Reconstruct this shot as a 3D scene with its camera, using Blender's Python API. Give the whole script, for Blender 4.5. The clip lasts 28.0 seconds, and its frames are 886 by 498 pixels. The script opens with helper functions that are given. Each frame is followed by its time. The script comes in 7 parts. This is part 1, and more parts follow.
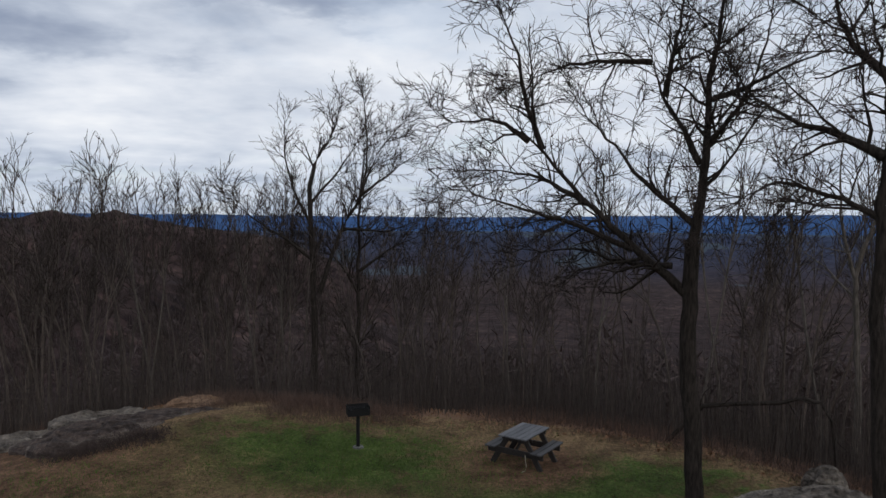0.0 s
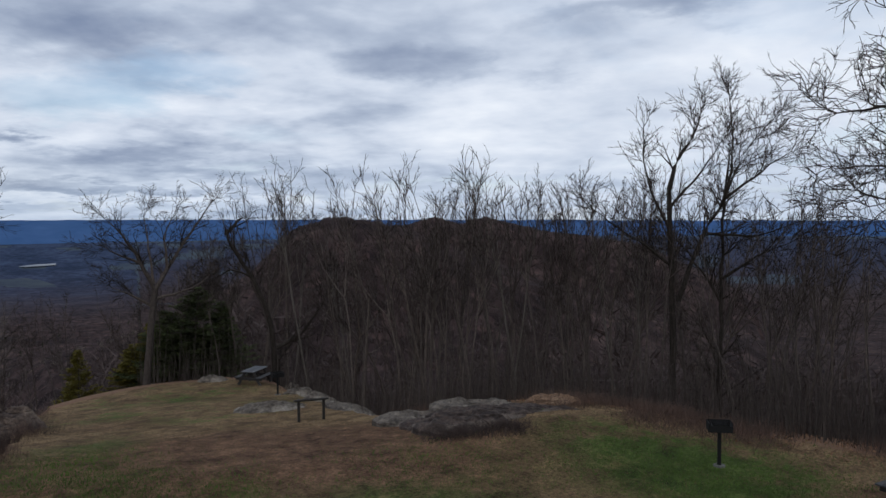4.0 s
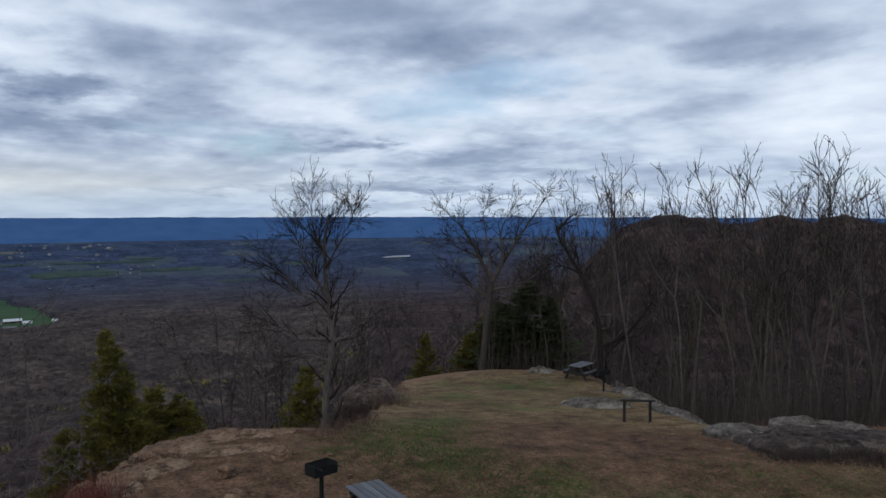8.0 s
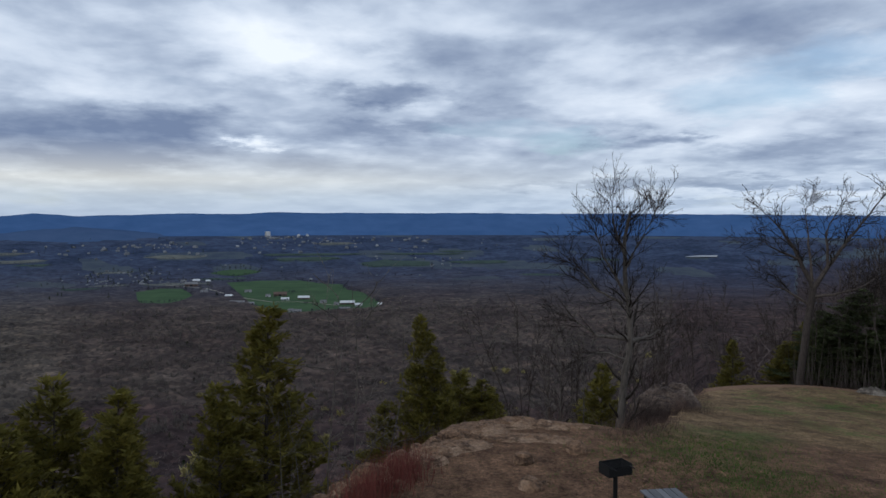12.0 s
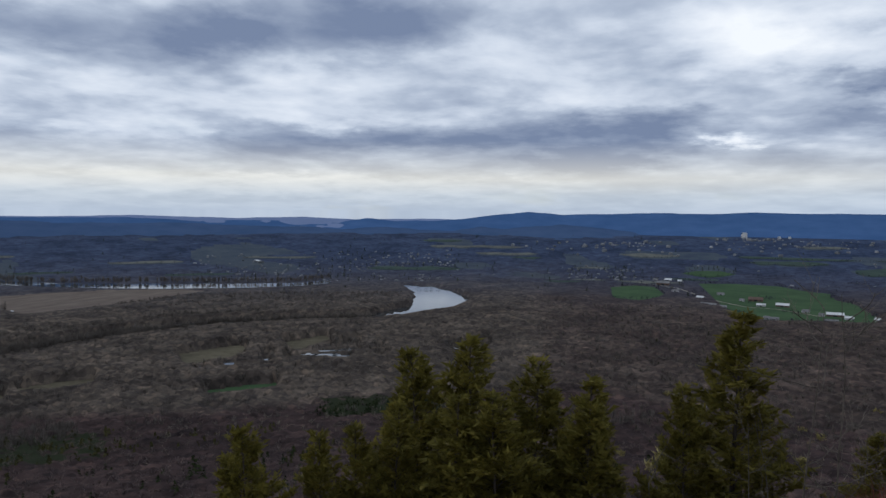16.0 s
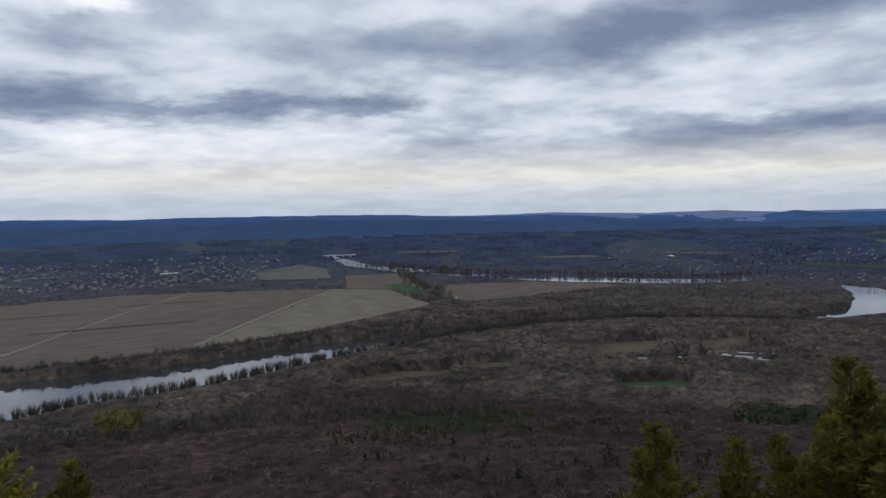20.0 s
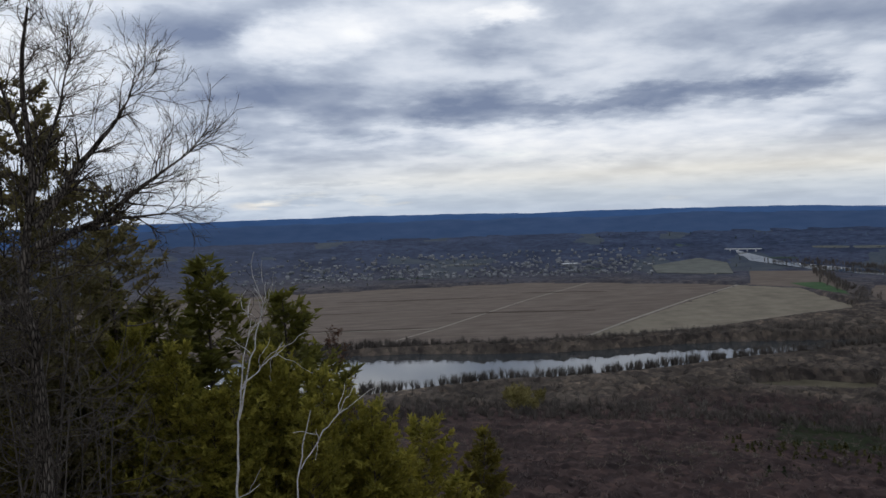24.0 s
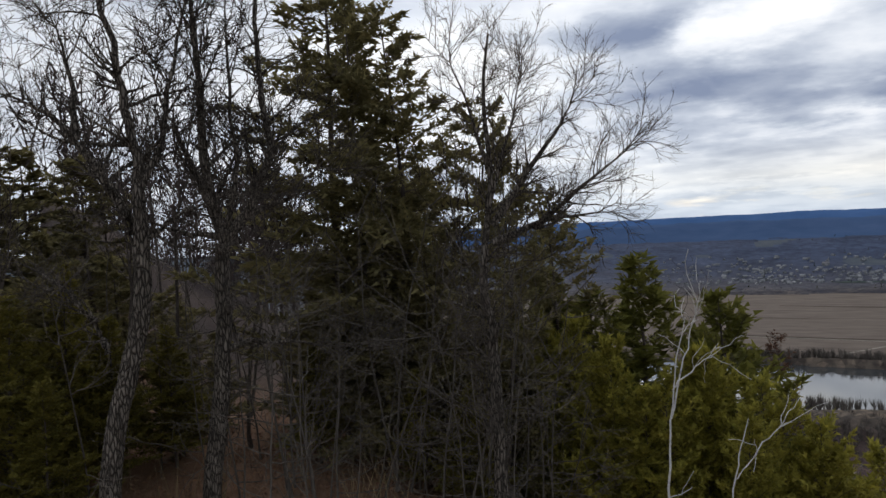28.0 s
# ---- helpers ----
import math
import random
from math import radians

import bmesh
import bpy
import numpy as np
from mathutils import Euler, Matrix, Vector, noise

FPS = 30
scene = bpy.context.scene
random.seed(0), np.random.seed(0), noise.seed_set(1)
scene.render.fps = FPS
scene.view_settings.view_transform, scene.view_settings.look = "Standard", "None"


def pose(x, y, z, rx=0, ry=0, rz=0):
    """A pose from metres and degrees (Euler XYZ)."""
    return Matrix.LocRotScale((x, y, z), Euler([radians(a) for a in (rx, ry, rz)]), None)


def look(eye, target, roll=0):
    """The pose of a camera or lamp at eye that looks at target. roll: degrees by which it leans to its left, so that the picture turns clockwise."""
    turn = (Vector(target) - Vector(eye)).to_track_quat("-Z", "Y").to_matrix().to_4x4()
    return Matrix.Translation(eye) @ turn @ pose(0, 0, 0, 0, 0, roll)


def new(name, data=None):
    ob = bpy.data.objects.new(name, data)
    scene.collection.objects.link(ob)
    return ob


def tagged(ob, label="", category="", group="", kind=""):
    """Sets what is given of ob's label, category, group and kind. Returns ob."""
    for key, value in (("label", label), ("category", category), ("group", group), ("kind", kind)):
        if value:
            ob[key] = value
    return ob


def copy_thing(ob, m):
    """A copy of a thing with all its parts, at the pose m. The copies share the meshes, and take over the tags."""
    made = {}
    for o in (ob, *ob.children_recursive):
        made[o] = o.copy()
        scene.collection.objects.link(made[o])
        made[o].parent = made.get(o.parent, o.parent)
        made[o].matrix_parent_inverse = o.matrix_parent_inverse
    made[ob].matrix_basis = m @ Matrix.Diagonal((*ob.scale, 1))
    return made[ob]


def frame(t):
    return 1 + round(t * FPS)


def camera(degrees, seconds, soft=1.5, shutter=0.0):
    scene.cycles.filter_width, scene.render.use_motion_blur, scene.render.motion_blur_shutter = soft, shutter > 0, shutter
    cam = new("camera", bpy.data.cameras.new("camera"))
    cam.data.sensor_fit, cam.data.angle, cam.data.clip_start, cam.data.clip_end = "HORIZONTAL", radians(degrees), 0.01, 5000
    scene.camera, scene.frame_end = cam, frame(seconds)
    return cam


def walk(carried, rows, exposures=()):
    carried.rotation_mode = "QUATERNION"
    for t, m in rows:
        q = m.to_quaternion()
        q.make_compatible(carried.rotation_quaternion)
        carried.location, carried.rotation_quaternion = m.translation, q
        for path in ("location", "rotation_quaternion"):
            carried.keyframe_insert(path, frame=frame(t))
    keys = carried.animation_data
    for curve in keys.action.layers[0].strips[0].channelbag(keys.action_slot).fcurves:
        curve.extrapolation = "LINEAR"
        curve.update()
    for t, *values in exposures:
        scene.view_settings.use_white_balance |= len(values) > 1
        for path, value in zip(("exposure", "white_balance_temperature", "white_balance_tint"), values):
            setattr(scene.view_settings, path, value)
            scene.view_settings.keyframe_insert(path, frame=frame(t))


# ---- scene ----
# ---- camera: turns on the spot, eye 6 m over the lawn ----
cam = camera(62.1, 28.0)
EYE = (0.0, 0.0, 6.0)
TURNS = [  # seconds, yaw, pitch, roll
    (0, -0.00, -3.03, -0.21),
    (0.5, 3.22, -2.74, 0.23),
    (1, 5.86, -2.65, 0.35),
    (1.5, 9.20, -2.54, 0.36),
    (2, 12.54, -2.51, 0.46),
    (2.5, 16.44, -2.49, 0.51),
    (3, 19.85, -2.51, 0.43),
    (3.5, 23.62, -2.52, 0.46),
    (4, 27.30, -2.57, 0.54),
    (4.5, 31.16, -2.52, 0.76),
    (6.5, 42.73, -2.35, 0.43),
    (7, 45.53, -2.42, 0.31),
    (7.5, 48.65, -2.47, 0.30),
    (8, 52.53, -2.55, 0.42),
    (8.5, 55.07, -2.40, 0.26),
    (9, 57.78, -2.43, 0.17),
    (9.5, 61.43, -2.46, 0.17),
    (10, 64.48, -2.56, 0.15),
    (10.5, 67.60, -2.65, 0.09),
    (11, 70.24, -2.64, -0.09),
    (11.5, 72.77, -2.70, 0.00),
    (13.5, 85.71, -2.65, -0.16),
    (14, 89.44, -2.64, -0.17),
    (14.5, 93.70, -2.73, -0.67),
    (15, 99.92, -2.89, -0.08),
    (15.5, 105.74, -2.85, -0.14),
    (16, 111.28, -2.89, -0.49),
    (16.5, 116.30, -3.02, -0.35),
    (17, 119.95, -3.12, -0.23),
    (17.5, 123.43, -3.18, -0.03),
    (18, 127.15, -3.21, 0.20),
    (18.5, 131.61, -3.19, 0.49),
    (19, 135.80, -3.19, 0.89),
    (19.5, 139.96, -3.19, 1.09),
    (20, 142.62, -3.09, 1.14),
    (20.5, 143.90, -3.16, 0.84),
    (22.5, 158.23, -3.27, 1.29),
    (23, 164.07, -2.90, 1.74),
    (23.5, 168.70, -2.78, 2.05),
    (24, 172.83, -2.89, 1.87),
    (24.5, 176.56, -2.91, 1.51),
    (25, 182.34, -2.79, 1.71),
    (25.5, 186.33, -2.73, 1.79),
    (26, 190.60, -2.67, 1.91),
    (26.5, 193.75, -2.63, 1.74),
    (27, 199.02, -2.45, 2.02),
    (27.5, 202.91, -2.13, 2.54),
    (28, 205.69, -1.74, 2.77),
]
# seconds, stops, kelvin, tint
LIGHT = [(0, 0.0, 6500, 10), (3, 0.0, 6350, 10), (7, 0.0, 6050, 8), (12, 0.0, 6050, 8), (16, 0.0, 6250, 9), (20, 0.0, 6450, 10), (25, 0.0, 6600, 10), (26.5, 0.09, 6750, 10), (28, 0.27, 6850, 10)]
walk(cam, [(t, pose(*EYE, 90 + p, r, y)) for t, y, p, r in TURNS], LIGHT)

# ---- world and sun ----
def node(nt, kind, **kw):
    n = nt.nodes.new(kind)
    for k, v in kw.items():
        if k in n.inputs:
            n.inputs[k].default_value = v
    return n


def ramp(nt, fac, *stops):
    n = nt.nodes.new("ShaderNodeValToRGB")
    while len(n.color_ramp.elements) < len(stops):
        n.color_ramp.elements.new(0.5)
    for e, (p, c) in zip(n.color_ramp.elements, stops):
        e.position, e.color = p, (*c, 1) if len(c) == 3 else c
    nt.links.new(fac, n.inputs[0])
    return n.outputs[0]


def math_node(nt, op, a, b=0.5, c=0.0):
    n = nt.nodes.new("ShaderNodeMath")
    n.operation = op
    for i, v in enumerate((a, b, c)):
        if isinstance(v, (int, float)):
            n.inputs[i].default_value = v
        else:
            nt.links.new(v, n.inputs[i])
    return n.outputs[0]


def mix_col(nt, fac, a, b, blend="MIX"):
    n = nt.nodes.new("ShaderNodeMix")
    n.data_type, n.blend_type = "RGBA", blend
    for i, v in ((0, fac), (6, a), (7, b)):
        if isinstance(v, (int, float)):
            n.inputs[i].default_value = v
        elif isinstance(v, tuple):
            n.inputs[i].default_value = (*v, 1) if len(v) == 3 else v
        else:
            nt.links.new(v, n.inputs[i])
    return n.outputs[2]


SUN_AZ, SUN_EL = 196.0, 24.0
world = bpy.data.worlds.new("sky")
scene.world = world
world.use_nodes = True
wt = world.node_tree
wt.nodes.clear()
out = wt.nodes.new("ShaderNodeOutputWorld")
sky = wt.nodes.new("ShaderNodeTexSky")
sky.sky_type, sky.sun_disc = "NISHITA", False
sky.sun_elevation, sky.sun_rotation = radians(SUN_EL), radians(-SUN_AZ)
sky.altitude, sky.air_density, sky.dust_density, sky.ozone_density = 280, 1.0, 0.4, 2.0
blue = node(wt, "ShaderNodeBackground", Strength=0.10)
wt.links.new(sky.outputs[0], blue.inputs[0])
tc = wt.nodes.new("ShaderNodeTexCoord")
sep = wt.nodes.new("ShaderNodeSeparateXYZ")
wt.links.new(tc.outputs["Generated"], sep.inputs[0])
up = math_node(wt, "MAXIMUM", sep.outputs[2], 0.0)
den = math_node(wt, "ADD", up, 0.15)
com = wt.nodes.new("ShaderNodeCombineXYZ")
wt.links.new(math_node(wt, "DIVIDE", sep.outputs[0], den), com.inputs[0])
wt.links.new(math_node(wt, "DIVIDE", sep.outputs[1], den), com.inputs[1])
com.inputs[2].default_value = 3.1


def sky_noise(scale, detail, rough, distort, offset, nearer=1.0):
    m = wt.nodes.new("ShaderNodeMapping")
    m.inputs["Location"].default_value = offset
    m.inputs["Scale"].default_value = (nearer, nearer, 1)
    wt.links.new(com.outputs[0], m.inputs[0])
    n = node(wt, "ShaderNodeTexNoise", Scale=scale, Detail=detail, Roughness=rough, Distortion=distort)
    wt.links.new(m.outputs[0], n.inputs["Vector"])
    return n


mid = sky_noise(1.7, 7.0, 0.50, 0.2, (7.0, 1.0, 0)).outputs[0]
mid_above = sky_noise(1.7, 7.0, 0.50, 0.2, (7.0, 1.0, 0), 0.968).outputs[0]
puff = sky_noise(5.5, 5.0, 0.50, 0.2, (3.0, 4.0, 1.0)).outputs[0]
puff_above = sky_noise(5.5, 5.0, 0.50, 0.2, (3.0, 4.0, 1.0), 0.986).outputs[0]
# bearing and height of the view in degrees, pushed about by noise so that cloud edges fray
bearing = math_node(wt, "MULTIPLY", math_node(wt, "ARCTAN2", math_node(wt, "MULTIPLY", sep.outputs[0], -1.0), sep.outputs[1]), 57.2958)
bearing = math_node(wt, "SUBTRACT", math_node(wt, "FLOORED_MODULO", math_node(wt, "ADD", bearing, 100.0), 360.0), 100.0)
rise = math_node(wt, "MULTIPLY", math_node(wt, "ARCSINE", sep.outputs[2]), 57.2958)
fray = sky_noise(2.6, 9.0, 0.62, 0.0, (5.0, 2.0, 3.0))
fray_parts = wt.nodes.new("ShaderNodeSeparateColor")
wt.links.new(fray.outputs["Color"], fray_parts.inputs[0])
pushed = (math_node(wt, "ADD", bearing, math_node(wt, "MULTIPLY_ADD", fray_parts.outputs[0], 13.0, -6.5)),
          math_node(wt, "ADD", rise, math_node(wt, "MULTIPLY_ADD", fray_parts.outputs[1], 4.0, -2.0)))


def cloud_mass(total, az, el, wide, tall, tilt, power):
    """adds one long cloud or gap of the sheet: bearing, height, half sizes and tilt in degrees, thickness"""
    c = wt.nodes.new("ShaderNodeCombineXYZ")
    wt.links.new(pushed[0], c.inputs[0])
    wt.links.new(pushed[1], c.inputs[1])
    wt.links.new(total, c.inputs[2])
    m = wt.nodes.new("ShaderNodeMapping")
    m.vector_type = "TEXTURE"
    m.inputs["Location"].default_value = (az, el, 0)
    m.inputs["Rotation"].default_value = (0, 0, radians(tilt))
    m.inputs["Scale"].default_value = (wide * 1.25, tall * 1.45, 1e6)
    wt.links.new(c.outputs[0], m.inputs[0])
    n = wt.nodes.new("ShaderNodeVectorMath")
    n.operation = "LENGTH"
    wt.links.new(m.outputs[0], n.inputs[0])
    r = wt.nodes.new("ShaderNodeMapRange")
    r.interpolation_type = "SMOOTHSTEP"
    r.inputs["From Min"].default_value, r.inputs["From Max"].default_value = 0.15, 1.15
    r.inputs["To Min"].default_value, r.inputs["To Max"].default_value = power * 0.9, 0.0
    wt.links.new(n.outputs["Value"], r.inputs["Value"])
    return math_node(wt, "ADD", total, r.outputs[0])


west_dot = wt.nodes.new("ShaderNodeVectorMath")
west_dot.operation = "DOT_PRODUCT"
wt.links.new(tc.outputs["Generated"], west_dot.inputs[0])
west_dot.inputs[1].default_value = (-0.80, -0.60, 0)
deep = math_node(wt, "MULTIPLY_ADD", mid, 0.58, math_node(wt, "MULTIPLY_ADD", puff, 0.26, -0.42))
# dark flat bases under lit tops
deep = math_node(wt, "ADD", deep, math_node(wt, "MULTIPLY", math_node(wt, "SUBTRACT", mid_above, mid), 0.65))
deep = math_node(wt, "ADD", deep, math_node(wt, "MULTIPLY", math_node(wt, "SUBTRACT", puff_above, puff), 0.22))
# a smooth thin veil in the east, a broken sheet in the west
lumpy = ramp(wt, math_node(wt, "MULTIPLY_ADD", west_dot.outputs["Value"], 0.5, 0.5), (0.15, (0.5, 0.5, 0.5)), (0.60, (1, 1, 1)))
deep = math_node(wt, "MULTIPLY_ADD", deep, lumpy, math_node(wt, "MULTIPLY_ADD", west_dot.outputs["Value"], 0.035, 0.705))
# the sheet as it hung, from the east round by the north and west to the south
SHEET = (
    ((-2.8, 9.6, 18.1, 5.0, 0, -0.12), (4.1, 13.8, 4.7, 0.4, -1, 0.05), (5.4, 13.7, 2.6, 0.4, 6, 0.06), (8.0, 15.5, 5.1, 0.8, -2, 0.12), (10.5, 15.0, 4.8, 0.8, 5, 0.10), (17.0, 14.8, 4.8, 0.5, -5, 0.08), (18.7, 10.3, 3.8, 0.6, 2, 0.09), (22.2, 6.3, 16.4, 3.2, 1, -0.10), (30.0, 11.5, 6.5, 1.3, 3, 0.15), (33.1, 7.9, 3.9, 0.6, -0, 0.05), (45.2, 3.4, 10.3, 0.5, -1, 0.10), (45.5, 8.1, 7.5, 1.3, 4, -0.12), (47.0, 11.5, 4.6, 0.6, -3, 0.08), (50.7, 1.4, 15.5, 0.3, -0, -0.14), (51.3, 4.6, 8.8, 0.6, -2, 0.13), (53.9, 12.2, 6.2, 1.5, -2, 0.13)),
    ((54.0, 14.4, 11.2, 2.0, 2, 0.09), (54.9, 2.1, 11.7, 0.3, 0, 0.17), (57.5, 5.6, 1.5, 0.5, -7, 0.13), (60.1, 5.4, 3.7, 0.5, -2, 0.16), (61.4, 7.4, 6.2, 1.1, 12, -0.10), (64.1, 2.3, 13.0, 0.3, -1, 0.12), (71.2, 8.4, 4.1, 0.7, 2, 0.08), (72.8, 12.3, 6.1, 1.3, -0, 0.11), (74.9, 12.2, 5.4, 1.5, 9, 0.08), (74.9, 3.6, 13.2, 0.6, -1, -0.05), (76.5, 3.5, 9.2, 0.9, 1, 0.06), (78.5, 6.6, 5.7, 0.5, -1, 0.08), (78.7, 9.1, 4.3, 0.8, 1, 0.06), (79.1, 9.0, 4.3, 0.8, -0, 0.13), (80.4, 9.1, 5.4, 0.8, 5, 0.11), (82.2, 6.2, 6.9, 1.0, 1, 0.12)),
    ((100.0, 3.6, 12.0, 0.9, 0, 0.13), (84.0, 3.3, 7.0, 0.6, 0, 0.08), (116.0, 5.0, 9.0, 0.8, -3, 0.10), (122.0, 3.2, 8.0, 0.8, 0, 0.12), (122.0, 14.0, 8.0, 2.6, 4, 0.09), (85.5, 13.0, 4.5, 2.3, -6, -0.10), (87.1, 4.3, 3.7, 0.7, -2, 0.10), (89.0, 5.4, 1.6, 0.6, -2, -0.12), (89.3, 5.3, 1.8, 0.6, 1, -0.15), (89.6, 13.5, 5.0, 3.2, -5, -0.10), (90.2, 12.0, 8.0, 1.9, 5, -0.13), (90.6, 2.3, 11.5, 0.6, -1, 0.05), (97.1, 6.4, 5.2, 1.0, -3, 0.13), (98.2, 4.5, 6.5, 0.8, -2, 0.16), (99.7, 5.7, 9.6, 1.8, 1, 0.20), (112.1, 14.3, 8.3, 1.5, -3, 0.09), (112.8, 10.3, 12.8, 1.7, -4, -0.06), (113.0, 5.9, 8.3, 0.9, -1, 0.12), (120.3, 2.0, 16.1, 0.8, 0, -0.14), (119.0, 13.6, 10.0, 2.0, -4, 0.12), (123.2, 5.3, 7.0, 1.0, -0, 0.18)),
    ((128.7, 12.5, 4.4, 1.5, -7, 0.12), (133.0, 7.1, 7.5, 0.7, -6, -0.05), (135.3, 8.5, 16.3, 0.9, -5, -0.07), (138.2, 12.4, 12.1, 1.7, -3, 0.15), (142.1, 5.0, 6.0, 0.7, -2, 0.06), (143.6, 2.0, 14.4, 0.5, 0, -0.08), (147.4, 8.2, 3.9, 0.9, -1, 0.17), (148.2, 12.5, 10.4, 1.5, 2, 0.10), (151.3, 7.9, 6.4, 0.8, -0, 0.10), (155.8, 8.0, 9.4, 0.7, -1, 0.13), (158.9, 5.2, 12.5, 1.1, -0, -0.10), (161.4, 11.5, 6.2, 1.5, -3, -0.08), (161.5, 7.8, 5.9, 0.6, -3, 0.12), (163.2, 5.2, 13.9, 1.2, 0, -0.10), (163.5, 4.2, 6.9, 0.8, 1, -0.08), (168.7, 14.4, 2.1, 0.8, -6, -0.20)),
    ((169.8, 12.3, 2.8, 0.8, -5, 0.08), (170.0, 8.0, 6.0, 1.5, 1, 0.18), (170.7, 15.1, 6.0, 1.3, -0, -0.18), (171.0, 8.0, 3.9, 1.3, 1, 0.12), (178.6, 7.2, 4.1, 1.3, 3, 0.14), (180.4, 1.8, 14.5, 0.5, 0, -0.16), (180.8, 8.2, 7.2, 1.3, 1, 0.08), (182.7, 13.3, 5.9, 1.7, -6, -0.25), (185.9, 9.1, 7.9, 1.3, -2, 0.15), (191.8, 13.8, 5.9, 1.1, -9, 0.15), (192.9, 14.3, 5.3, 1.7, -7, 0.06), (213.2, 11.1, 17.1, 5.0, 1, -0.12)),
)
for group in SHEET:
    for mass in group:
        deep = cloud_mass(deep, *mass)
cloud_col = ramp(wt, deep, (0.46, (0.93, 0.95, 0.98)), (0.565, (0.78, 0.82, 0.89)), (0.67, (0.63, 0.685, 0.78)), (0.76, (0.45, 0.51, 0.62)), (0.86, (0.315, 0.37, 0.485)), (1.0, (0.19, 0.24, 0.36)))
# the lowest few degrees: thin warm light under the cloud sheet
westness = ramp(wt, math_node(wt, "MULTIPLY_ADD", west_dot.outputs["Value"], 0.5, 0.5), (0.55, (0.25, 0.25, 0.25)), (0.85, (1, 1, 1)))
low = math_node(wt, "MULTIPLY", ramp(wt, up, (0.0, (1, 1, 1)), (0.045, (0.8, 0.8, 0.8)), (0.095, (0, 0, 0))), westness)
haze_col = mix_col(wt, ramp(wt, math_node(wt, "MULTIPLY_ADD", west_dot.outputs["Value"], 0.5, 0.5), (0.55, (0, 0, 0)), (0.95, (1, 1, 1))), (0.47, 0.58, 0.73), ramp(wt, up, (0.0, (0.48, 0.55, 0.65)), (0.022, (0.58, 0.63, 0.67)), (0.045, (0.90, 0.85, 0.72)), (0.085, (0.76, 0.75, 0.71))))
cloud_low = mix_col(wt, math_node(wt, "MULTIPLY", low, 0.75), cloud_col, haze_col)
clear = math_node(wt, "MULTIPLY", puff, 0.02)
for gap_ in ((53.5, 8.6, 6.5, 1.9, -8, 0.46), (66, 5.4, 3.5, 0.9, 0, 0.34), (73, 6.5, 5.5, 0.8, 0, 0.32), (45.5, 10.5, 5, 1.2, 0, 0.32)):
    clear = cloud_mass(clear, *gap_)
cover = ramp(wt, math_node(wt, "SUBTRACT", math_node(wt, "ADD", math_node(wt, "MULTIPLY", sky_noise(1.1, 8.0, 0.55, 0.1, (1.0, 9.0, 2.0)).outputs[0], 0.8), math_node(wt, "MULTIPLY_ADD", west_dot.outputs["Value"], 0.05, math_node(wt, "MULTIPLY_ADD", mid, 0.3, 0.12))), clear),
             (0.22, (0.40, 0.40, 0.40)), (0.60, (1, 1, 1)))
# brighter towards the veiled sun
sd = Vector((-math.sin(radians(SUN_AZ)) * math.cos(radians(SUN_EL)), math.cos(radians(SUN_AZ)) * math.cos(radians(SUN_EL)), math.sin(radians(SUN_EL))))
dot = wt.nodes.new("ShaderNodeVectorMath")
dot.operation = "DOT_PRODUCT"
wt.links.new(tc.outputs["Generated"], dot.inputs[0])
dot.inputs[1].default_value = sd
glow = math_node(wt, "POWER", math_node(wt, "MAXIMUM", dot.outputs["Value"], 0.0), 14.0)
cloud = wt.nodes.new("ShaderNodeBackground")
wt.links.new(cloud_low, cloud.inputs[0])
wt.links.new(math_node(wt, "MULTIPLY_ADD", glow, 0.10, 1.0), cloud.inputs[1])
mixw = wt.nodes.new("ShaderNodeMixShader")
wt.links.new(math_node(wt, "MAXIMUM", cover, math_node(wt, "MULTIPLY", low, 0.9)), mixw.inputs[0])
wt.links.new(blue.outputs[0], mixw.inputs[1])
wt.links.new(cloud.outputs[0], mixw.inputs[2])
wt.links.new(mixw.outputs[0], out.inputs[0])

sun = new("sun", bpy.data.lights.new("sun", "SUN"))
sun.data.energy, sun.data.angle, sun.data.color = 0.7, radians(25), (1.0, 0.95, 0.88)
sun.matrix_world = look(sd * 100, (0, 0, 0))

# ---- materials ----
def material(name, build, rough=0.85, spec=0.3):
    m = bpy.data.materials.new(name)
    m.use_nodes = True
    nt = m.node_tree
    bsdf = nt.nodes["Principled BSDF"]
    bsdf.inputs["Roughness"].default_value = rough
    bsdf.inputs["Specular IOR Level"].default_value = spec
    build(nt, bsdf)
    return m


def tex(nt, scale, detail=4.0, rough=0.55, coord="Object", kind="ShaderNodeTexNoise", stretch=None, distort=0.0):
    t = nt.nodes.new("ShaderNodeTexCoord")
    src = t.outputs[coord]
    if stretch:
        m = nt.nodes.new("ShaderNodeMapping")
        m.inputs["Scale"].default_value = stretch
        nt.links.new(src, m.inputs[0])
        src = m.outputs[0]
    n = nt.nodes.new(kind)
    n.inputs["Scale"].default_value = scale
    if kind == "ShaderNodeTexNoise":
        n.inputs["Detail"].default_value, n.inputs["Roughness"].default_value, n.inputs["Distortion"].default_value = detail, rough, distort
    nt.links.new(src, n.inputs["Vector"])
    return n.outputs[0]


def bump(nt, bsdf, height, strength=0.5, dist=0.02):
    b = nt.nodes.new("ShaderNodeBump")
    b.inputs["Strength"].default_value, b.inputs["Distance"].default_value = strength, dist
    nt.links.new(height, b.inputs["Height"])
    nt.links.new(b.outputs[0], bsdf.inputs["Normal"])


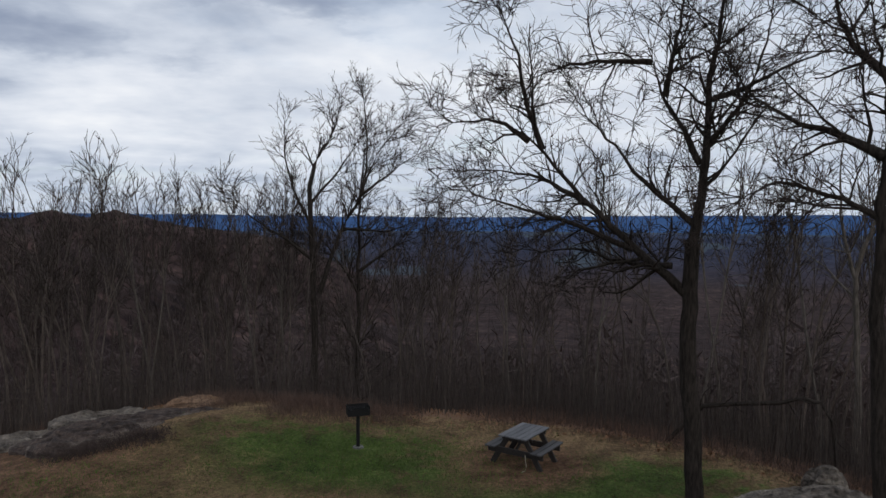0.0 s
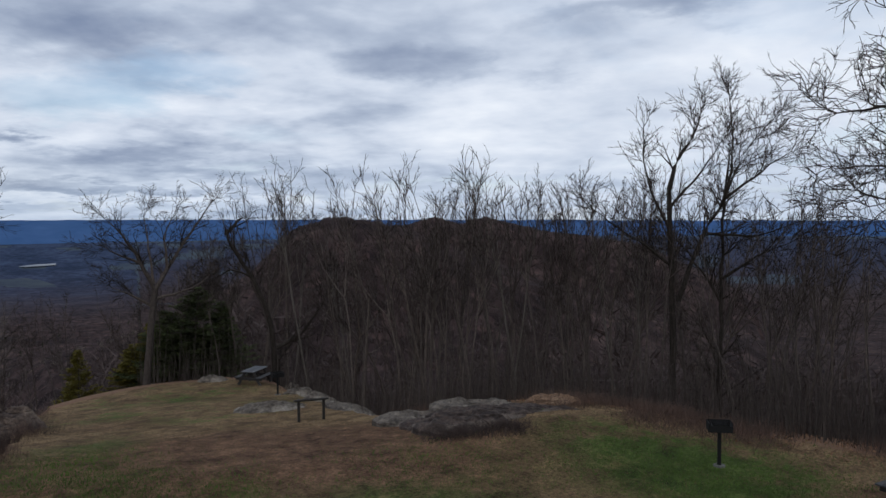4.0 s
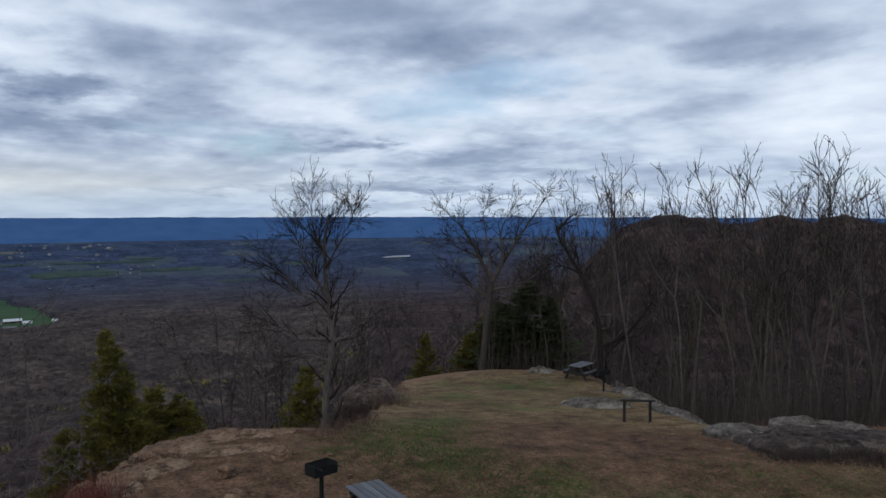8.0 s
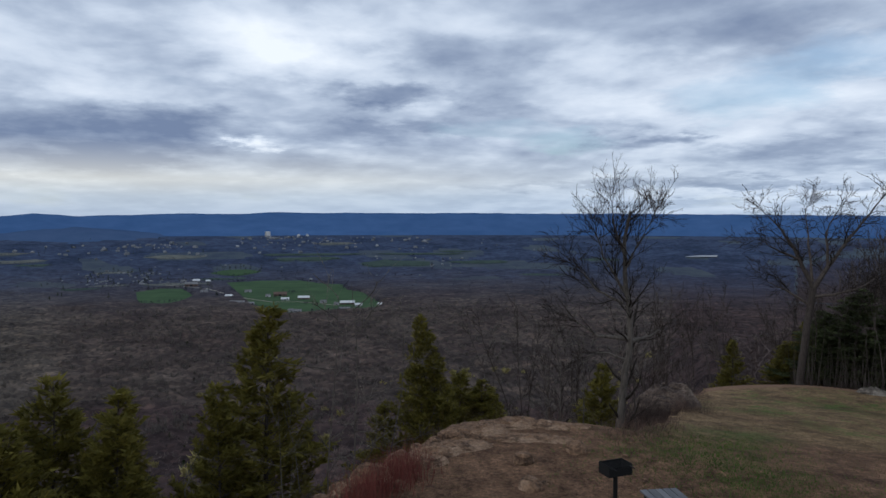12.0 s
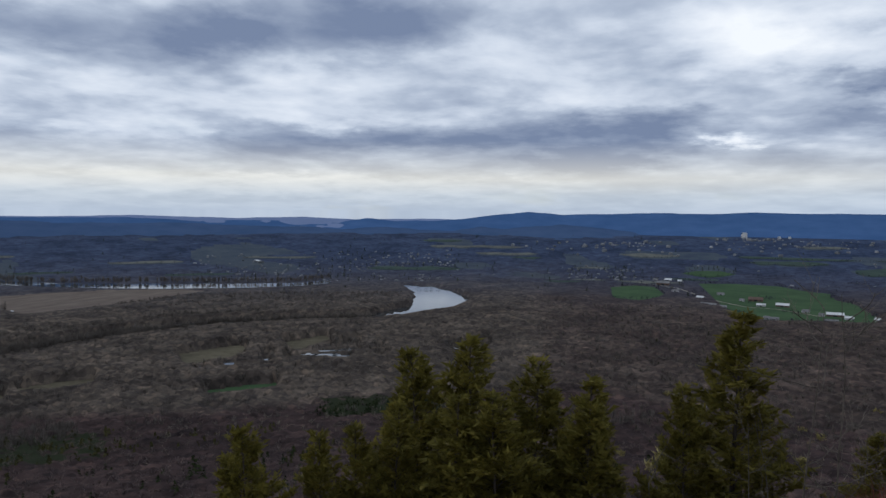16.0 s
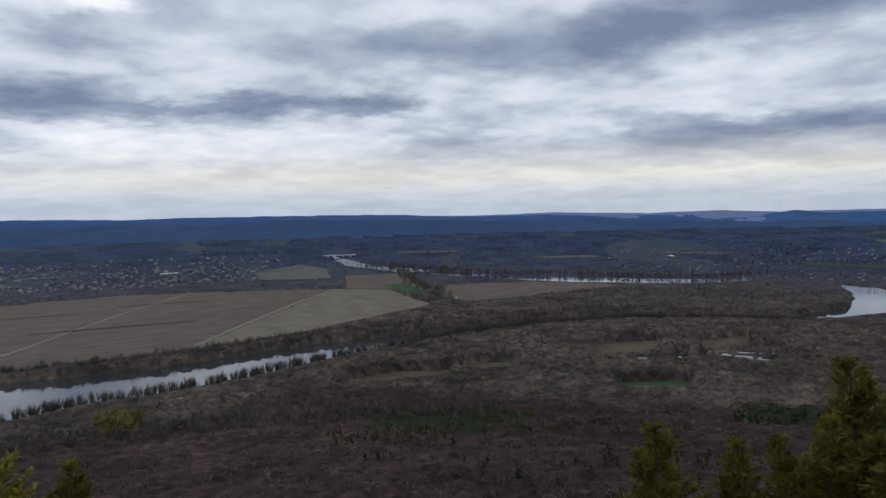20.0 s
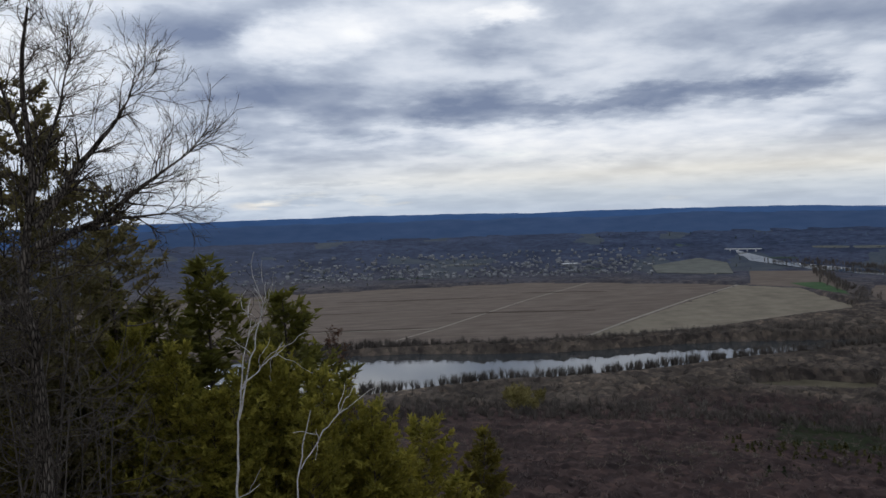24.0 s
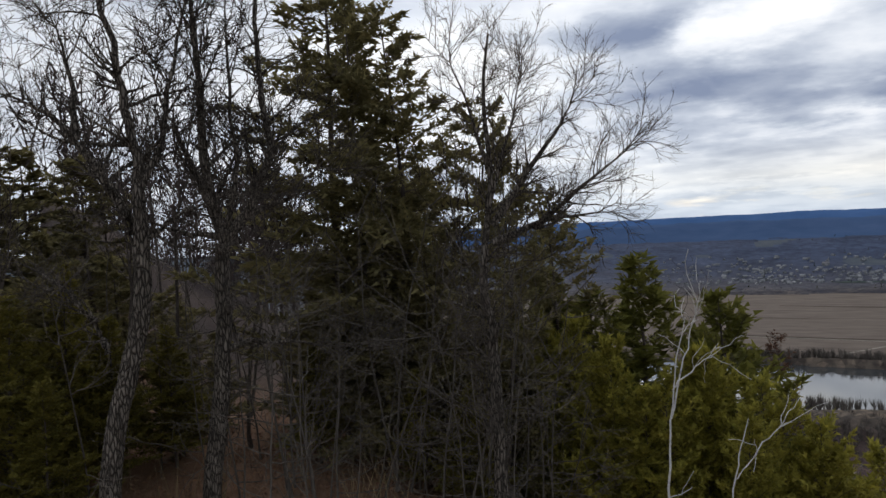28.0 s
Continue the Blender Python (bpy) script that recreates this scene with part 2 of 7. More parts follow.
def island(nt):
    g = nt.nodes.new("ShaderNodeNewGeometry")
    return g.outputs["Random Per Island"]


def objrand(nt):
    return nt.nodes.new("ShaderNodeObjectInfo").outputs["Random"]


def attr(nt, name):
    a = nt.nodes.new("ShaderNodeAttribute")
    a.attribute_name = name
    return a.outputs["Fac"]


def grainy(c1, c2, scale=8.0, coord="Object", stretch=None, b=0.4, bd=0.01, var=0.25, rand=None):
    """two-scale colour variation with relief"""
    def build(nt, bsdf):
        f = tex(nt, scale, 6, 0.6, coord, stretch=stretch)
        g = tex(nt, scale * 0.13, 3, 0.5, coord, stretch=stretch)
        col = mix_col(nt, ramp(nt, f, (0.3, (0, 0, 0)), (0.7, (1, 1, 1))), c1, c2)
        col = mix_col(nt, math_node(nt, "MULTIPLY", g, var * 2), col, tuple(v * 0.45 for v in c1))
        if rand:
            r = island(nt) if rand == "island" else objrand(nt)
            col = mix_col(nt, 1.0, col, ramp(nt, r, (0.0, (0.72, 0.72, 0.72)), (1.0, (1.2, 1.17, 1.13))), "MULTIPLY")
        nt.links.new(col, bsdf.inputs["Base Color"])
        if b:
            bump(nt, bsdf, f, b, bd)
    return build


def ground_build(nt, bsdf):
    lawn, bare, green = attr(nt, "lawn"), attr(nt, "bare"), attr(nt, "green")
    fine, mid_, wide = tex(nt, 11.0, 8, 0.8), tex(nt, 1.9, 8, 0.72), tex(nt, 0.33, 5, 0.6)
    blotch = ramp(nt, math_node(nt, "ADD", math_node(nt, "MULTIPLY", mid_, 0.6), math_node(nt, "MULTIPLY", tex(nt, 0.75, 6, 0.65), 0.4)), (0.40, (0, 0, 0)), (0.60, (1, 1, 1)))
    straw = mix_col(nt, blotch, (0.076, 0.049, 0.027), (0.240, 0.160, 0.086))
    grass = mix_col(nt, blotch, (0.024, 0.040, 0.009), (0.080, 0.108, 0.028))
    dirt = mix_col(nt, blotch, (0.054, 0.030, 0.019), (0.190, 0.110, 0.066))
    g = ramp(nt, math_node(nt, "MULTIPLY_ADD", green, 0.30, math_node(nt, "ADD", math_node(nt, "MULTIPLY", mid_, 0.55), math_node(nt, "MULTIPLY", wide, 0.45))), (0.57, (0, 0, 0)), (0.68, (1, 1, 1)))
    col = mix_col(nt, g, straw, grass)
    d = ramp(nt, math_node(nt, "ADD", math_node(nt, "MULTIPLY", bare, 0.5), math_node(nt, "ADD", math_node(nt, "MULTIPLY", mid_, 0.35), math_node(nt, "MULTIPLY", wide, 0.35))), (0.46, (0, 0, 0)), (0.64, (1, 1, 1)))
    col = mix_col(nt, d, col, dirt)
    col = mix_col(nt, 1.0, col, ramp(nt, fine, (0.32, (0.30, 0.30, 0.30)), (0.68, (1.75, 1.75, 1.75))), "MULTIPLY")
    litter = mix_col(nt, tex(nt, 5.0, 8, 0.75), (0.075, 0.044, 0.031), (0.31, 0.182, 0.115))
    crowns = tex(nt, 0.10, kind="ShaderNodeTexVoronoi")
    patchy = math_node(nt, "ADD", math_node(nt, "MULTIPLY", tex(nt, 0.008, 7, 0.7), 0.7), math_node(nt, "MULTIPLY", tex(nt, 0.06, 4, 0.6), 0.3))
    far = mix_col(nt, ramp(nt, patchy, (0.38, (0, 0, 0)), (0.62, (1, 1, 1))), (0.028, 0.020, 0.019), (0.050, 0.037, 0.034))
    # lit crown tops and shaded gaps between them, painted into the colour
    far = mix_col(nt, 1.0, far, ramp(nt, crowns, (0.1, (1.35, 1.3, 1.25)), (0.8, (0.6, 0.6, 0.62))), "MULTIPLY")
    # haze over the far valley floor, painted in as a blue mix
    haze_blue = mix_col(nt, ramp(nt, tex(nt, 0.009, 8, 0.75, stretch=(1, 1, 1)), (0.35, (0, 0, 0)), (0.65, (1, 1, 1))), (0.030, 0.044, 0.070), (0.065, 0.080, 0.092))
    far = mix_col(nt, attr(nt, "distant"), far, haze_blue)
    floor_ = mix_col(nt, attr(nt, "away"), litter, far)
    l2 = ramp(nt, math_node(nt, "ADD", lawn, math_node(nt, "MULTIPLY", math_node(nt, "SUBTRACT", mid_, 0.5), 0.6)), (0.4, (0, 0, 0)), (0.6, (1, 1, 1)))
    nt.links.new(mix_col(nt, l2, floor_, col), bsdf.inputs["Base Color"])
    bump(nt, bsdf, math_node(nt, "ADD", fine, mid_), 0.9, 0.05)


GROUND = material("ground", ground_build, 0.95, 0.1)
BARK = material("bark", grainy((0.046, 0.038, 0.034), (0.150, 0.125, 0.110), 22, stretch=(1, 1, 0.18), b=0.9, bd=0.03, rand="obj"), 0.9, 0.04)
BARK_DARK = material("dark_oak_bark", grainy((0.014, 0.012, 0.010), (0.062, 0.051, 0.044), 20, stretch=(1, 1, 0.2), b=1.0, bd=0.05), 0.9, 0.04)
BARK_DEAD = material("bleached_bark", grainy((0.055, 0.048, 0.041), (0.20, 0.175, 0.150), 14, stretch=(1, 1, 0.25), b=0.9, bd=0.03), 0.9, 0.04)
BARK_PALE = material("bark_pale", grainy((0.060, 0.052, 0.045), (0.17, 0.148, 0.128), 18, stretch=(1, 1, 0.22), b=0.9, bd=0.03), 0.9, 0.04)
def furrow_build(nt, bsdf):
    """thick bark split into long plates"""
    cell = nt.nodes.new("ShaderNodeTexVoronoi")
    cell.feature = "DISTANCE_TO_EDGE"
    cell.inputs["Scale"].default_value = 19
    t = nt.nodes.new("ShaderNodeTexCoord")
    m = nt.nodes.new("ShaderNodeMapping")
    m.inputs["Scale"].default_value = (1, 1, 0.24)
    nt.links.new(t.outputs["Object"], m.inputs[0])
    nt.links.new(m.outputs[0], cell.inputs["Vector"])
    fine, wide = tex(nt, 30, 5, 0.7, stretch=(1, 1, 0.4)), tex(nt, 1.5, 4, 0.6)
    plate = ramp(nt, cell.outputs[0], (0.0, (0, 0, 0)), (0.20, (1, 1, 1)))
    col = mix_col(nt, plate, (0.034, 0.029, 0.025), mix_col(nt, fine, (0.085, 0.073, 0.062), (0.25, 0.215, 0.18)))
    col = mix_col(nt, 1.0, col, ramp(nt, wide, (0.3, (0.6, 0.6, 0.6)), (0.7, (1.2, 1.2, 1.2))), "MULTIPLY")
    nt.links.new(col, bsdf.inputs["Base Color"])
    bump(nt, bsdf, plate, 1.0, 0.05)


BARK_ROUGH = material("furrowed_bark", furrow_build, 0.9, 0.08)
TWIG_PALE = material("pale_twig", grainy((0.058, 0.049, 0.043), (0.160, 0.138, 0.118), 5, b=0, rand="obj"), 0.9, 0.03)
SAPLING_TWIG = material("grey_sapling_twig", grainy((0.090, 0.078, 0.068), (0.240, 0.210, 0.182), 5, b=0, rand="obj"), 0.9, 0.03)
TWIG = material("twig", grainy((0.024, 0.019, 0.017), (0.062, 0.050, 0.045), 5, b=0, rand="obj"), 0.9, 0.03)
BIRCH = material("birch_bark", grainy((0.45, 0.43, 0.40), (0.75, 0.73, 0.69), 9, stretch=(1, 1, 2.5), b=0.3, var=0.3), 0.7)
def leafy(c1, c2):
    """thin foliage that lets part of the light through"""
    def build(nt, bsdf):
        grainy(c1, c2, 2.5, b=0, rand="island")(nt, bsdf)
        tr = nt.nodes.new("ShaderNodeBsdfTranslucent")
        nt.links.new(bsdf.inputs["Base Color"].links[0].from_socket, tr.inputs[0])
        mx = nt.nodes.new("ShaderNodeMixShader")
        mx.inputs[0].default_value = 0.42
        out_ = nt.nodes["Material Output"]
        nt.links.new(bsdf.outputs[0], mx.inputs[1])
        nt.links.new(tr.outputs[0], mx.inputs[2])
        nt.links.new(mx.outputs[0], out_.inputs[0])
    return build


CEDAR = material("cedar_foliage", leafy((0.088, 0.082, 0.016), (0.250, 0.210, 0.044)), 0.8, 0.2)
HEMLOCK = material("hemlock_foliage", leafy((0.122, 0.110, 0.052), (0.310, 0.265, 0.118)), 0.8, 0.2)
LARCH = material("reddish_twiggy_foliage", leafy((0.085, 0.048, 0.034), (0.17, 0.10, 0.072)), 0.9, 0.1)
CEDAR_DARK = material("dark_cedar_foliage", leafy((0.090, 0.098, 0.022), (0.26, 0.245, 0.055)), 0.8, 0.2)
ARBOR = material("arborvitae_foliage", leafy((0.185, 0.180, 0.030), (0.46, 0.400, 0.078)), 0.8, 0.2)
SPRUCE = material("spruce_foliage", leafy((0.045, 0.060, 0.025), (0.120, 0.138, 0.056)), 0.8, 0.2)
def woods_build(nt, bsdf):
    """bare woods: red-brown on the slopes, olive-grey in places on the flats"""
    wide, fine = tex(nt, 0.004, 5, 0.6), tex(nt, 0.05, 4, 0.6)
    brown = mix_col(nt, fine, (0.062, 0.048, 0.048), (0.150, 0.120, 0.116))
    olive = mix_col(nt, fine, (0.090, 0.079, 0.068), (0.195, 0.173, 0.143))
    col = mix_col(nt, ramp(nt, wide, (0.46, (0, 0, 0)), (0.60, (1, 1, 1))), brown, olive)
    col = mix_col(nt, 1.0, col, ramp(nt, island(nt), (0.0, (0.6, 0.6, 0.6)), (0.9, (1.2, 1.17, 1.15)), (1.0, (1.7, 1.6, 1.4))), "MULTIPLY")
    nt.links.new(col, bsdf.inputs["Base Color"])


FARWOOD = material("far_bare_wood", woods_build, 0.95, 0.05)
FARGREY = material("far_grey_wood", grainy((0.088, 0.078, 0.072), (0.205, 0.184, 0.165), 0.05, b=0, rand="island", var=0.3), 0.95, 0.05)
FARDARK = material("far_dark_wood", grainy((0.056, 0.044, 0.043), (0.145, 0.114, 0.110), 0.05, b=0, rand="island", var=0.3), 0.95, 0.05)
# bare wood for far trees, with the blue of haze in its colour
FARHAZE = material("hazed_bare_wood", grainy((0.032, 0.037, 0.053), (0.080, 0.086, 0.108), 0.01, b=0, rand="island", var=0.35), 0.95, 0.05)
def canopy_build(nt, bsdf):
    """tops of bare woods seen from above: crown by crown, thin twigs over dark gaps"""
    wide, fine = tex(nt, 0.0045, 6, 0.65), tex(nt, 0.16, 6, 0.75)
    cell = nt.nodes.new("ShaderNodeTexVoronoi")
    cell.inputs["Scale"].default_value = 0.11
    t = nt.nodes.new("ShaderNodeTexCoord")
    nt.links.new(t.outputs["Object"], cell.inputs["Vector"])
    sep_ = nt.nodes.new("ShaderNodeSeparateColor")
    nt.links.new(cell.outputs["Color"], sep_.inputs[0])
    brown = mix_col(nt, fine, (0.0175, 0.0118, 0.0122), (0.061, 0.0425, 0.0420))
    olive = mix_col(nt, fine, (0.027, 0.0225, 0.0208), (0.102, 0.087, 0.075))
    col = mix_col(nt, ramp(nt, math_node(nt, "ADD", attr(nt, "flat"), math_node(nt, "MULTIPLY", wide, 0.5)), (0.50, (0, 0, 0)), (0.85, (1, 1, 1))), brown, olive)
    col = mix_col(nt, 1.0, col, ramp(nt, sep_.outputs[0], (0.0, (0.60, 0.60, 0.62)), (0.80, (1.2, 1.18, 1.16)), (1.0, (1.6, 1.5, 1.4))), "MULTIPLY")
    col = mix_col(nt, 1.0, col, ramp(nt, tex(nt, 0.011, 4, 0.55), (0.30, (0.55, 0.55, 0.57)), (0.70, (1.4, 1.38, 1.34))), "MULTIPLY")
    # far treetops mix to blue in the colour, in place of haze
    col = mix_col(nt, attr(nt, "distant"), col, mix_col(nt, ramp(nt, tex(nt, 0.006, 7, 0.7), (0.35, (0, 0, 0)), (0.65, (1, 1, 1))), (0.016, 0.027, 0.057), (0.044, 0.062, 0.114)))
    col = mix_col(nt, 1.0, col, ramp(nt, tex(nt, 0.035, 6, 0.7), (0.32, (0.55, 0.56, 0.60)), (0.66, (1.5, 1.46, 1.36))), "MULTIPLY")
    col = mix_col(nt, ramp(nt, math_node(nt, "MULTIPLY", attr(nt, "ever"), math_node(nt, "ADD", fine, sep_.outputs[1])), (0.45, (0, 0, 0)), (0.60, (1, 1, 1))), col, mix_col(nt, fine, (0.008, 0.012, 0.007), (0.028, 0.034, 0.015)))
    nt.links.new(col, bsdf.inputs["Base Color"])
    bump(nt, bsdf, fine, 0.7, 1.2)


CANOPY = material("bare_wood_canopy", canopy_build, 0.95, 0.05)
FAREVER = material("far_evergreen", grainy((0.014, 0.022, 0.011), (0.040, 0.050, 0.021), 0.03, b=0, rand="island"), 0.95, 0.05)
FAROLIVE = material("far_olive_pine", grainy((0.036, 0.038, 0.014), (0.092, 0.086, 0.034), 0.03, b=0, rand="island"), 0.95, 0.05)
FARBUD = material("far_budding", grainy((0.20, 0.175, 0.065), (0.36, 0.31, 0.13), 0.03, b=0, rand="island"), 0.95, 0.05)
BRUSH = material("dry_brush", grainy((0.062, 0.038, 0.030), (0.17, 0.110, 0.085), 4, b=0, rand="island"), 0.9)
REDBRUSH = material("red_stems", grainy((0.13, 0.030, 0.024), (0.22, 0.065, 0.050), 4, b=0, rand="island"), 0.8)
GREENBLADE = material("green_blades", grainy((0.044, 0.088, 0.012), (0.115, 0.185, 0.034), 0.5, b=0, rand="island"), 0.85)
GRASSBLADE = material("grass_blades", grainy((0.078, 0.058, 0.028), (0.215, 0.156, 0.080), 0.5, b=0, rand="island"), 0.85)
LEAF = material("fallen_leaf", grainy((0.13, 0.070, 0.038), (0.33, 0.185, 0.105), 1.5, b=0, rand="island"), 0.9)
def rock_build(dark, light, lichen):
    def build(nt, bsdf):
        wide, mid_, fine = tex(nt, 0.7, 6, 0.65), tex(nt, 3.5, 7, 0.7), tex(nt, 16, 5, 0.7)
        layer = tex(nt, 1.1, 7, 0.65, stretch=(1, 1, 9), distort=0.6)
        col = mix_col(nt, ramp(nt, mid_, (0.34, (0, 0, 0)), (0.62, (1, 1, 1))), dark, light)
        col = mix_col(nt, ramp(nt, wide, (0.52, (0, 0, 0)), (0.62, (1, 1, 1))), col, lichen)
        col = mix_col(nt, 1.0, col, ramp(nt, fine, (0.3, (0.5, 0.5, 0.5)), (0.7, (1.4, 1.4, 1.4))), "MULTIPLY")
        gap = ramp(nt, layer, (0.36, (0.45, 0.42, 0.40)), (0.46, (1, 1, 1)))
        col = mix_col(nt, 1.0, col, gap, "MULTIPLY")
        nt.links.new(col, bsdf.inputs["Base Color"])
        bump(nt, bsdf, math_node(nt, "ADD", math_node(nt, "MULTIPLY", gap, 0.6), math_node(nt, "ADD", mid_, math_node(nt, "MULTIPLY", fine, 0.4))), 1.0, 0.08)
    return build


ROCK = material("ledge_rock", rock_build((0.042, 0.034, 0.028), (0.190, 0.160, 0.130), (0.270, 0.238, 0.198)), 0.92)
BROWNROCK = material("brown_ledge_rock", rock_build((0.022, 0.016, 0.014), (0.094, 0.068, 0.056), (0.150, 0.122, 0.100)), 0.92)
SANDROCK = material("sandy_ledge_rock", rock_build((0.090, 0.052, 0.031), (0.235, 0.142, 0.084), (0.285, 0.190, 0.125)), 0.92)
MOUNDROCK = material("vine_stained_rock", rock_build((0.040, 0.028, 0.024), (0.135, 0.098, 0.076), (0.185, 0.140, 0.108)), 0.92)
IRON = material("black_iron", grainy((0.005, 0.005, 0.0055), (0.014, 0.013, 0.0125), 30, b=0.2, bd=0.002), 0.75, 0.25)
BENCHWOOD = material("dark_weathered_wood", grainy((0.035, 0.034, 0.036), (0.075, 0.073, 0.077), 16, stretch=(0.12, 1, 1), b=0.4, bd=0.004, rand="obj"), 0.7, 0.4)
STAINWOOD = material("dark_stained_wood", grainy((0.012, 0.010, 0.009), (0.032, 0.026, 0.023), 14, stretch=(0.15, 1, 1), b=0.3, bd=0.004, rand="obj"), 0.6, 0.4)
GREYWOOD = material("weathered_grey_wood", grainy((0.085, 0.087, 0.095), (0.16, 0.163, 0.175), 16, stretch=(0.12, 1, 1), b=0.4, bd=0.004, rand="obj"), 0.7, 0.4)
MEADOW = material("marsh_grass", grainy((0.085, 0.074, 0.050), (0.160, 0.140, 0.096), 0.05, b=0, var=0.3), 0.95, 0.05)
WATER = material("river_water", lambda nt, b: (nt.links.new(mix_col(nt, tex(nt, 0.01, 2), (0.025, 0.030, 0.035), (0.045, 0.050, 0.052)), b.inputs["Base Color"]), bump(nt, b, tex(nt, 0.12, 3, 0.6), 0.02, 0.5)), 0.05, 0.5)
WATER.node_tree.nodes["Principled BSDF"].inputs["IOR"].default_value = 1.55
FIELD = material("ploughed_field", grainy((0.100, 0.079, 0.066), (0.172, 0.140, 0.117), 0.012, b=0, var=0.15, stretch=(1, 3, 1)), 0.95, 0.05)
DARKSOIL = material("damp_soil", grainy((0.050, 0.037, 0.030), (0.100, 0.076, 0.062), 0.03, b=0, var=0.3), 0.95, 0.05)
# dry field colour greyed towards blue to imitate haze
PALEFIELD = material("hazed_dry_field", grainy((0.094, 0.100, 0.092), (0.165, 0.170, 0.152), 0.02, b=0, var=0.25), 0.95, 0.05)
STUBBLE = material("stubble_field", grainy((0.135, 0.117, 0.088), (0.225, 0.197, 0.153), 0.02, b=0, var=0.15), 0.95, 0.05)
# field green with a bluish haze tint mixed into it
DULLGREEN = material("hazed_green_field", grainy((0.036, 0.060, 0.052), (0.070, 0.098, 0.080), 0.02, b=0, var=0.3), 0.95, 0.05)
PASTURE = material("green_pasture", grainy((0.036, 0.072, 0.034), (0.072, 0.124, 0.056), 0.012, b=0, var=0.3), 0.95, 0.05)
# haze over the hills is put into their base colour as blue
HILL = material("distant_hazed_hills", grainy((0.050, 0.108, 0.236), (0.074, 0.140, 0.290), 0.006, b=0, var=0.2, stretch=(1, 1, 3)), 1.0, 0.0)

# ---- the land ----
def polar(az, r, z=0.0):
    a = radians(az)
    return (-math.sin(a) * r, math.cos(a) * r, z)


EDGE_AZ = [-180, -150, -125, -60, -40, -30, -20, -8, 0, 6, 11, 16, 22, 27, 30, 31.6, 33.2, 35.5, 38, 40.6, 44, 49, 52, 54, 56, 57.5, 58.6, 61, 66, 70, 73.5, 78, 84, 90, 100, 150, 165, 180]
EDGE_R = [10, 16, 24, 15, 17, 18, 19.5, 20.5, 20.9, 21.2, 22.7, 24, 24.2, 23.8, 24, 24.6, 25.2, 28.6, 33, 39, 41, 40.2, 38.8, 37.8, 36.5, 31, 24, 21.5, 21.4, 21.6, 20.3, 18.6, 16.3, 12.5, 9, 8, 8, 10]


def smooth(a, b, x):
    t = np.clip((x - a) / (b - a), 0, 1)
    return t * t * (3 - 2 * t)


def wave(x, y, s, seed=0):
    """cheap smooth noise, about -1 to 1"""
    r = np.random.RandomState(seed)
    v = 0
    for k in range(5):
        a, p, q = r.rand(3) * 6.283
        f = s * (0.7 + 0.6 * r.rand())
        v = v + np.sin((x * math.cos(a) + y * math.sin(a)) * f + p + 1.3 * np.sin((x * math.sin(a) - y * math.cos(a)) * f * 0.6 + q))
    return v / 3.0


def valley(r):
    return -252 + 132 * smooth(2900, 4500, r)


# wooded ridges: distance, breadth, crest height by bearing
RIDGES = ((1500, 0.16, [4, 12, 17, 19.5, 22, 24, 26, 28, 30, 32, 36, 44], [-6, -2.0, -1.2, -0.9, -0.3, 0.32, -0.25, 0.42, -0.2, -0.3, -0.6, -6]),
          (640, 0.40, [-2, 8, 14, 20, 26, 30, 33, 35.5, 37.5, 39.3, 40.6, 42.5, 45, 50, 56, 62], [-12, -8, -6, -4.4, -2.4, -0.8, 0.05, 0.3, 0.0, -0.7, -2.2, -4.0, -5.6, -8.0, -11, -17]))


def land(x, y):
    """height of the land"""
    x, y = np.asarray(x, float), np.asarray(y, float)
    r = np.hypot(x, y)
    az = np.degrees(np.arctan2(-x, y))
    az = np.where(az < -125, az + 360, az)
    e = np.interp(np.where(az > 180, az - 360, az), EDGE_AZ, EDGE_R)
    e = e + wave(x, y, 0.35, 3) * 0.3
    s = -x * math.sin(radians(45)) + y * math.cos(radians(45))
    lawn = -(0.135 * np.clip(s - 18, 0, 18) + 0.03 * np.maximum(s - 36, 0)) * smooth(70, 55, az) + 0.06 * wave(x, y, 0.5, 1) + 0.5 * smooth(14, 22, r) * np.exp(-((az - 20) / 9) ** 2)
    d = np.maximum(r - e, 0)
    west = np.interp(d, [0, 3, 60, 150, 400, 650, 950], [0, -2.2, -46, -92, -160, -215, -252])
    east = np.interp(d, [0, 3, 12, 40, 100, 250, 600, 1500, 2800], [0, -0.6, -4.5, -15, -34, -78, -150, -235, -252])
    back = np.interp(d, [0, 30, 100, 300, 900], [0, -3, -18, -70, -252])
    w = smooth(55, 65, az)
    fall = east * (1 - w) + west * w
    b = smooth(192, 212, az)
    fall = fall * (1 - b) + back * b
    z = lawn * np.exp(-d / 60) + fall
    # the wooded ridge beyond the saddle
    for r0, wide, crest_az, crest_el in RIDGES:
        crest = 6 - 17 + r0 * np.tan(np.radians(np.interp(az, crest_az, crest_el))) + 3 * wave(x, y, 0.015, 8)
        k = np.exp(-((np.log(np.maximum(r, 1)) - math.log(r0)) / wide) ** 2)
        z = np.where((az > crest_az[0]) & (az < crest_az[-1]), z + np.maximum(crest - z, 0) * k, z)
    z = z + np.where(r > 2900, 132 * smooth(2900, 4500, r), 0)
    z = z + (7 * smooth(15, 48, r) * smooth(222, 234, az) + 9 * smooth(30, 75, r) * smooth(209, 224, az)) * smooth(290, 265, az)
    z = z + wave(x, y, 0.01, 5) * 2.5 * smooth(60, 400, r) * smooth(1200, 700, r)
    return z


def height(x, y):
    return float(land(x, y))


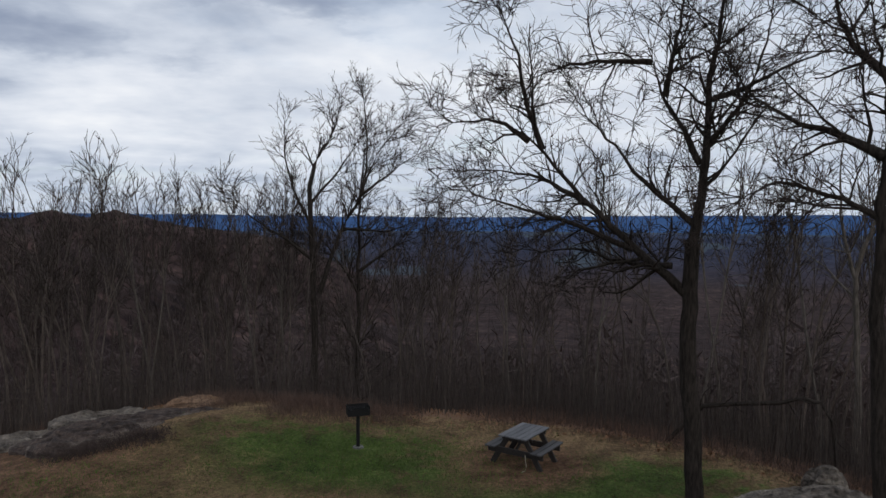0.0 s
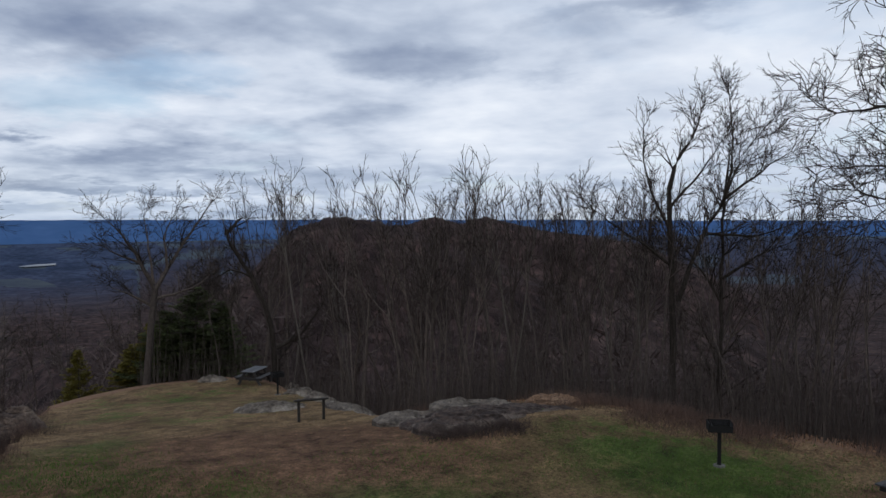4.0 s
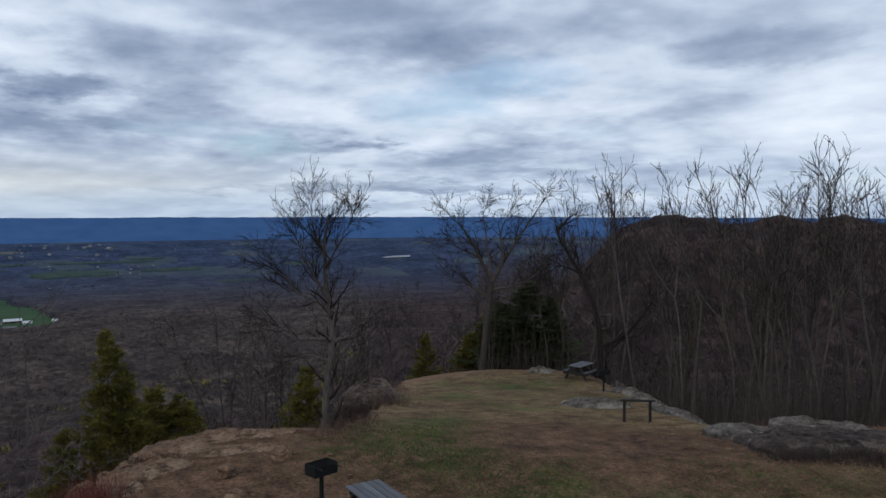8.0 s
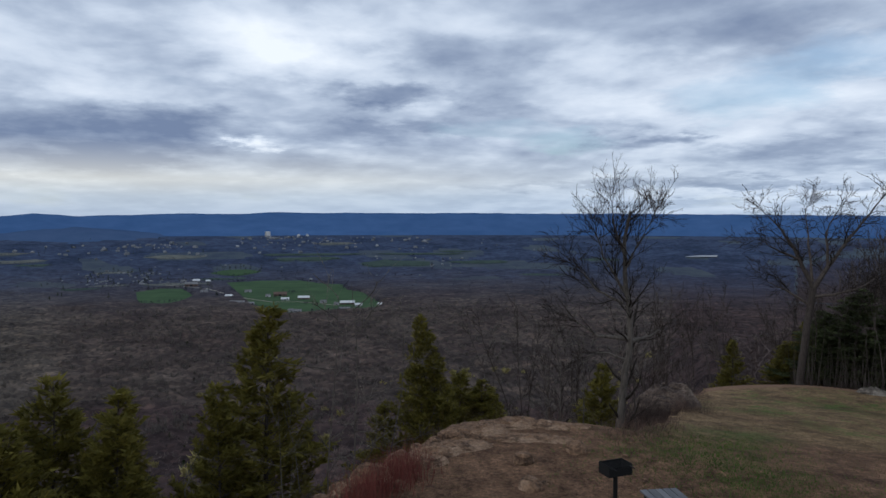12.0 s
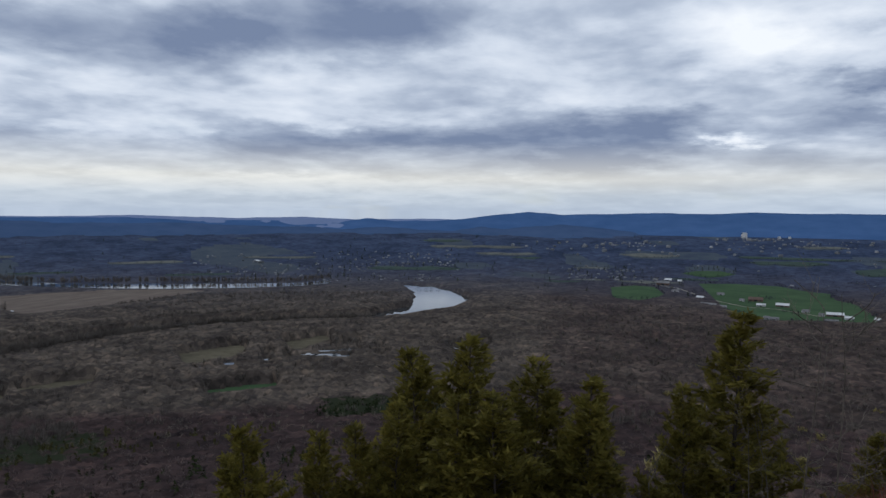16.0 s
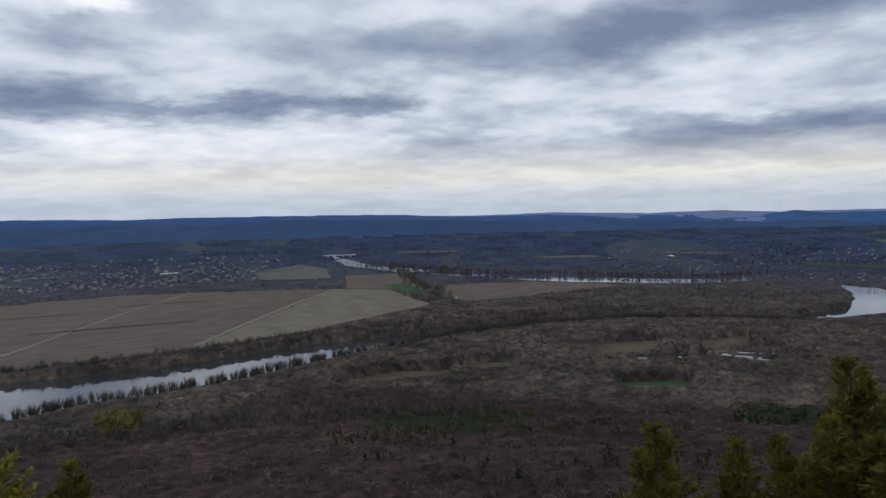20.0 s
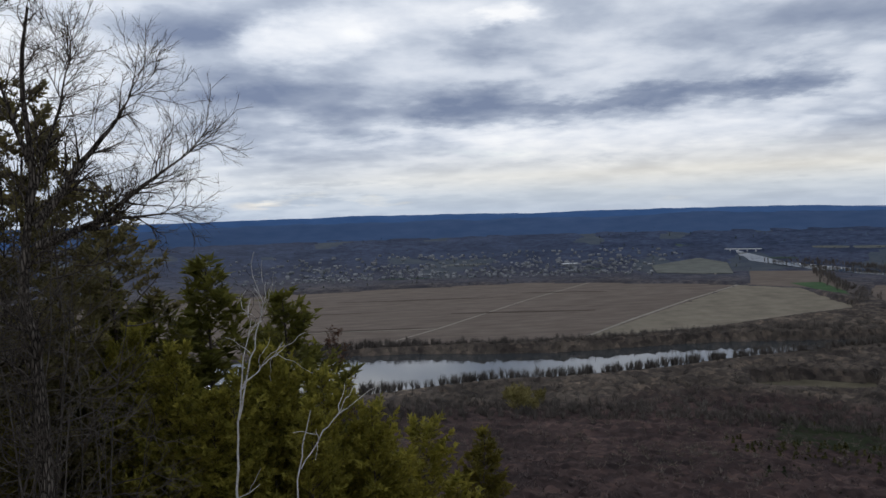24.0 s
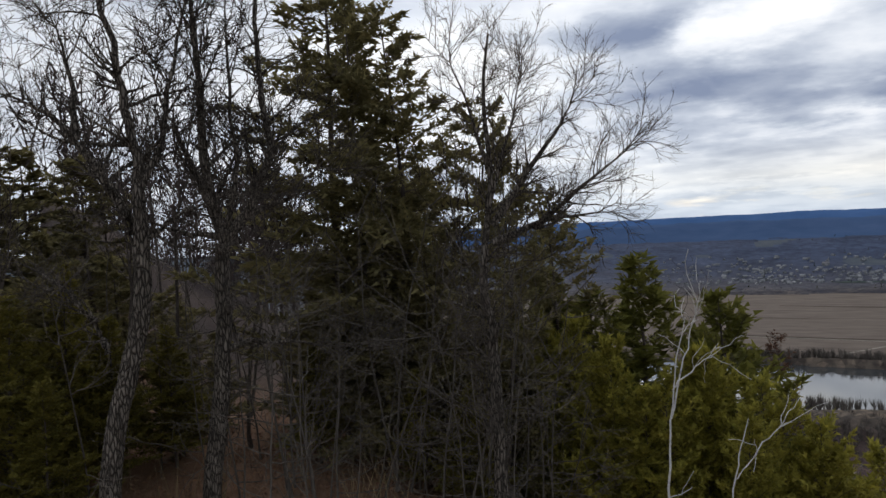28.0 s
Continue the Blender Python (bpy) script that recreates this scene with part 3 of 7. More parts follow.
def mesh_np(name, verts, faces, mat, smooth_faces=False):
    """a mesh from arrays of vertices and of equal-sided faces"""
    verts, faces = np.asarray(verts, np.float32), np.asarray(faces, np.int32)
    me = bpy.data.meshes.new(name)
    k = faces.shape[1]
    me.vertices.add(len(verts))
    me.vertices.foreach_set("co", verts.ravel())
    me.loops.add(faces.size)
    me.loops.foreach_set("vertex_index", faces.ravel())
    me.polygons.add(len(faces))
    me.polygons.foreach_set("loop_start", np.arange(0, faces.size, k, dtype=np.int32))
    if smooth_faces:
        me.polygons.foreach_set("use_smooth", np.ones(len(faces), bool))
    me.update(calc_edges=True)
    me.validate()
    if mat:
        me.materials.append(mat)
    return me


def grid_faces(n, m, wrap=False):
    i, j = np.meshgrid(np.arange(n - 1), np.arange(m if wrap else m - 1), indexing="ij")
    j2 = (j + 1) % m
    return np.stack([i * m + j, i * m + j2, (i + 1) * m + j2, (i + 1) * m + j], -1).reshape(-1, 4)


azs = np.concatenate([np.arange(-42, 236, 0.85), np.arange(236, 318, 2.5)])
rs = np.concatenate([[0.0, 3, 6], np.arange(8, 48, 0.5), np.geomspace(48.5, 4950, 120)])
RR, AA = np.meshgrid(rs, np.radians(azs), indexing="ij")
GX, GY = -np.sin(AA) * RR, np.cos(AA) * RR
GZ = land(GX, GY)
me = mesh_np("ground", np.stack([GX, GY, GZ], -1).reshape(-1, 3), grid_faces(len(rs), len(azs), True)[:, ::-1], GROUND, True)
GAZ = np.degrees(AA)
GE = np.interp(np.where(GAZ > 180, GAZ - 360, GAZ), EDGE_AZ, EDGE_R)


def spot(az, r, size):
    x, y, _ = polar(az, r)
    return np.exp(-((GX - x) ** 2 + (GY - y) ** 2) / size ** 2)


lawn_a = smooth(0.8, -0.8, RR - GE) * np.maximum(smooth(200, 190, GAZ) + smooth(262, 275, GAZ), smooth(13, 9, RR + 1.2 * wave(GX, GY, 0.5, 12)))
green_a = 0.7 * spot(5, 17.3, 2.2) + 0.7 * spot(-8, 14.5, 3.0) + 0.6 * spot(-17, 17, 2.2) + 0.9 * spot(52.4, 23.3, 1.4) + 0.8 * spot(49.7, 20.2, 0.9) + 0.8 * spot(53, 16.8, 1.2) + 0.6 * spot(58.5, 21.6, 1.2) + 0.5 * spot(61.5, 21.2, 0.9) + 0.6 * spot(28, 15.0, 4) + 0.6 * spot(13, 18.5, 2.5) + 0.9 * spot(48.6, 17.1, 1.5) + 0.7 * spot(47.5, 15.2, 1.3) + 0.8 * spot(52, 17.5, 1.2) + 0.8 * spot(44, 17, 1.0) + 0.8 * spot(30, 17.2, 1.8) + 0.42 * spot(47, 36, 8) + 0.25 * spot(50, 26, 5) - 0.1
bare_a = spot(68, 17, 4.5) + 0.8 * spot(58, 18.4, 2.6) + 0.4 * spot(52, 28.7, 2.0) + 0.55 * spot(40, 19, 4.0) + 0.6 * spot(32, 20, 2.5) + spot(-6.5, 17.2, 1.6) + 0.9 * spot(8, 13.0, 2.5) + 0.5 * spot(47, 22, 4) + 0.4 * spot(22, 17, 3) + 0.6 * spot(80, 15, 3)
# distant: how strongly the painted haze covers the far ground
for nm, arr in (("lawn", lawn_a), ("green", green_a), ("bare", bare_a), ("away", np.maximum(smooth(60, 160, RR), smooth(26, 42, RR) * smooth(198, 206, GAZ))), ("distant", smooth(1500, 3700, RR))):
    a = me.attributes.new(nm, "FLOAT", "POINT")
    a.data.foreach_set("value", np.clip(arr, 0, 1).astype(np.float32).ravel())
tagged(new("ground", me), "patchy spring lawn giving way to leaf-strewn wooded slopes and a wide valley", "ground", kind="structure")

# ---- distant hills: rows of ridges closing the valley, haze painted as blue ----
def hill_row(name, r0, crest_az, crest_el, foot, seed, rough, mat):
    a = np.arange(crest_az[0], crest_az[-1], 0.3)
    el = np.interp(a, crest_az, crest_el) + rough * (wave(a, a * 0, 0.9, seed) + 0.5 * wave(a, a * 0, 3.1, seed + 1) + 0.25 * wave(a, a * 0, 9.0, seed + 2))
    top = EYE[2] + r0 * np.tan(np.radians(el))
    n = 10
    v = []
    for i in range(n):
        f = i / (n - 1)
        rr = r0 - 520 * (1 - f) + (8 * wave(a * 3, a * 0 + i, 1.2, seed + 3) if 0 < i < n - 1 else 0)
        zz = foot - 12 + (top - foot + 12) * (f ** 1.1) + (5 * wave(a * 2, a * 0 + i * 2, 1.4, seed + 4) if 0 < i < n - 1 else 0)
        v.append(np.stack([-np.sin(np.radians(a)) * rr, np.cos(np.radians(a)) * rr, zz], -1))
    v.append(np.stack([-np.sin(np.radians(a)) * (r0 + 100), np.cos(np.radians(a)) * (r0 + 100), np.full(len(a), foot)], -1))
    me = mesh_np(name, np.stack(v).reshape(-1, 3), grid_faces(len(v), len(a)), mat, True)
    tagged(new(name, me), "wooded hills along the far horizon, coloured blue as by haze", "hills", kind="structure")


# paler or deeper blue per row imitates more or less haze
HILL_FAR = material("farthest_hazed_hills", grainy((0.15, 0.20, 0.33), (0.18, 0.23, 0.37), 0.004, b=0, var=0.1, stretch=(1, 1, 3)), 1.0, 0.0)
HILL_NEAR = material("nearer_hazed_hills", grainy((0.052, 0.092, 0.178), (0.074, 0.116, 0.212), 0.008, b=0, var=0.25, stretch=(1, 1, 3)), 1.0, 0.0)
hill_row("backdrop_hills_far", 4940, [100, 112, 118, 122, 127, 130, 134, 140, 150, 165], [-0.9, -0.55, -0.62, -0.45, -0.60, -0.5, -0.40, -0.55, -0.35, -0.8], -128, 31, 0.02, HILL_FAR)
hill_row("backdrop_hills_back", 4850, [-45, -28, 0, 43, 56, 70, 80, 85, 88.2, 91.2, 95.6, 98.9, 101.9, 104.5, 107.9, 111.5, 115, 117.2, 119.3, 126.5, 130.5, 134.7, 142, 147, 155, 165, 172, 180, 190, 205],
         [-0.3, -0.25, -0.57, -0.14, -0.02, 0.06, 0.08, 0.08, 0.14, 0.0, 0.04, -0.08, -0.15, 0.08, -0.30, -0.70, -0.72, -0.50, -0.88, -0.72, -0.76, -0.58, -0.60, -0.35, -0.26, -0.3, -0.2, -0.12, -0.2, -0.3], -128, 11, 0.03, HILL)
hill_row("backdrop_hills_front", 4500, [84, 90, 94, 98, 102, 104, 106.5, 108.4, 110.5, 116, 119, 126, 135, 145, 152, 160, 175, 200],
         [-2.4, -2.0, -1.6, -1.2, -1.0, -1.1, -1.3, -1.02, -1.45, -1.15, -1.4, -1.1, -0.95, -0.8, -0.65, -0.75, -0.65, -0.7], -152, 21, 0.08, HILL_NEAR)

# ---- tree makers ----
def tubes(lines, sides):
    """tapered tubes along polylines of one length: points (N, n, 3), radii (N, n)"""
    pts = np.array([l[0] for l in lines], float)
    rad = np.array([l[1] for l in lines], float)
    N, n, _ = pts.shape
    tan = np.gradient(pts, axis=1)
    tan /= np.linalg.norm(tan, axis=2, keepdims=True) + 1e-9
    ref = np.where(np.abs(tan[..., 2:3]) > 0.9, np.array([1.0, 0, 0]), np.array([0, 0, 1.0]))
    u = np.cross(tan, ref)
    u /= np.linalg.norm(u, axis=2, keepdims=True) + 1e-9
    w = np.cross(tan, u)
    ang = np.arange(sides) * 2 * math.pi / sides
    ring = u[:, :, None] * np.cos(ang)[:, None] + w[:, :, None] * np.sin(ang)[:, None]
    v = pts[:, :, None] + ring * rad[:, :, None, None]
    b = (np.arange(N) * n * sides)[:, None, None]
    i = (np.arange(n - 1) * sides)[None, :, None]
    j = np.arange(sides)[None, None]
    j2 = (j + 1) % sides
    f = np.stack([b + i + j, b + i + j2, b + i + sides + j2, b + i + sides + j], -1).reshape(-1, 4)
    return v.reshape(-1, 3), f


def spikes(lines):
    """pointed straight twigs from polylines of two points; triangles"""
    p = np.array([l[0][0] for l in lines])
    q = np.array([l[0][-1] for l in lines])
    r = np.array([l[1][0] for l in lines])
    t = q - p
    u = np.cross(t, np.array([0.3, 0.5, 0.8]))
    u /= np.linalg.norm(u, axis=1, keepdims=True) + 1e-9
    w = np.cross(t / (np.linalg.norm(t, axis=1, keepdims=True) + 1e-9), u)
    ring = [p + (u * math.cos(k * 2.0944) + w * math.sin(k * 2.0944)) * r[:, None] for k in range(3)]
    v = np.stack(ring + [q], 1).reshape(-1, 3)
    b = (np.arange(len(lines)) * 4)[:, None]
    f = np.concatenate([b + np.array([[0, 1, 3]]), b + np.array([[1, 2, 3]]), b + np.array([[2, 0, 3]])])
    return v, f


def twig_mesh(name, lines, mat):
    """bent twigs as thin tubes, straight ones as spikes; triangles"""
    bent = [l for l in lines if len(l[0]) > 2]
    V, F, o = [], [], 0
    groups = {}
    for l in bent:
        groups.setdefault(len(l[0]), []).append(l)
    for g in groups.values():
        v, f = tubes(g, 3)
        F.append(np.concatenate([f[:, :3], f[:, [0, 2, 3]]]) + o)
        V.append(v)
        o += len(v)
    v, f = spikes([l for l in lines if len(l[0]) == 2])
    V.append(v)
    F.append(f + o)
    return mesh_np(name, np.concatenate(V), np.concatenate(F), mat, True)


def tube_mesh(name, lines, sides, mat):
    groups = {}
    for l in lines:
        groups.setdefault(len(l[0]), []).append(l)
    V, F, o = [], [], 0
    for g in groups.values():
        v, f = tubes(g, sides)
        V.append(v)
        F.append(f + o)
        o += len(v)
    return mesh_np(name, np.concatenate(V), np.concatenate(F), mat, True)


def bough(rng, p, d, length, r0, r1, n, wob, lift):
    """one wandering branch: list of points and radii"""
    p, d = np.array(p, float), np.array(d, float)
    d /= np.linalg.norm(d)
    pts, step = [p.copy()], length / (n - 1)
    for k in range(n - 1):
        d = d + rng.normal(0, wob, 3) + np.array([0, 0, lift])
        d /= np.linalg.norm(d)
        p = p + d * step
        pts.append(p.copy())
    t = np.linspace(0, 1, n)
    return np.array(pts), r0 + (r1 - r0) * t ** 0.8


def along(line, t):
    pts, rad = line
    k = t * (len(pts) - 1)
    i = min(int(k), len(pts) - 2)
    f = k - i
    d = pts[i + 1] - pts[i]
    return pts[i] * (1 - f) + pts[i + 1] * f, d / (np.linalg.norm(d) + 1e-9), rad[i] * (1 - f) + rad[i + 1] * f


def side_way(rng, d, spread):
    s = rng.normal(0, 1, 3)
    s -= d * np.dot(s, d)
    s /= np.linalg.norm(s) + 1e-9
    return d * math.cos(spread) + s * math.sin(spread)


def sprout(rng, parents, count, t0, ratio, lens, n, wob, lift, spread, rmin):
    """children along parent branches; count is per metre of parent"""
    out_ = []
    for line in parents:
        size = np.linalg.norm(np.diff(line[0], axis=0), axis=1).sum()
        for _ in range(max(1, int(size * count * (0.7 + 0.6 * rng.rand())))):
            t = t0 + (1 - t0) * rng.rand()
            p, d, r = along(line, t)
            ln = lens[0] + (lens[1] - lens[0]) * rng.rand()
            ln *= 1.15 - 0.55 * t
            q = side_way(rng, d, spread * (0.7 + 0.6 * rng.rand()))
            r0 = max(r * ratio, rmin)
            out_.append(bough(rng, p, q, ln, r0, max(r0 * 0.3, rmin * 0.6), n, wob, lift))
    return out_


def tree_thing(name, at, trunks, limbs, twigs, bark, label, category="tree", turn=0.0, trunk_sides=9, twig_mat=None):
    root = new(name)
    root.matrix_basis = pose(*at, 0, 0, turn)
    for nm, lines, sides, mat in (("trunk", trunks, trunk_sides, bark), ("crown", limbs, 4, bark), ("fine_crown", twigs, 3, twig_mat or TWIG)):
        if lines:
            ob = new(nm, twig_mesh(nm, lines, mat) if nm == "fine_crown" else tube_mesh(nm, lines, sides, mat))
            ob.parent = root
            if nm != "trunk":
                tagged(ob, kind="stuff")
    return tagged(root, label, category)


def bare_tree(rng, high, thick, spread=0.5, first=0.45, leaders=1, twig=0.006, dense=1.0, lean=0.04, limb_len=0.3):
    """trunks, limbs and twigs of a leafless broadleaf tree standing at the origin"""
    trunks = [bough(rng, (0, 0, -0.4), (rng.normal(0, lean), rng.normal(0, lean), 1), high * (0.95 if leaders == 1 else 0.55), thick, thick * (0.18 if leaders == 1 else 0.6), 11, 0.05, 0.04)]
    trunks[0][1][0] *= 1.5
    if leaders > 1:
        top, d, r = along(trunks[0], 0.98)
        for k in range(leaders):
            trunks.append(bough(rng, top, side_way(rng, d, 0.45), high * (0.40 + 0.12 * rng.rand()), r * 0.8, r * 0.15, 11, 0.10, 0.05))
        grow_on = trunks[1:]
        main = sprout(rng, trunks[:1], 0.3 * dense, 0.55, 0.4, (high * limb_len * 0.5, high * limb_len), 8, 0.13, 0.02, 1.1, 0.02)
        main += sprout(rng, grow_on, 0.9 * dense, 0.1, 0.55, (high * limb_len * 0.4, high * limb_len), 8, 0.13, 0.04, spread * 1.5, 0.016)
    else:
        main = sprout(rng, trunks, 1.05 * dense, first, 0.5, (high * limb_len * 0.6, high * limb_len), 8, 0.13, 0.05, spread * 1.6, 0.016)
    sub = sprout(rng, main, 1.5 * dense, 0.2, 0.5, (high * 0.06, high * 0.14), 6, 0.15, 0.03, 0.8, 0.010)
    fine = sprout(rng, sub + main, 2.0 * dense, 0.3, 0.5, (0.5, 1.2), 4, 0.18, 0.04, 0.75, twig)
    finest = sprout(rng, fine, 2.4 * dense, 0.2, 0.7, (0.25, 0.6), 2, 0.2, 0.03, 0.7, twig * 0.75)
    return trunks, main + sub, fine + finest


def wood_tree(rng, high, thick, leaders, open_=0.3):
    """a woodland tree: bare stem, several rising leaders, upward-fanning twigs"""
    fork = 0.38 + 0.25 * rng.rand()
    trunks = [bough(rng, (0, 0, -0.4), (rng.normal(0, 0.05), rng.normal(0, 0.05), 1), high * fork, thick, thick * 0.7, 8, 0.05, 0.03)]
    trunks[0][1][0] *= 1.5
    top, d, r = along(trunks[0], 0.97)
    for k in range(leaders):
        trunks.append(bough(rng, top, side_way(rng, d, open_ * (0.5 + rng.rand())), high * (1 - fork) * (0.75 + 0.25 * rng.rand()), r * 0.75, 0.012, 9, 0.05, 0.04))
    main = sprout(rng, trunks[1:], 1.9, 0.05, 0.45, (high * 0.05, high * 0.15), 6, 0.07, 0.05, 0.62, 0.014)
    low = sprout(rng, trunks[:1], 0.55, 0.35, 0.25, (high * 0.05, high * 0.16), 6, 0.2, 0.0, 1.2, 0.014)
    fine = sprout(rng, main + trunks[1:], 2.2, 0.2, 0.5, (0.4, 1.1), 3, 0.09, 0.06, 0.55, 0.013)
    fine += sprout(rng, low, 1.6, 0.3, 0.5, (0.3, 0.9), 3, 0.2, 0.02, 0.8, 0.008)
    finest = sprout(rng, fine, 2.2, 0.15, 0.7, (0.3, 0.7), 2, 0.2, 0.05, 0.45, 0.012)
    return trunks, main + low, fine + finest


def conifer(rng, high, wide, thick, tiers, per_m, leaf, base=0.08, rag=0.35, droop=0.0, power=0.8, up_=0.35):
    """trunk, boughs and foliage of a needle tree at the origin: flat feathered boughs in uneven tiers"""
    trunk = [bough(rng, (0, 0, -0.5), (0, 0, 1), high * 0.99, thick, thick * 0.08, 10, 0.018, 0.03)]
    n = int(high * tiers)
    lobes = rng.rand(5) * 6.283
    boughs, cen, way, size = [], [], [], []
    for k in range(n):
        h = base + (1 - base) * (k + rng.rand()) / n
        p, d, r = along(trunk[0], min(h, 0.995))
        a = rng.rand() * 6.283
        lobe = 0.5 + 0.5 * math.sin(a * 2 + lobes[0] + h * 9) * math.sin(h * 23 + lobes[1] + a)
        ln = wide * (1 - h) ** power * (1 - rag + 2 * rag * (0.55 * lobe + 0.45 * rng.rand())) + 0.16
        l = bough(rng, p, (math.cos(a), math.sin(a), up_ - droop + 0.9 * max(h - 0.55, 0) + rng.normal(0, 0.2)), ln, 0.010 + 0.018 * (1 - h), 0.004, 5, 0.07, 0.05 - droop * 0.22)
        boughs.append(l)
        m = max(3, int(per_m * ln))
        for t in 0.18 + 0.84 * (np.arange(m) + rng.rand(m)) / m:
            q, dd, _ = along(l, min(t, 0.995))
            s = np.cross(dd, (0, 0, 1.0))
            s /= np.linalg.norm(s) + 1e-9
            cen.append(q)
            way.append(dd * 0.75 + s * rng.choice((-1, 1)) * (1.05 - 0.55 * t) + np.array([0, 0, 0.10 - 0.5 * droop]) + rng.normal(0, 0.18, 3))
            size.append((0.14 + 0.30 * ln * (1.1 - t)) * (0.7 + 0.6 * rng.rand()))
    # leaflets along every side branchlet
    cen, way, size = np.array(cen), np.array(way), np.array(size)[:, None]
    way /= np.linalg.norm(way, axis=1, keepdims=True)
    K = 6
    t = (np.arange(K) + 0.5) / K
    N = len(cen)
    pos = cen[:, None] + way[:, None] * (size[:, None] * t[None, :, None]) + np.array([0, 0, -0.25 * droop]) * (size[:, None] * (t ** 2)[None, :, None])
    pos = pos + rng.normal(0, 0.035, pos.shape)
    side = np.cross(way, np.array([0, 0, 1.0]) + rng.normal(0, 0.35, (N, 3)))
    side /= np.linalg.norm(side, axis=1, keepdims=True) + 1e-9
    sign = np.where(np.arange(K) % 2, 1.0, -1.0)[None, :, None]
    lw = way[:, None] * 0.8 + side[:, None] * sign * 0.7 + rng.normal(0, 0.28, (N, K, 3))
    lw /= np.linalg.norm(lw, axis=2, keepdims=True)
    across = np.cross(lw, np.cross(way, side)[:, None] + rng.normal(0, 0.45, (N, K, 3)))
    across /= np.linalg.norm(across, axis=2, keepdims=True) + 1e-9
    ll = leaf * (0.7 + 0.7 * rng.rand(N, K, 1))
    v = np.stack([pos - across * ll * 0.24, pos + across * ll * 0.24, pos + lw * ll], 2).reshape(-1, 3)
    return trunk, boughs, v, np.arange(len(v)).reshape(-1, 3)


def conifer_thing(name, at, made, bark, leaf, label, turn=0.0, category="tree"):
    root = new(name)
    root.matrix_basis = pose(*at, 0, 0, turn)
    trunk, boughs, v, f = made
    for nm, me in (("trunk", tube_mesh("trunk", trunk, 8, bark)), ("branchwork", tube_mesh("branchwork", boughs, 3, bark)), ("foliage", mesh_np("foliage", v, f, leaf))):
        ob = new(nm, me)
        ob.parent = root
        if nm != "trunk":
            tagged(ob, kind="stuff")
    return tagged(root, label, category)


def ground_at(az, r, dz=0.0):
    x, y, _ = polar(az, r)
    return x, y, height(x, y) + dz


# ---- stands of far trees, joined ----
def far_bare(rng, xy, high, blades=26, width=0.05, crown=0.42, trunk=0.02, limbs=9):
    """joined simple leafless trees: a stem, rising limbs and short twigs from them, each a slim triangle"""
    N = len(xy)
    z = land(xy[:, 0], xy[:, 1])
    base = np.stack([xy[:, 0], xy[:, 1], z], 1)[:, None, :]
    h = (high * (0.65 + 0.6 * rng.rand(N)))[:, None]
    a = rng.rand(N, limbs) * 6.283
    t = 0.22 + 0.45 * rng.rand(N, limbs)
    reach = crown * (0.3 + 0.7 * rng.rand(N, limbs))
    top_h = t + (1 - t) * (0.6 + 0.45 * rng.rand(N, limbs)) * (1 - 0.55 * (reach / crown) ** 2)
    d = np.stack([np.cos(a), np.sin(a)], -1)
    p0 = base + np.concatenate([0 * d, (t * h)[..., None]], -1)
    p2 = base + np.concatenate([d * (reach * h)[..., None], (top_h * h)[..., None]], -1)

    def slim(p, q, w):
        s_ = np.cross(q - p, rng.normal(0, 1, p.shape))
        s_ /= np.linalg.norm(s_, axis=-1, keepdims=True) + 1e-9
        return np.stack([p - s_ * w, p + s_ * w, q], -2).reshape(-1, 3)

    hw = h[..., None]
    parts = [slim(p0, p2, hw * max(trunk * 0.5, width * 0.4))]
    k = rng.randint(0, limbs, (N, blades))
    u = (0.15 + 0.85 * rng.rand(N, blades))[..., None]
    i = np.arange(N)[:, None]
    s0 = p0[i, k] * (1 - u) + p2[i, k] * u
    way = rng.normal(0, 1, (N, blades, 3)) * np.array([0.8, 0.8, 0.5]) + np.array([0, 0, 0.75])
    way /= np.linalg.norm(way, axis=-1, keepdims=True)
    parts.append(slim(s0, s0 + way * hw * crown * (0.25 + 0.45 * rng.rand(N, blades))[..., None], hw * width * (0.5 + rng.rand(N, blades))[..., None]))
    st = np.concatenate([base, base], 1)
    parts.append(slim(st, st + np.array([0, 0, 0.8]) * hw, hw * trunk))
    v = np.concatenate(parts)
    return v, np.arange(len(v)).reshape(-1, 3)


def far_upright(rng, xy, high, blades=14, width=0.022, spread=0.20, low=0.30):
    """joined slim leafless trees of the river flats: a stem and steep twigs fanning up from it"""
    N = len(xy)
    base = np.stack([xy[:, 0], xy[:, 1], land(xy[:, 0], xy[:, 1])], 1)[:, None, :]
    h = (high * (0.7 + 0.45 * rng.rand(N)))[:, None, None]
    a = rng.rand(N, blades) * 6.283
    out_r = spread * np.sqrt(rng.rand(N, blades))
    t0 = low + 0.30 * rng.rand(N, blades)
    t1 = 1.0 - 2.2 * out_r ** 2 - 0.24 * rng.rand(N, blades)
    d = np.stack([np.cos(a), np.sin(a)], -1)
    p = base + np.concatenate([d * (out_r * 0.25)[..., None], t0[..., None]], -1) * h
    q = base + np.concatenate([d * out_r[..., None], t1[..., None]], -1) * h
    s_ = np.stack([-np.sin(a * 1.7), np.cos(a * 1.7), 0 * a], -1) * h * width * (0.6 + 0.8 * rng.rand(N, blades))[..., None]
    v = [np.stack([p - s_, p + s_, q], -2).reshape(-1, 3)]
    stem = np.array([[-0.013, 0, 0], [0.013, 0, 0], [0, 0, 0.85]])[None] * h + base
    v.append(stem.reshape(-1, 3))
    v = np.concatenate(v)
    return v, np.arange(len(v)).reshape(-1, 3)


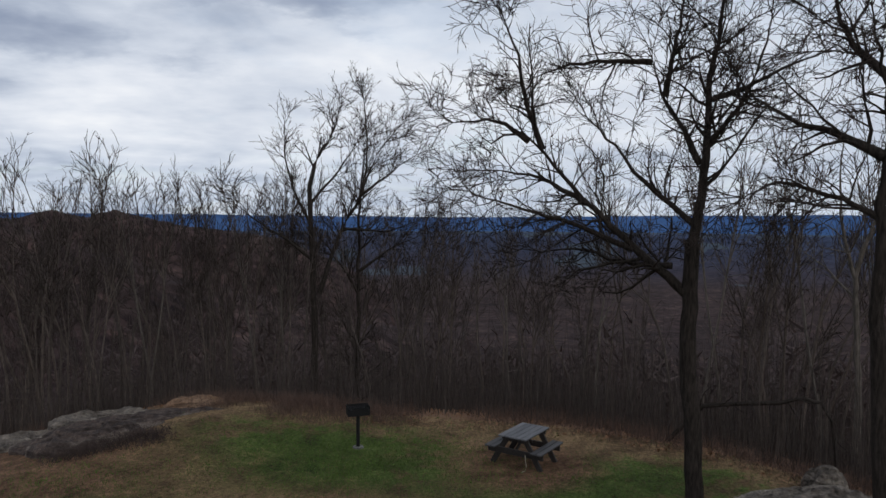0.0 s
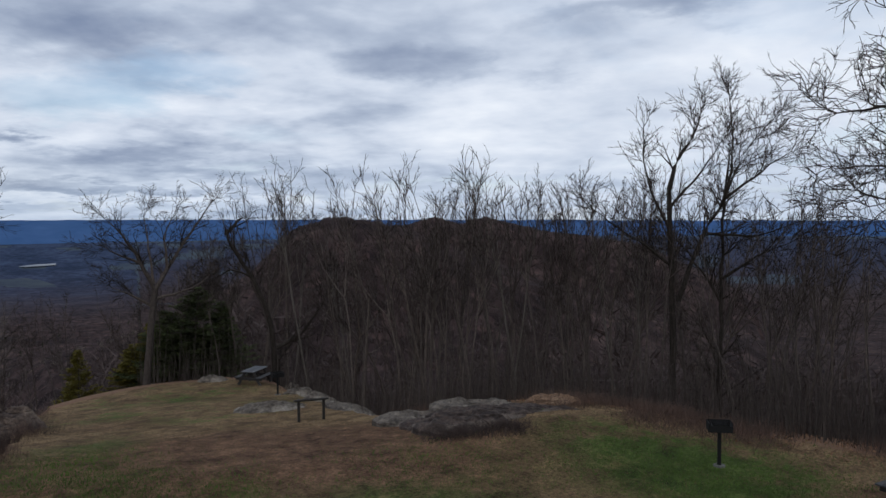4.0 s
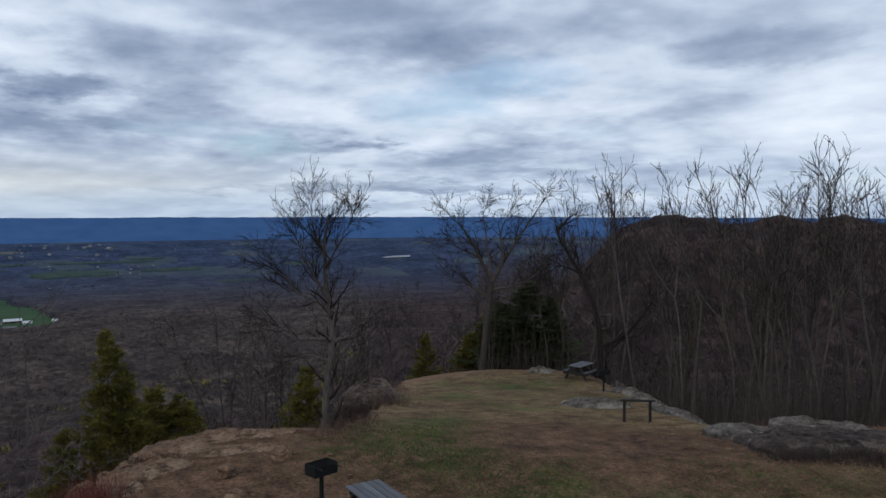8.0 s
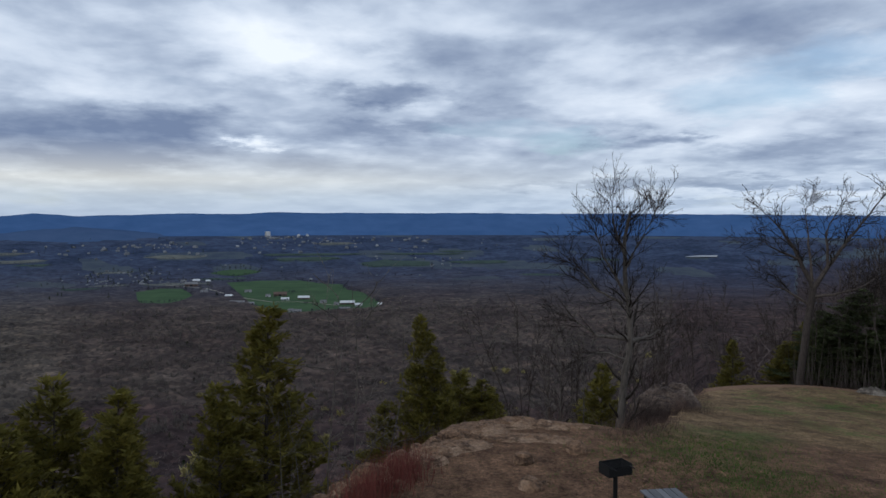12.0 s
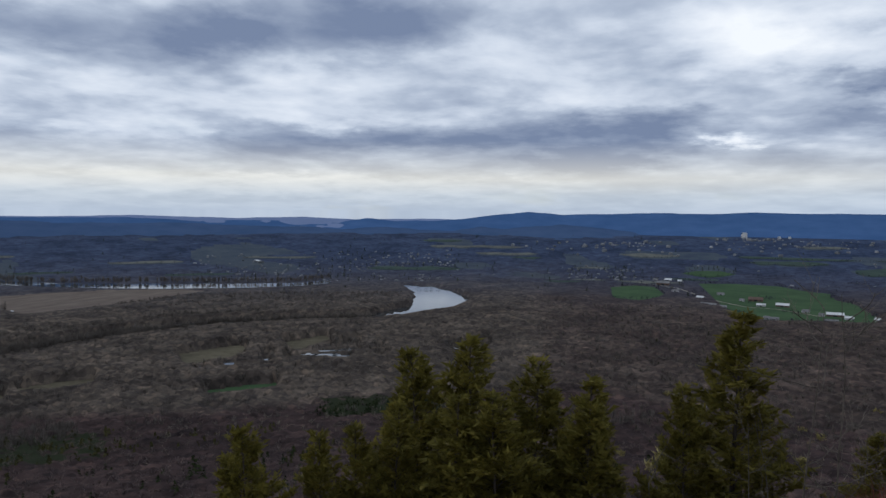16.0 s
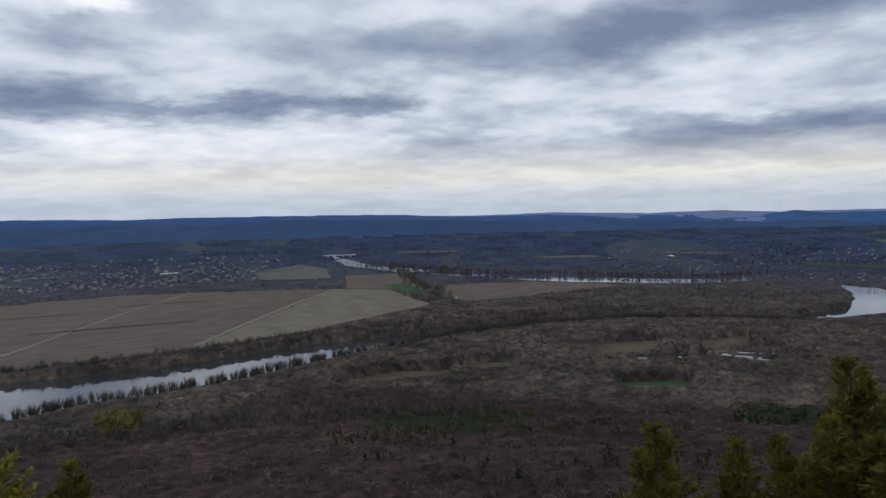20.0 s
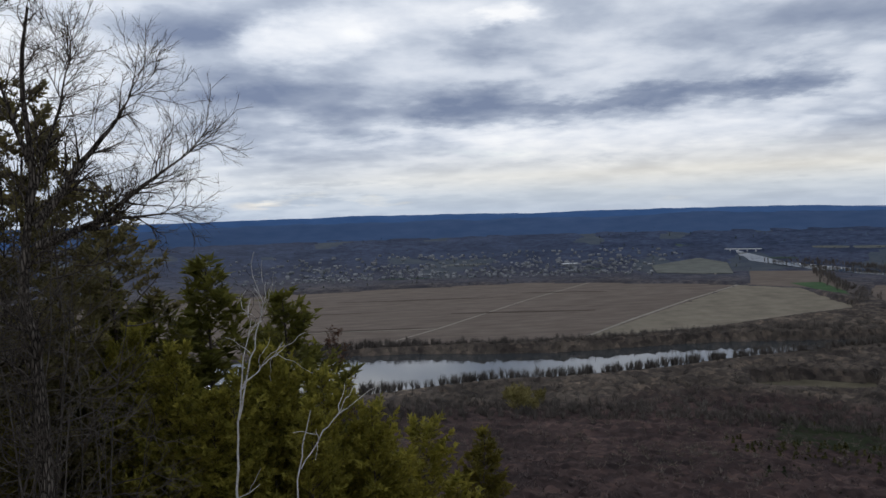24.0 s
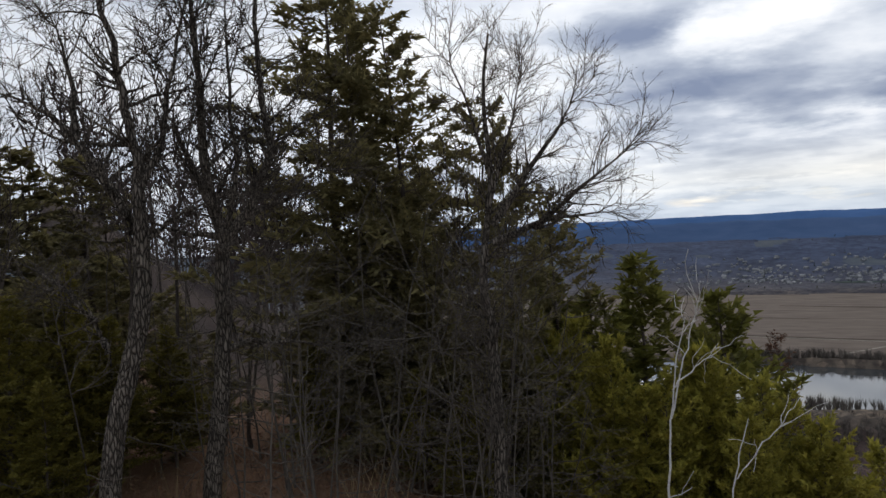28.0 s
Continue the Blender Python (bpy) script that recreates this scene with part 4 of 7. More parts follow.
def far_ever(rng, xy, high, blades=40):
    N = len(xy)
    base = np.stack([xy[:, 0], xy[:, 1], land(xy[:, 0], xy[:, 1])], 1)
    h = (high * (0.6 + 0.7 * rng.rand(N)))[:, None]
    a = rng.rand(N, blades) * 6.283
    t = rng.rand(N, blades) ** 1.3
    rr = 0.36 * (1 - t) * (0.6 + 0.7 * rng.rand(N, blades)) + 0.02
    d = np.stack([np.cos(a), np.sin(a)], -1)
    s = np.stack([-np.sin(a), np.cos(a)], -1)
    tip = base[:, None] + np.concatenate([d * (rr * h)[..., None], ((t + 0.04) * h)[..., None]], -1)
    up_ = base[:, None] + np.concatenate([d * (0.15 * rr * h)[..., None], ((t + 0.14) * h)[..., None]], -1)
    wd = (0.09 * h * (0.6 + 0.8 * rng.rand(N, blades)))[..., None]
    b1, b2 = tip.copy(), tip.copy()
    b1[..., :2] += s * wd
    b2[..., :2] -= s * wd
    v = np.stack([b1, up_, b2], 2).reshape(-1, 3)
    return v, np.arange(len(v)).reshape(-1, 3)


def stand(name, v, f, mat, label):
    return tagged(new(name, mesh_np(name, v, f, mat)), label, "woods", kind="stuff")


def scatter(rng, n, az0, az1, r0, r1, power=1.0):
    """n places between two bearings and two distances, thinner with distance as power falls"""
    a = np.radians(az0 + (az1 - az0) * rng.rand(n))
    u = rng.rand(n)
    r = r0 * (r1 / r0) ** u if power == 0 else (r0 ** power + (r1 ** power - r0 ** power) * u) ** (1 / power)
    return np.stack([-np.sin(a) * r, np.cos(a) * r], 1)

# ---- river, fields and woods of the valley ----
BLANKS = []  # plan outlines where no trees stand


def inside(xy, poly):
    x, y = xy[:, 0], xy[:, 1]
    hit = np.zeros(len(xy), bool)
    for (x1, y1), (x2, y2) in zip(poly, poly[1:] + poly[:1]):
        c = (y1 > y) != (y2 > y)
        hit ^= c & (x < (x2 - x1) * (y - y1) / (y2 - y1 + 1e-9) + x1)
    return hit


def patch(name, poly, mat, label, category, lift=0.6):
    """a flat piece of land or water laid over the valley floor"""
    bm = bmesh.new()
    vs = [bm.verts.new((x, y, float(valley(math.hypot(x, y))) + lift)) for x, y in poly]
    f = bm.faces.new(vs)
    f.normal_update()
    if f.normal.z < 0:
        f.normal_flip()
    bmesh.ops.triangulate(bm, faces=bm.faces[:])
    me = bpy.data.meshes.new(name)
    bm.to_mesh(me)
    bm.free()
    me.materials.append(mat)
    BLANKS.append(poly)
    return tagged(new(name, me), label, category, kind="structure")


patch("water_river_near", [(330, -1035), (150, -1030), (0, -1030), (-85, -1052), (-223, -1087), (-295, -1078), (-385, -1085), (-485, -1095), (-602, -1128), (-740, -1155), (-890, -1170), (-1039, -1165), (-1176, -1125), (-1323, -1065), (-1465, -930),
      (-1563, -776), (-1743, -734), (-1863, -689), (-2068, -710), (-2261, -848), (-2365, -968), (-2358, -1071), (-2141, -932), (-1838, -813), (-1640, -830), (-1500, -990), (-1339, -1145), (-1208, -1189), (-1062, -1222), (-917, -1236),
      (-790, -1262), (-675, -1283), (-558, -1283), (-449, -1277), (-350, -1272), (-264, -1287), (-110, -1330), (150, -1360), (330, -1350)], WATER, "calm grey river loop mirroring the clouds between bare woods", "river")
patch("water_river_far", [(-1741, -3140), (-1646, -2966), (-1718, -2712), (-1822, -2440), (-1868, -2139), (-1968, -1935), (-2109, -1661), (-2249, -1421), (-2405, -1390), (-2294, -1317), (-2168, -1365), (-2034, -1488),
      (-1883, -1719), (-1808, -1917), (-1763, -2182), (-1682, -2484), (-1616, -2831), (-1700, -3100)], WATER, "pale far river reach beyond the fields", "river", 1.0)
patch("field_brown", [(1000, -2300), (384, -2440), (-114, -2500), (-595, -2510), (-788, -2431), (-1121, -2223), (-1187, -2154), (-449, -1400), (-225, -1398), (-53, -1400), (216, -1380), (420, -1390), (900, -1350)], FIELD, "wide ploughed brown river-flat field", "field")
for x, y, l, w, turn in ((60, -1640, 420, 16, 4), (-420, -1800, 360, 20, 10), (240, -1930, 520, 14, 2), (-180, -2150, 460, 18, 6), (330, -2230, 300, 22, 0), (-640, -2180, 260, 16, 14)):
    c, s_ = math.cos(radians(-turn)), math.sin(radians(-turn))
    patch("field_furrow", [(x + c * p * l / 2 - s_ * q * w / 2, y + s_ * p * l / 2 + c * q * w / 2) for p, q in ((-1, -0.4), (0, -1), (1, -0.7), (1, 0.5), (0.1, 1), (-1, 0.8))], DARKSOIL, "dark strip of damp ploughed soil", "field", 1.0)
patch("field_tan", [(-1187, -2150), (-1305, -2008), (-1180, -1590), (-1008, -1539), (-719, -1429), (-520, -1396), (-449, -1404)], STUBBLE, "pale straw-coloured stubble field", "field")
patch("field_dull", [(-1467, -2571), (-1671, -2468), (-1388, -1890), (-1320, -2020), (-1210, -2150), (-1298, -2276)], FIELD, "dull brown field beside the river", "field")
patch("field_far_bank", [(-1527, -1998), (-1790, -1850), (-1907, -1640), (-1903, -1543), (-1550, -1525), (-1278, -1583), (-1341, -1763)], FIELD, "dull pinkish-brown field", "field")
patch("field_green_strip", [(-1355, -2142), (-1451, -2127), (-1321, -1785), (-1322, -1955)], PASTURE, "narrow bright green field strip", "field", 1.2)
patch("field_green_far", [(-1219, -2889), (-1476, -2990), (-1517, -2829), (-1368, -2506), (-1256, -2547), (-1142, -2655)], PALEFIELD, "dull grey-green field by the bridge", "field", 2.0)
patch("pasture_big", [(-2868, -101), (-2914, 24), (-2895, 166), (-2749, 236), (-2681, 315), (-2496, 306), (-2430, 343), (-2258, 348), (-2089, 360), (-1993, 327), (-1983, 213), (-1932, 89), (-2009, 43), (-2149, -9), (-2309, -28), (-2529, -56)], PASTURE, "bright green farm pasture", "field", 1.0)
patch("pasture_west", [(-2587, -378), (-2691, -313), (-2664, -233), (-2442, -191), (-2300, -209), (-2231, -246), (-2271, -328)], PASTURE, "green pasture by the farm lane", "field", 1.0)
strip_rng = np.random.RandomState(17)


def plot(az0, az1, r0, r1, mat, label="far field strip between hedgerows"):
    """a field between two bearings and two distances, with an uneven outline"""
    n = max(4, int((az1 - az0) / 0.8))
    near = [(az0 + (az1 - az0) * k / n, r0 + (r1 - r0) * (0.30 * strip_rng.rand() + (0.30 if k in (0, n) else 0))) for k in range(n + 1)]
    back = [(az0 + (az1 - az0) * k / n, r1 - (r1 - r0) * (0.30 * strip_rng.rand() + (0.25 if k in (0, n) else 0))) for k in range(n, -1, -1)]
    PLOTS.append([polar(a, r - 4)[:2] for a, r in near])
    patch("field_strip", [tuple(polar(a, r)[:2]) for a, r in near + back], mat, label, "field", 1.5)


PLOTS = []
for az0, az1, r0, r1, mat in ((93.5, 97.8, 3575, 3690, PALEFIELD), (89.5, 93.1, 3085, 3290, PASTURE), (82.0, 89.5, 3612, 3680, DULLGREEN), (73.9, 80.6, 3615, 3675, DULLGREEN), (83.4, 88.7, 3465, 3590, DULLGREEN), (76.6, 81.9, 3260, 3500, DULLGREEN),
                              (73.2, 76.0, 3680, 3750, DULLGREEN), (82.2, 85.5, 3920, 4030, PALEFIELD), (98.4, 101.2, 3245, 3300, PALEFIELD), (93.2, 97.8, 2790, 2930, PALEFIELD), (98.7, 101.4, 2850, 2925, PALEFIELD), (90.2, 94.4, 2985, 3050, DULLGREEN),
                              (70.4, 75.4, 3370, 3490, DULLGREEN), (66.0, 69.5, 3050, 3120, DULLGREEN), (61.5, 65.0, 3480, 3550, DULLGREEN), (104.9, 113.2, 3760, 3855, PALEFIELD), (103.8, 108.7, 3560, 3655, PALEFIELD), (103.6, 106.0, 3480, 3540, DULLGREEN),
                              (109.9, 117.2, 3125, 3250, DULLGREEN), (100.4, 103.4, 2755, 2850, DULLGREEN), (109.8, 113.1, 3935, 4045, DULLGREEN), (121.0, 126.5, 3450, 3520, PALEFIELD), (127.0, 132.0, 3000, 3080, DULLGREEN), (130.5, 136.0, 3350, 3430, PALEFIELD),
                              (138.0, 142.0, 3150, 3220, DULLGREEN), (141.5, 146.5, 3550, 3620, PALEFIELD), (147.0, 150.5, 3300, 3350, DULLGREEN), (152.0, 156.0, 3650, 3710, DULLGREEN), (169.5, 173.0, 3250, 3300, PALEFIELD), (173.5, 178.0, 2850, 2900, DULLGREEN), (160.5, 163.0, 3050, 3090, DULLGREEN)):
    plot(az0, az1, r0, r1, mat)
patch("water_pond", [(-3040, 1945), (-3035, 2020), (-2996, 2090), (-2962, 2066), (-3008, 1955)], WATER, "small pale pond", "pond", 6)
patch("marsh_meadow_east", [(-1040, -915), (-1162, -876), (-1150, -842), (-1080, -802), (-970, -835)], MEADOW, "dull straw marsh meadow", "meadow")
patch("marsh_meadow_north", [(-1216, -809), (-1328, -779), (-1284, -736), (-1153, -739)], MEADOW, "dull straw marsh meadow", "meadow")
patch("marsh_meadow_long", [(-556, -978), (-640, -975), (-715, -932), (-700, -898), (-640, -910), (-560, -955)], MEADOW, "long dull marsh meadow", "meadow")
patch("marsh_round", [(-742, -948), (-800, -925), (-838, -890), (-820, -868), (-765, -890), (-735, -925)], MEADOW, "dull straw clearing in the river woods", "meadow")
patch("marsh_green", [(-838, -694), (-885, -668), (-926, -628), (-908, -606), (-860, -640), (-828, -672)], PASTURE, "small green clearing in the woods", "meadow")
POOLS = []
pool_rng = np.random.RandomState(21)
for x, y, l, w in ((-1005, -772, 34, 16), (-1060, -735, 24, 14), (-1127, -699, 40, 16), (-1141, -668, 52, 20), (-1139, -634, 46, 16), (-1180, -676, 60, 14), (-1207, -650, 44, 12), (-1175, -575, 22, 10), (-1292, -473, 30, 14), (-1352, -437, 34, 14), (-1100, -720, 20, 9), (-965, -800, 26, 10)):
    a = math.atan2(y, x) + math.pi / 2 + pool_rng.normal(0, 0.2)
    c, s_ = math.cos(a), math.sin(a)
    ring = [(math.cos(k * 0.698) * (0.75 + 0.4 * pool_rng.rand()), math.sin(k * 0.698) * (0.75 + 0.4 * pool_rng.rand())) for k in range(9)]
    patch("water_pool", [(x + c * p * l / 2 - s_ * q * w, y + s_ * p * l / 2 + c * q * w) for p, q in ring], WATER, "shallow flooded pool among marsh trees", "pool", 0.9)
    POOLS.append(BLANKS[-1])


def keep_off(xy):
    bad = np.zeros(len(xy), bool)
    for p in BLANKS:
        for k in (1.0, 1.025, 1.05):
            bad |= inside(xy * k, p)
    return xy[~bad]


rng = np.random.RandomState(5)
def crown_domes(x, y, cell, seed=0.0):
    """0 to 1: rounded tree crowns on a loose lattice, each of its own height"""
    ix, iy = np.floor(x / cell), np.floor(y / cell)
    best, tall = np.full(x.shape, 9.0), np.zeros(x.shape)

    def chance(a, b, k):
        v = np.sin(a * 127.1 + b * 311.7 + k * 74.7 + seed) * 43758.5453
        return v - np.floor(v)

    for dx in (-1, 0, 1):
        for dy in (-1, 0, 1):
            cx, cy = ix + dx, iy + dy
            d = np.hypot(x / cell - cx - chance(cx, cy, 1), y / cell - cy - chance(cx, cy, 2))
            near = d < best
            best, tall = np.where(near, d, best), np.where(near, chance(cx, cy, 3), tall)
    return np.clip(1 - (best / 0.75) ** 2, 0, 1) * (0.45 + 0.55 * tall)


TOWNS = [(155, 188, 2780, 3700), (110, 130, 2700, 3700), (91, 104, 2350, 2900), (62, 110, 3100, 4100), (76, 106, 3800, 4300)]  # bearings and distances of built land


BANK = [(-800, -1162), (-890, -1168), (-1039, -1163), (-1176, -1123), (-1323, -1063), (-1465, -928), (-1563, -774), (-1640, -752)]
SCREEN = [(x * 0.995, y * 0.995) for x, y in BANK] + [(x * 0.94, y * 0.94) for x, y in BANK[::-1]]  # tall wood on the near bank


def canopy(name, az0, az1, step, radii, label, haze0=1200, haze1=3300):
    """one sheet of treetops over the land, sunk under fields and water"""
    A, R = np.meshgrid(np.radians(np.arange(az0, az1, step)), radii, indexing="ij")
    A = A + np.radians(step) * 0.35 * np.random.RandomState(3).uniform(-1, 1, A.shape)
    x, y = -np.sin(A) * R, np.cos(A) * R
    ground = land(x, y)
    spread = R * math.radians(step)
    u, w = x * 0.8 + y * 0.6, y * 0.8 - x * 0.6
    top = 5.0 + 4.5 * crown_domes(x, y, 9.0) * np.clip(9 / np.maximum(spread, 4.5), 0.5, 1) + 2.0 * crown_domes(u, w, 6.1, 2.0) + 2.0 * crown_domes(u, w, 37.0, 5.0) + np.random.RandomState(8).uniform(-0.6, 0.6, x.shape)
    bearing_ = np.degrees(A) % 360
    flats = smooth(820, 1000, R) * (0.45 + 0.55 * smooth(98, 108, bearing_)) * smooth(54, 60, bearing_) * smooth(300, 220, bearing_)
    top = top * (1 + 0.75 * flats)
    top = top * (1 - 0.80 * smooth(1900, 3000, R))
    xy = np.stack([x.ravel(), y.ravel()], 1)
    # low growth on the near side of open land, where the view runs out over it
    for k in (0.0, 0.2, 0.4, 0.6, 0.8, 1.0):
        q = xy * (1 + k * 17.0 / 258.0)
        off = np.zeros(len(xy), bool)
        for p in BLANKS:
            off |= inside(q, p)
        off = off.reshape(x.shape)
        top = np.where(off, np.minimum(top, 17.0 * k * (1 - 0.6 * smooth(1900, 3000, R)) - (0.0 if k else 2.5)), top)
    for p in POOLS:
        for k in (0.955, 0.97, 0.985):
            top = np.where(inside(xy * k, p).reshape(x.shape), np.minimum(top, 3.0), top)
    screen = inside(xy, SCREEN).reshape(x.shape)
    top = np.where(screen, 9.5 + 3 * crown_domes(x, y, 11.0, 4.0), top)
    az = np.degrees(A) % 360
    for a0, a1, r0, r1 in TOWNS:
        built = smooth(a0 - 1, a0 + 1, az) * smooth(a1 + 1, a1 - 1, az) * smooth(r0 - 60, r0 + 60, R) * smooth(r1 + 100, r1 - 100, R)
        top = top * (1 - 0.65 * built)
    gap = smooth(3400, 2500, R)
    open_land = (wave(x, y, 0.006, 91) + 0.8 * wave(x, y, 0.013, 92) > 0.72 + 0.7 * gap) & (R > 1800)
    top = np.where(open_land, -2.0, top)
    z = ground + np.where(top > 0, top * smooth(radii[0], radii[0] * 1.25, R), top)
    me = mesh_np(name, np.stack([x, y, z], -1).reshape(-1, 3), grid_faces(A.shape[0], A.shape[1]), CANOPY, True)
    # distant: weight of the painted haze, growing with distance
    for nm, arr in (("ever", 0.8 * smooth(134, 138, az) * smooth(151, 147, az) * smooth(690, 730, R) * smooth(880, 830, R) + smooth(110, 112, az) * smooth(122, 119, az) * smooth(830, 860, R) * smooth(980, 940, R)), ("distant", smooth(haze0, haze1, R)), ("flat", smooth(54, 60, az) * smooth(300, 220, az) * (0.42 + 0.43 * smooth(100, 112, az)) * smooth(800, 1080, R + 90 * wave(x, y, 0.01, 44)))):
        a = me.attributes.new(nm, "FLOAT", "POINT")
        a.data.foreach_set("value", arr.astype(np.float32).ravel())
    return tagged(new(name, me), label, "woods", kind="stuff")


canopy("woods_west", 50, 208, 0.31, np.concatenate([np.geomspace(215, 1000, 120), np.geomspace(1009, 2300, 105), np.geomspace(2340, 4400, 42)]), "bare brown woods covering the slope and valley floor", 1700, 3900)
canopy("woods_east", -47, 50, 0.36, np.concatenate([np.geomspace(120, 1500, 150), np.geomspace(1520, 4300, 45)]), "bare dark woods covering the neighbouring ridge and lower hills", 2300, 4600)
slope = keep_off(scatter(rng, 4800, 50, 206, 200, 900, 1.4))
v, f = far_bare(rng, slope, 13.5, 24, 0.020, 0.38, 0.012, 6)
stand("woods_slope", v, f, FARWOOD, "bare trees standing out of the sloping woods")
foot = keep_off(np.concatenate([scatter(rng, 4200, 60, 206, 850, 1700, 1.6), scatter(rng, 2600, 58, 110, 800, 2050, 1.7), scatter(rng, 2600, 138, 192, 800, 1080, 1.5), scatter(rng, 3600, 106, 152, 960, 1640, 1.6)]))
v, f = far_upright(rng, foot, 21, 18, 0.019, 0.27)
stand("woods_foot", v, f, FARGREY, "bare treetops over the valley woods")
ridge_xy = np.concatenate([scatter(rng, 2800, 8, 56, 430, 760, 1.4), scatter(rng, 1500, -46, 50, 200, 500, 1.4)])
v, f = far_bare(rng, ridge_xy, 12.5, 18, 0.017, 0.36, 0.010, 6)
stand("woods_ridge", v, f, FARDARK, "bare treetops along the neighbouring ridge")
near_xy = np.concatenate([scatter(rng, 650, -46, 14, 58, 150, 1.2), scatter(rng, 1400, -46, 53, 75, 230, 1.2), scatter(rng, 200, 205, 252, 64, 130, 1.2)])
v, f = far_bare(rng, near_xy, 13, 70, 0.007, 0.26, 0.008, 14)
stand("woods_hillside", v, f, FARDARK, "dense bare trees on the falling hillside")
far_xy = keep_off(scatter(rng, 4200, 58, 200, 1650, 3300, 1.6))
far_xy = far_xy[wave(far_xy[:, 0], far_xy[:, 1], 0.008, 66) > -0.25]
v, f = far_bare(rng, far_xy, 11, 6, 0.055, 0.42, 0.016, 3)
stand("woods_valley", v, f, FARHAZE, "far bare tree clumps over the valley floor")
# evergreens among the bare woods
ever = np.concatenate([scatter(rng, 60, 96, 101.5, 2825, 3320), scatter(rng, 40, 89.5, 93, 3090, 3320), scatter(rng, 30, 93, 96, 2560, 3000), scatter(rng, 70, 110, 120, 3200, 3690), scatter(rng, 20, 76, 79, 3250, 3350), scatter(rng, 90, 112, 130, 2700, 3300), scatter(rng, 60, 121, 150, 420, 640), scatter(rng, 240, 111, 121, 840, 960), scatter(rng, 60, 66, 100, 500, 900), scatter(rng, 120, 50, 100, 1200, 1900), scatter(rng, 300, 84, 185, 2300, 4300)])
v, f = far_ever(rng, keep_off(ever), 13, 40)
stand("woods_evergreen", v, f, FAREVER, "dark evergreens scattered among the bare woods")
v, f = far_bare(rng, np.concatenate([scatter(rng, 9, 165.4, 169.0, 905, 930), scatter(rng, 4, 166, 169.4, 860, 875)]), 33, 420, 0.016, 0.36, 0.012, 26)
stand("budding_trees", v, f, FARBUD, "clump of pale yellow budding trees above bare woods")
bud = np.concatenate([scatter(rng, 60, 60, 118, 500, 1100), scatter(rng, 24, 58, 80, 1050, 1150)])
v, f = far_bare(rng, bud, 18, 120, 0.028, 0.40, 0.012, 12)
stand("woods_budding", v, f, FARBUD, "pale yellow budding trees among the bare woods")


olive_xy = np.concatenate([scatter(rng, 190, 135, 150, 700, 860), scatter(rng, 90, 142, 152, 640, 720), scatter(rng, 60, 124, 136, 720, 800), scatter(rng, 50, 112, 124, 560, 700)])
olive_xy = olive_xy[wave(olive_xy[:, 0], olive_xy[:, 1], 0.02, 13) > -0.4]
v, f = far_ever(rng, olive_xy, 11.5, 60)
stand("woods_olive_evergreen", v, f, FAROLIVE, "olive-green pines scattered over the lower slope")


def tree_row(rng, pts, gap, jitter):
    """places along a line of the plan"""
    res = []
    for (x1, y1), (x2, y2) in zip(pts, pts[1:]):
        n = max(1, int(math.hypot(x2 - x1, y2 - y1) / gap))
        t = rng.rand(n)[:, None]
        res.append(np.array([[x1, y1]]) * (1 - t) + np.array([[x2, y2]]) * t + rng.normal(0, jitter, (n, 2)))
    return np.concatenate(res)


banks = np.concatenate([
    tree_row(rng, [(-880, -1160), (-1040, -1142), (-1176, -1102), (-1323, -1042), (-1465, -905), (-1540, -790)], 1.8, 7),
    tree_row(rng, [(200, -1410), (-110, -1366), (-264, -1326), (-350, -1314), (-449, -1320), (-558, -1328), (-675, -1328), (-790, -1316), (-930, -1310), (-1100, -1330)], 1.7, 13),
    tree_row(rng, [(200, -1395), (-110, -1352), (-264, -1310), (-350, -1296), (-449, -1300), (-558, -1306), (-675, -1302), (-790, -1280)], 4, 5),
    tree_row(rng, [(-790, -1285), (-917, -1270), (-1062, -1260), (-1208, -1235), (-1360, -1180), (-1520, -1020)], 2.2, 14),
    tree_row(rng, [(150, -1012), (-85, -1035), (-223, -1068), (-295, -1058), (-385, -1062), (-602, -1105), (-890, -1150), (-1176, -1120)], 2.2, 6),
    tree_row(rng, [(-1190, -1600), (-1330, -1780), (-1420, -2000), (-1650, -2450)], 5, 14),
    tree_row(rng, [(-1640, -2790), (-1700, -2460), (-1790, -2160)], 9, 5),
    tree_row(rng, [(-2420, -1420), (-2270, -1450), (-2130, -1690), (-1990, -1960), (-1890, -2160), (-1840, -2460), (-1740, -2730)], 4, 20)])
hedges = np.concatenate([
    tree_row(rng, [(-2868, -101), (-2914, 24), (-2895, 166), (-2749, 236), (-2681, 315), (-2496, 306), (-2430, 343), (-2258, 348), (-2089, 360)], 6, 9),
    tree_row(rng, [(-1993, 327), (-1970, 213), (-1920, 89), (-2000, 43), (-2140, -12)], 7, 8), tree_row(rng, [(-2587, -378), (-2691, -313), (-2664, -233), (-2442, -191)], 6, 8), tree_row(rng, [(-2310, -212), (-2225, -246), (-2265, -335)], 6, 9),
    tree_row(rng, [(-2470, 120), (-2400, 100)], 3, 9), tree_row(rng, [(-2300, 60), (-2230, 100)], 6, 7), tree_row(rng, [(-2130, 130), (-2070, 180)], 6, 6), tree_row(rng, [(-2560, -110), (-2430, -100), (-2330, -70)], 7, 9), tree_row(rng, [(-2200, -70), (-2120, -20)], 5, 8)]
    + [tree_row(rng, p, 9, 8) for p in PLOTS])
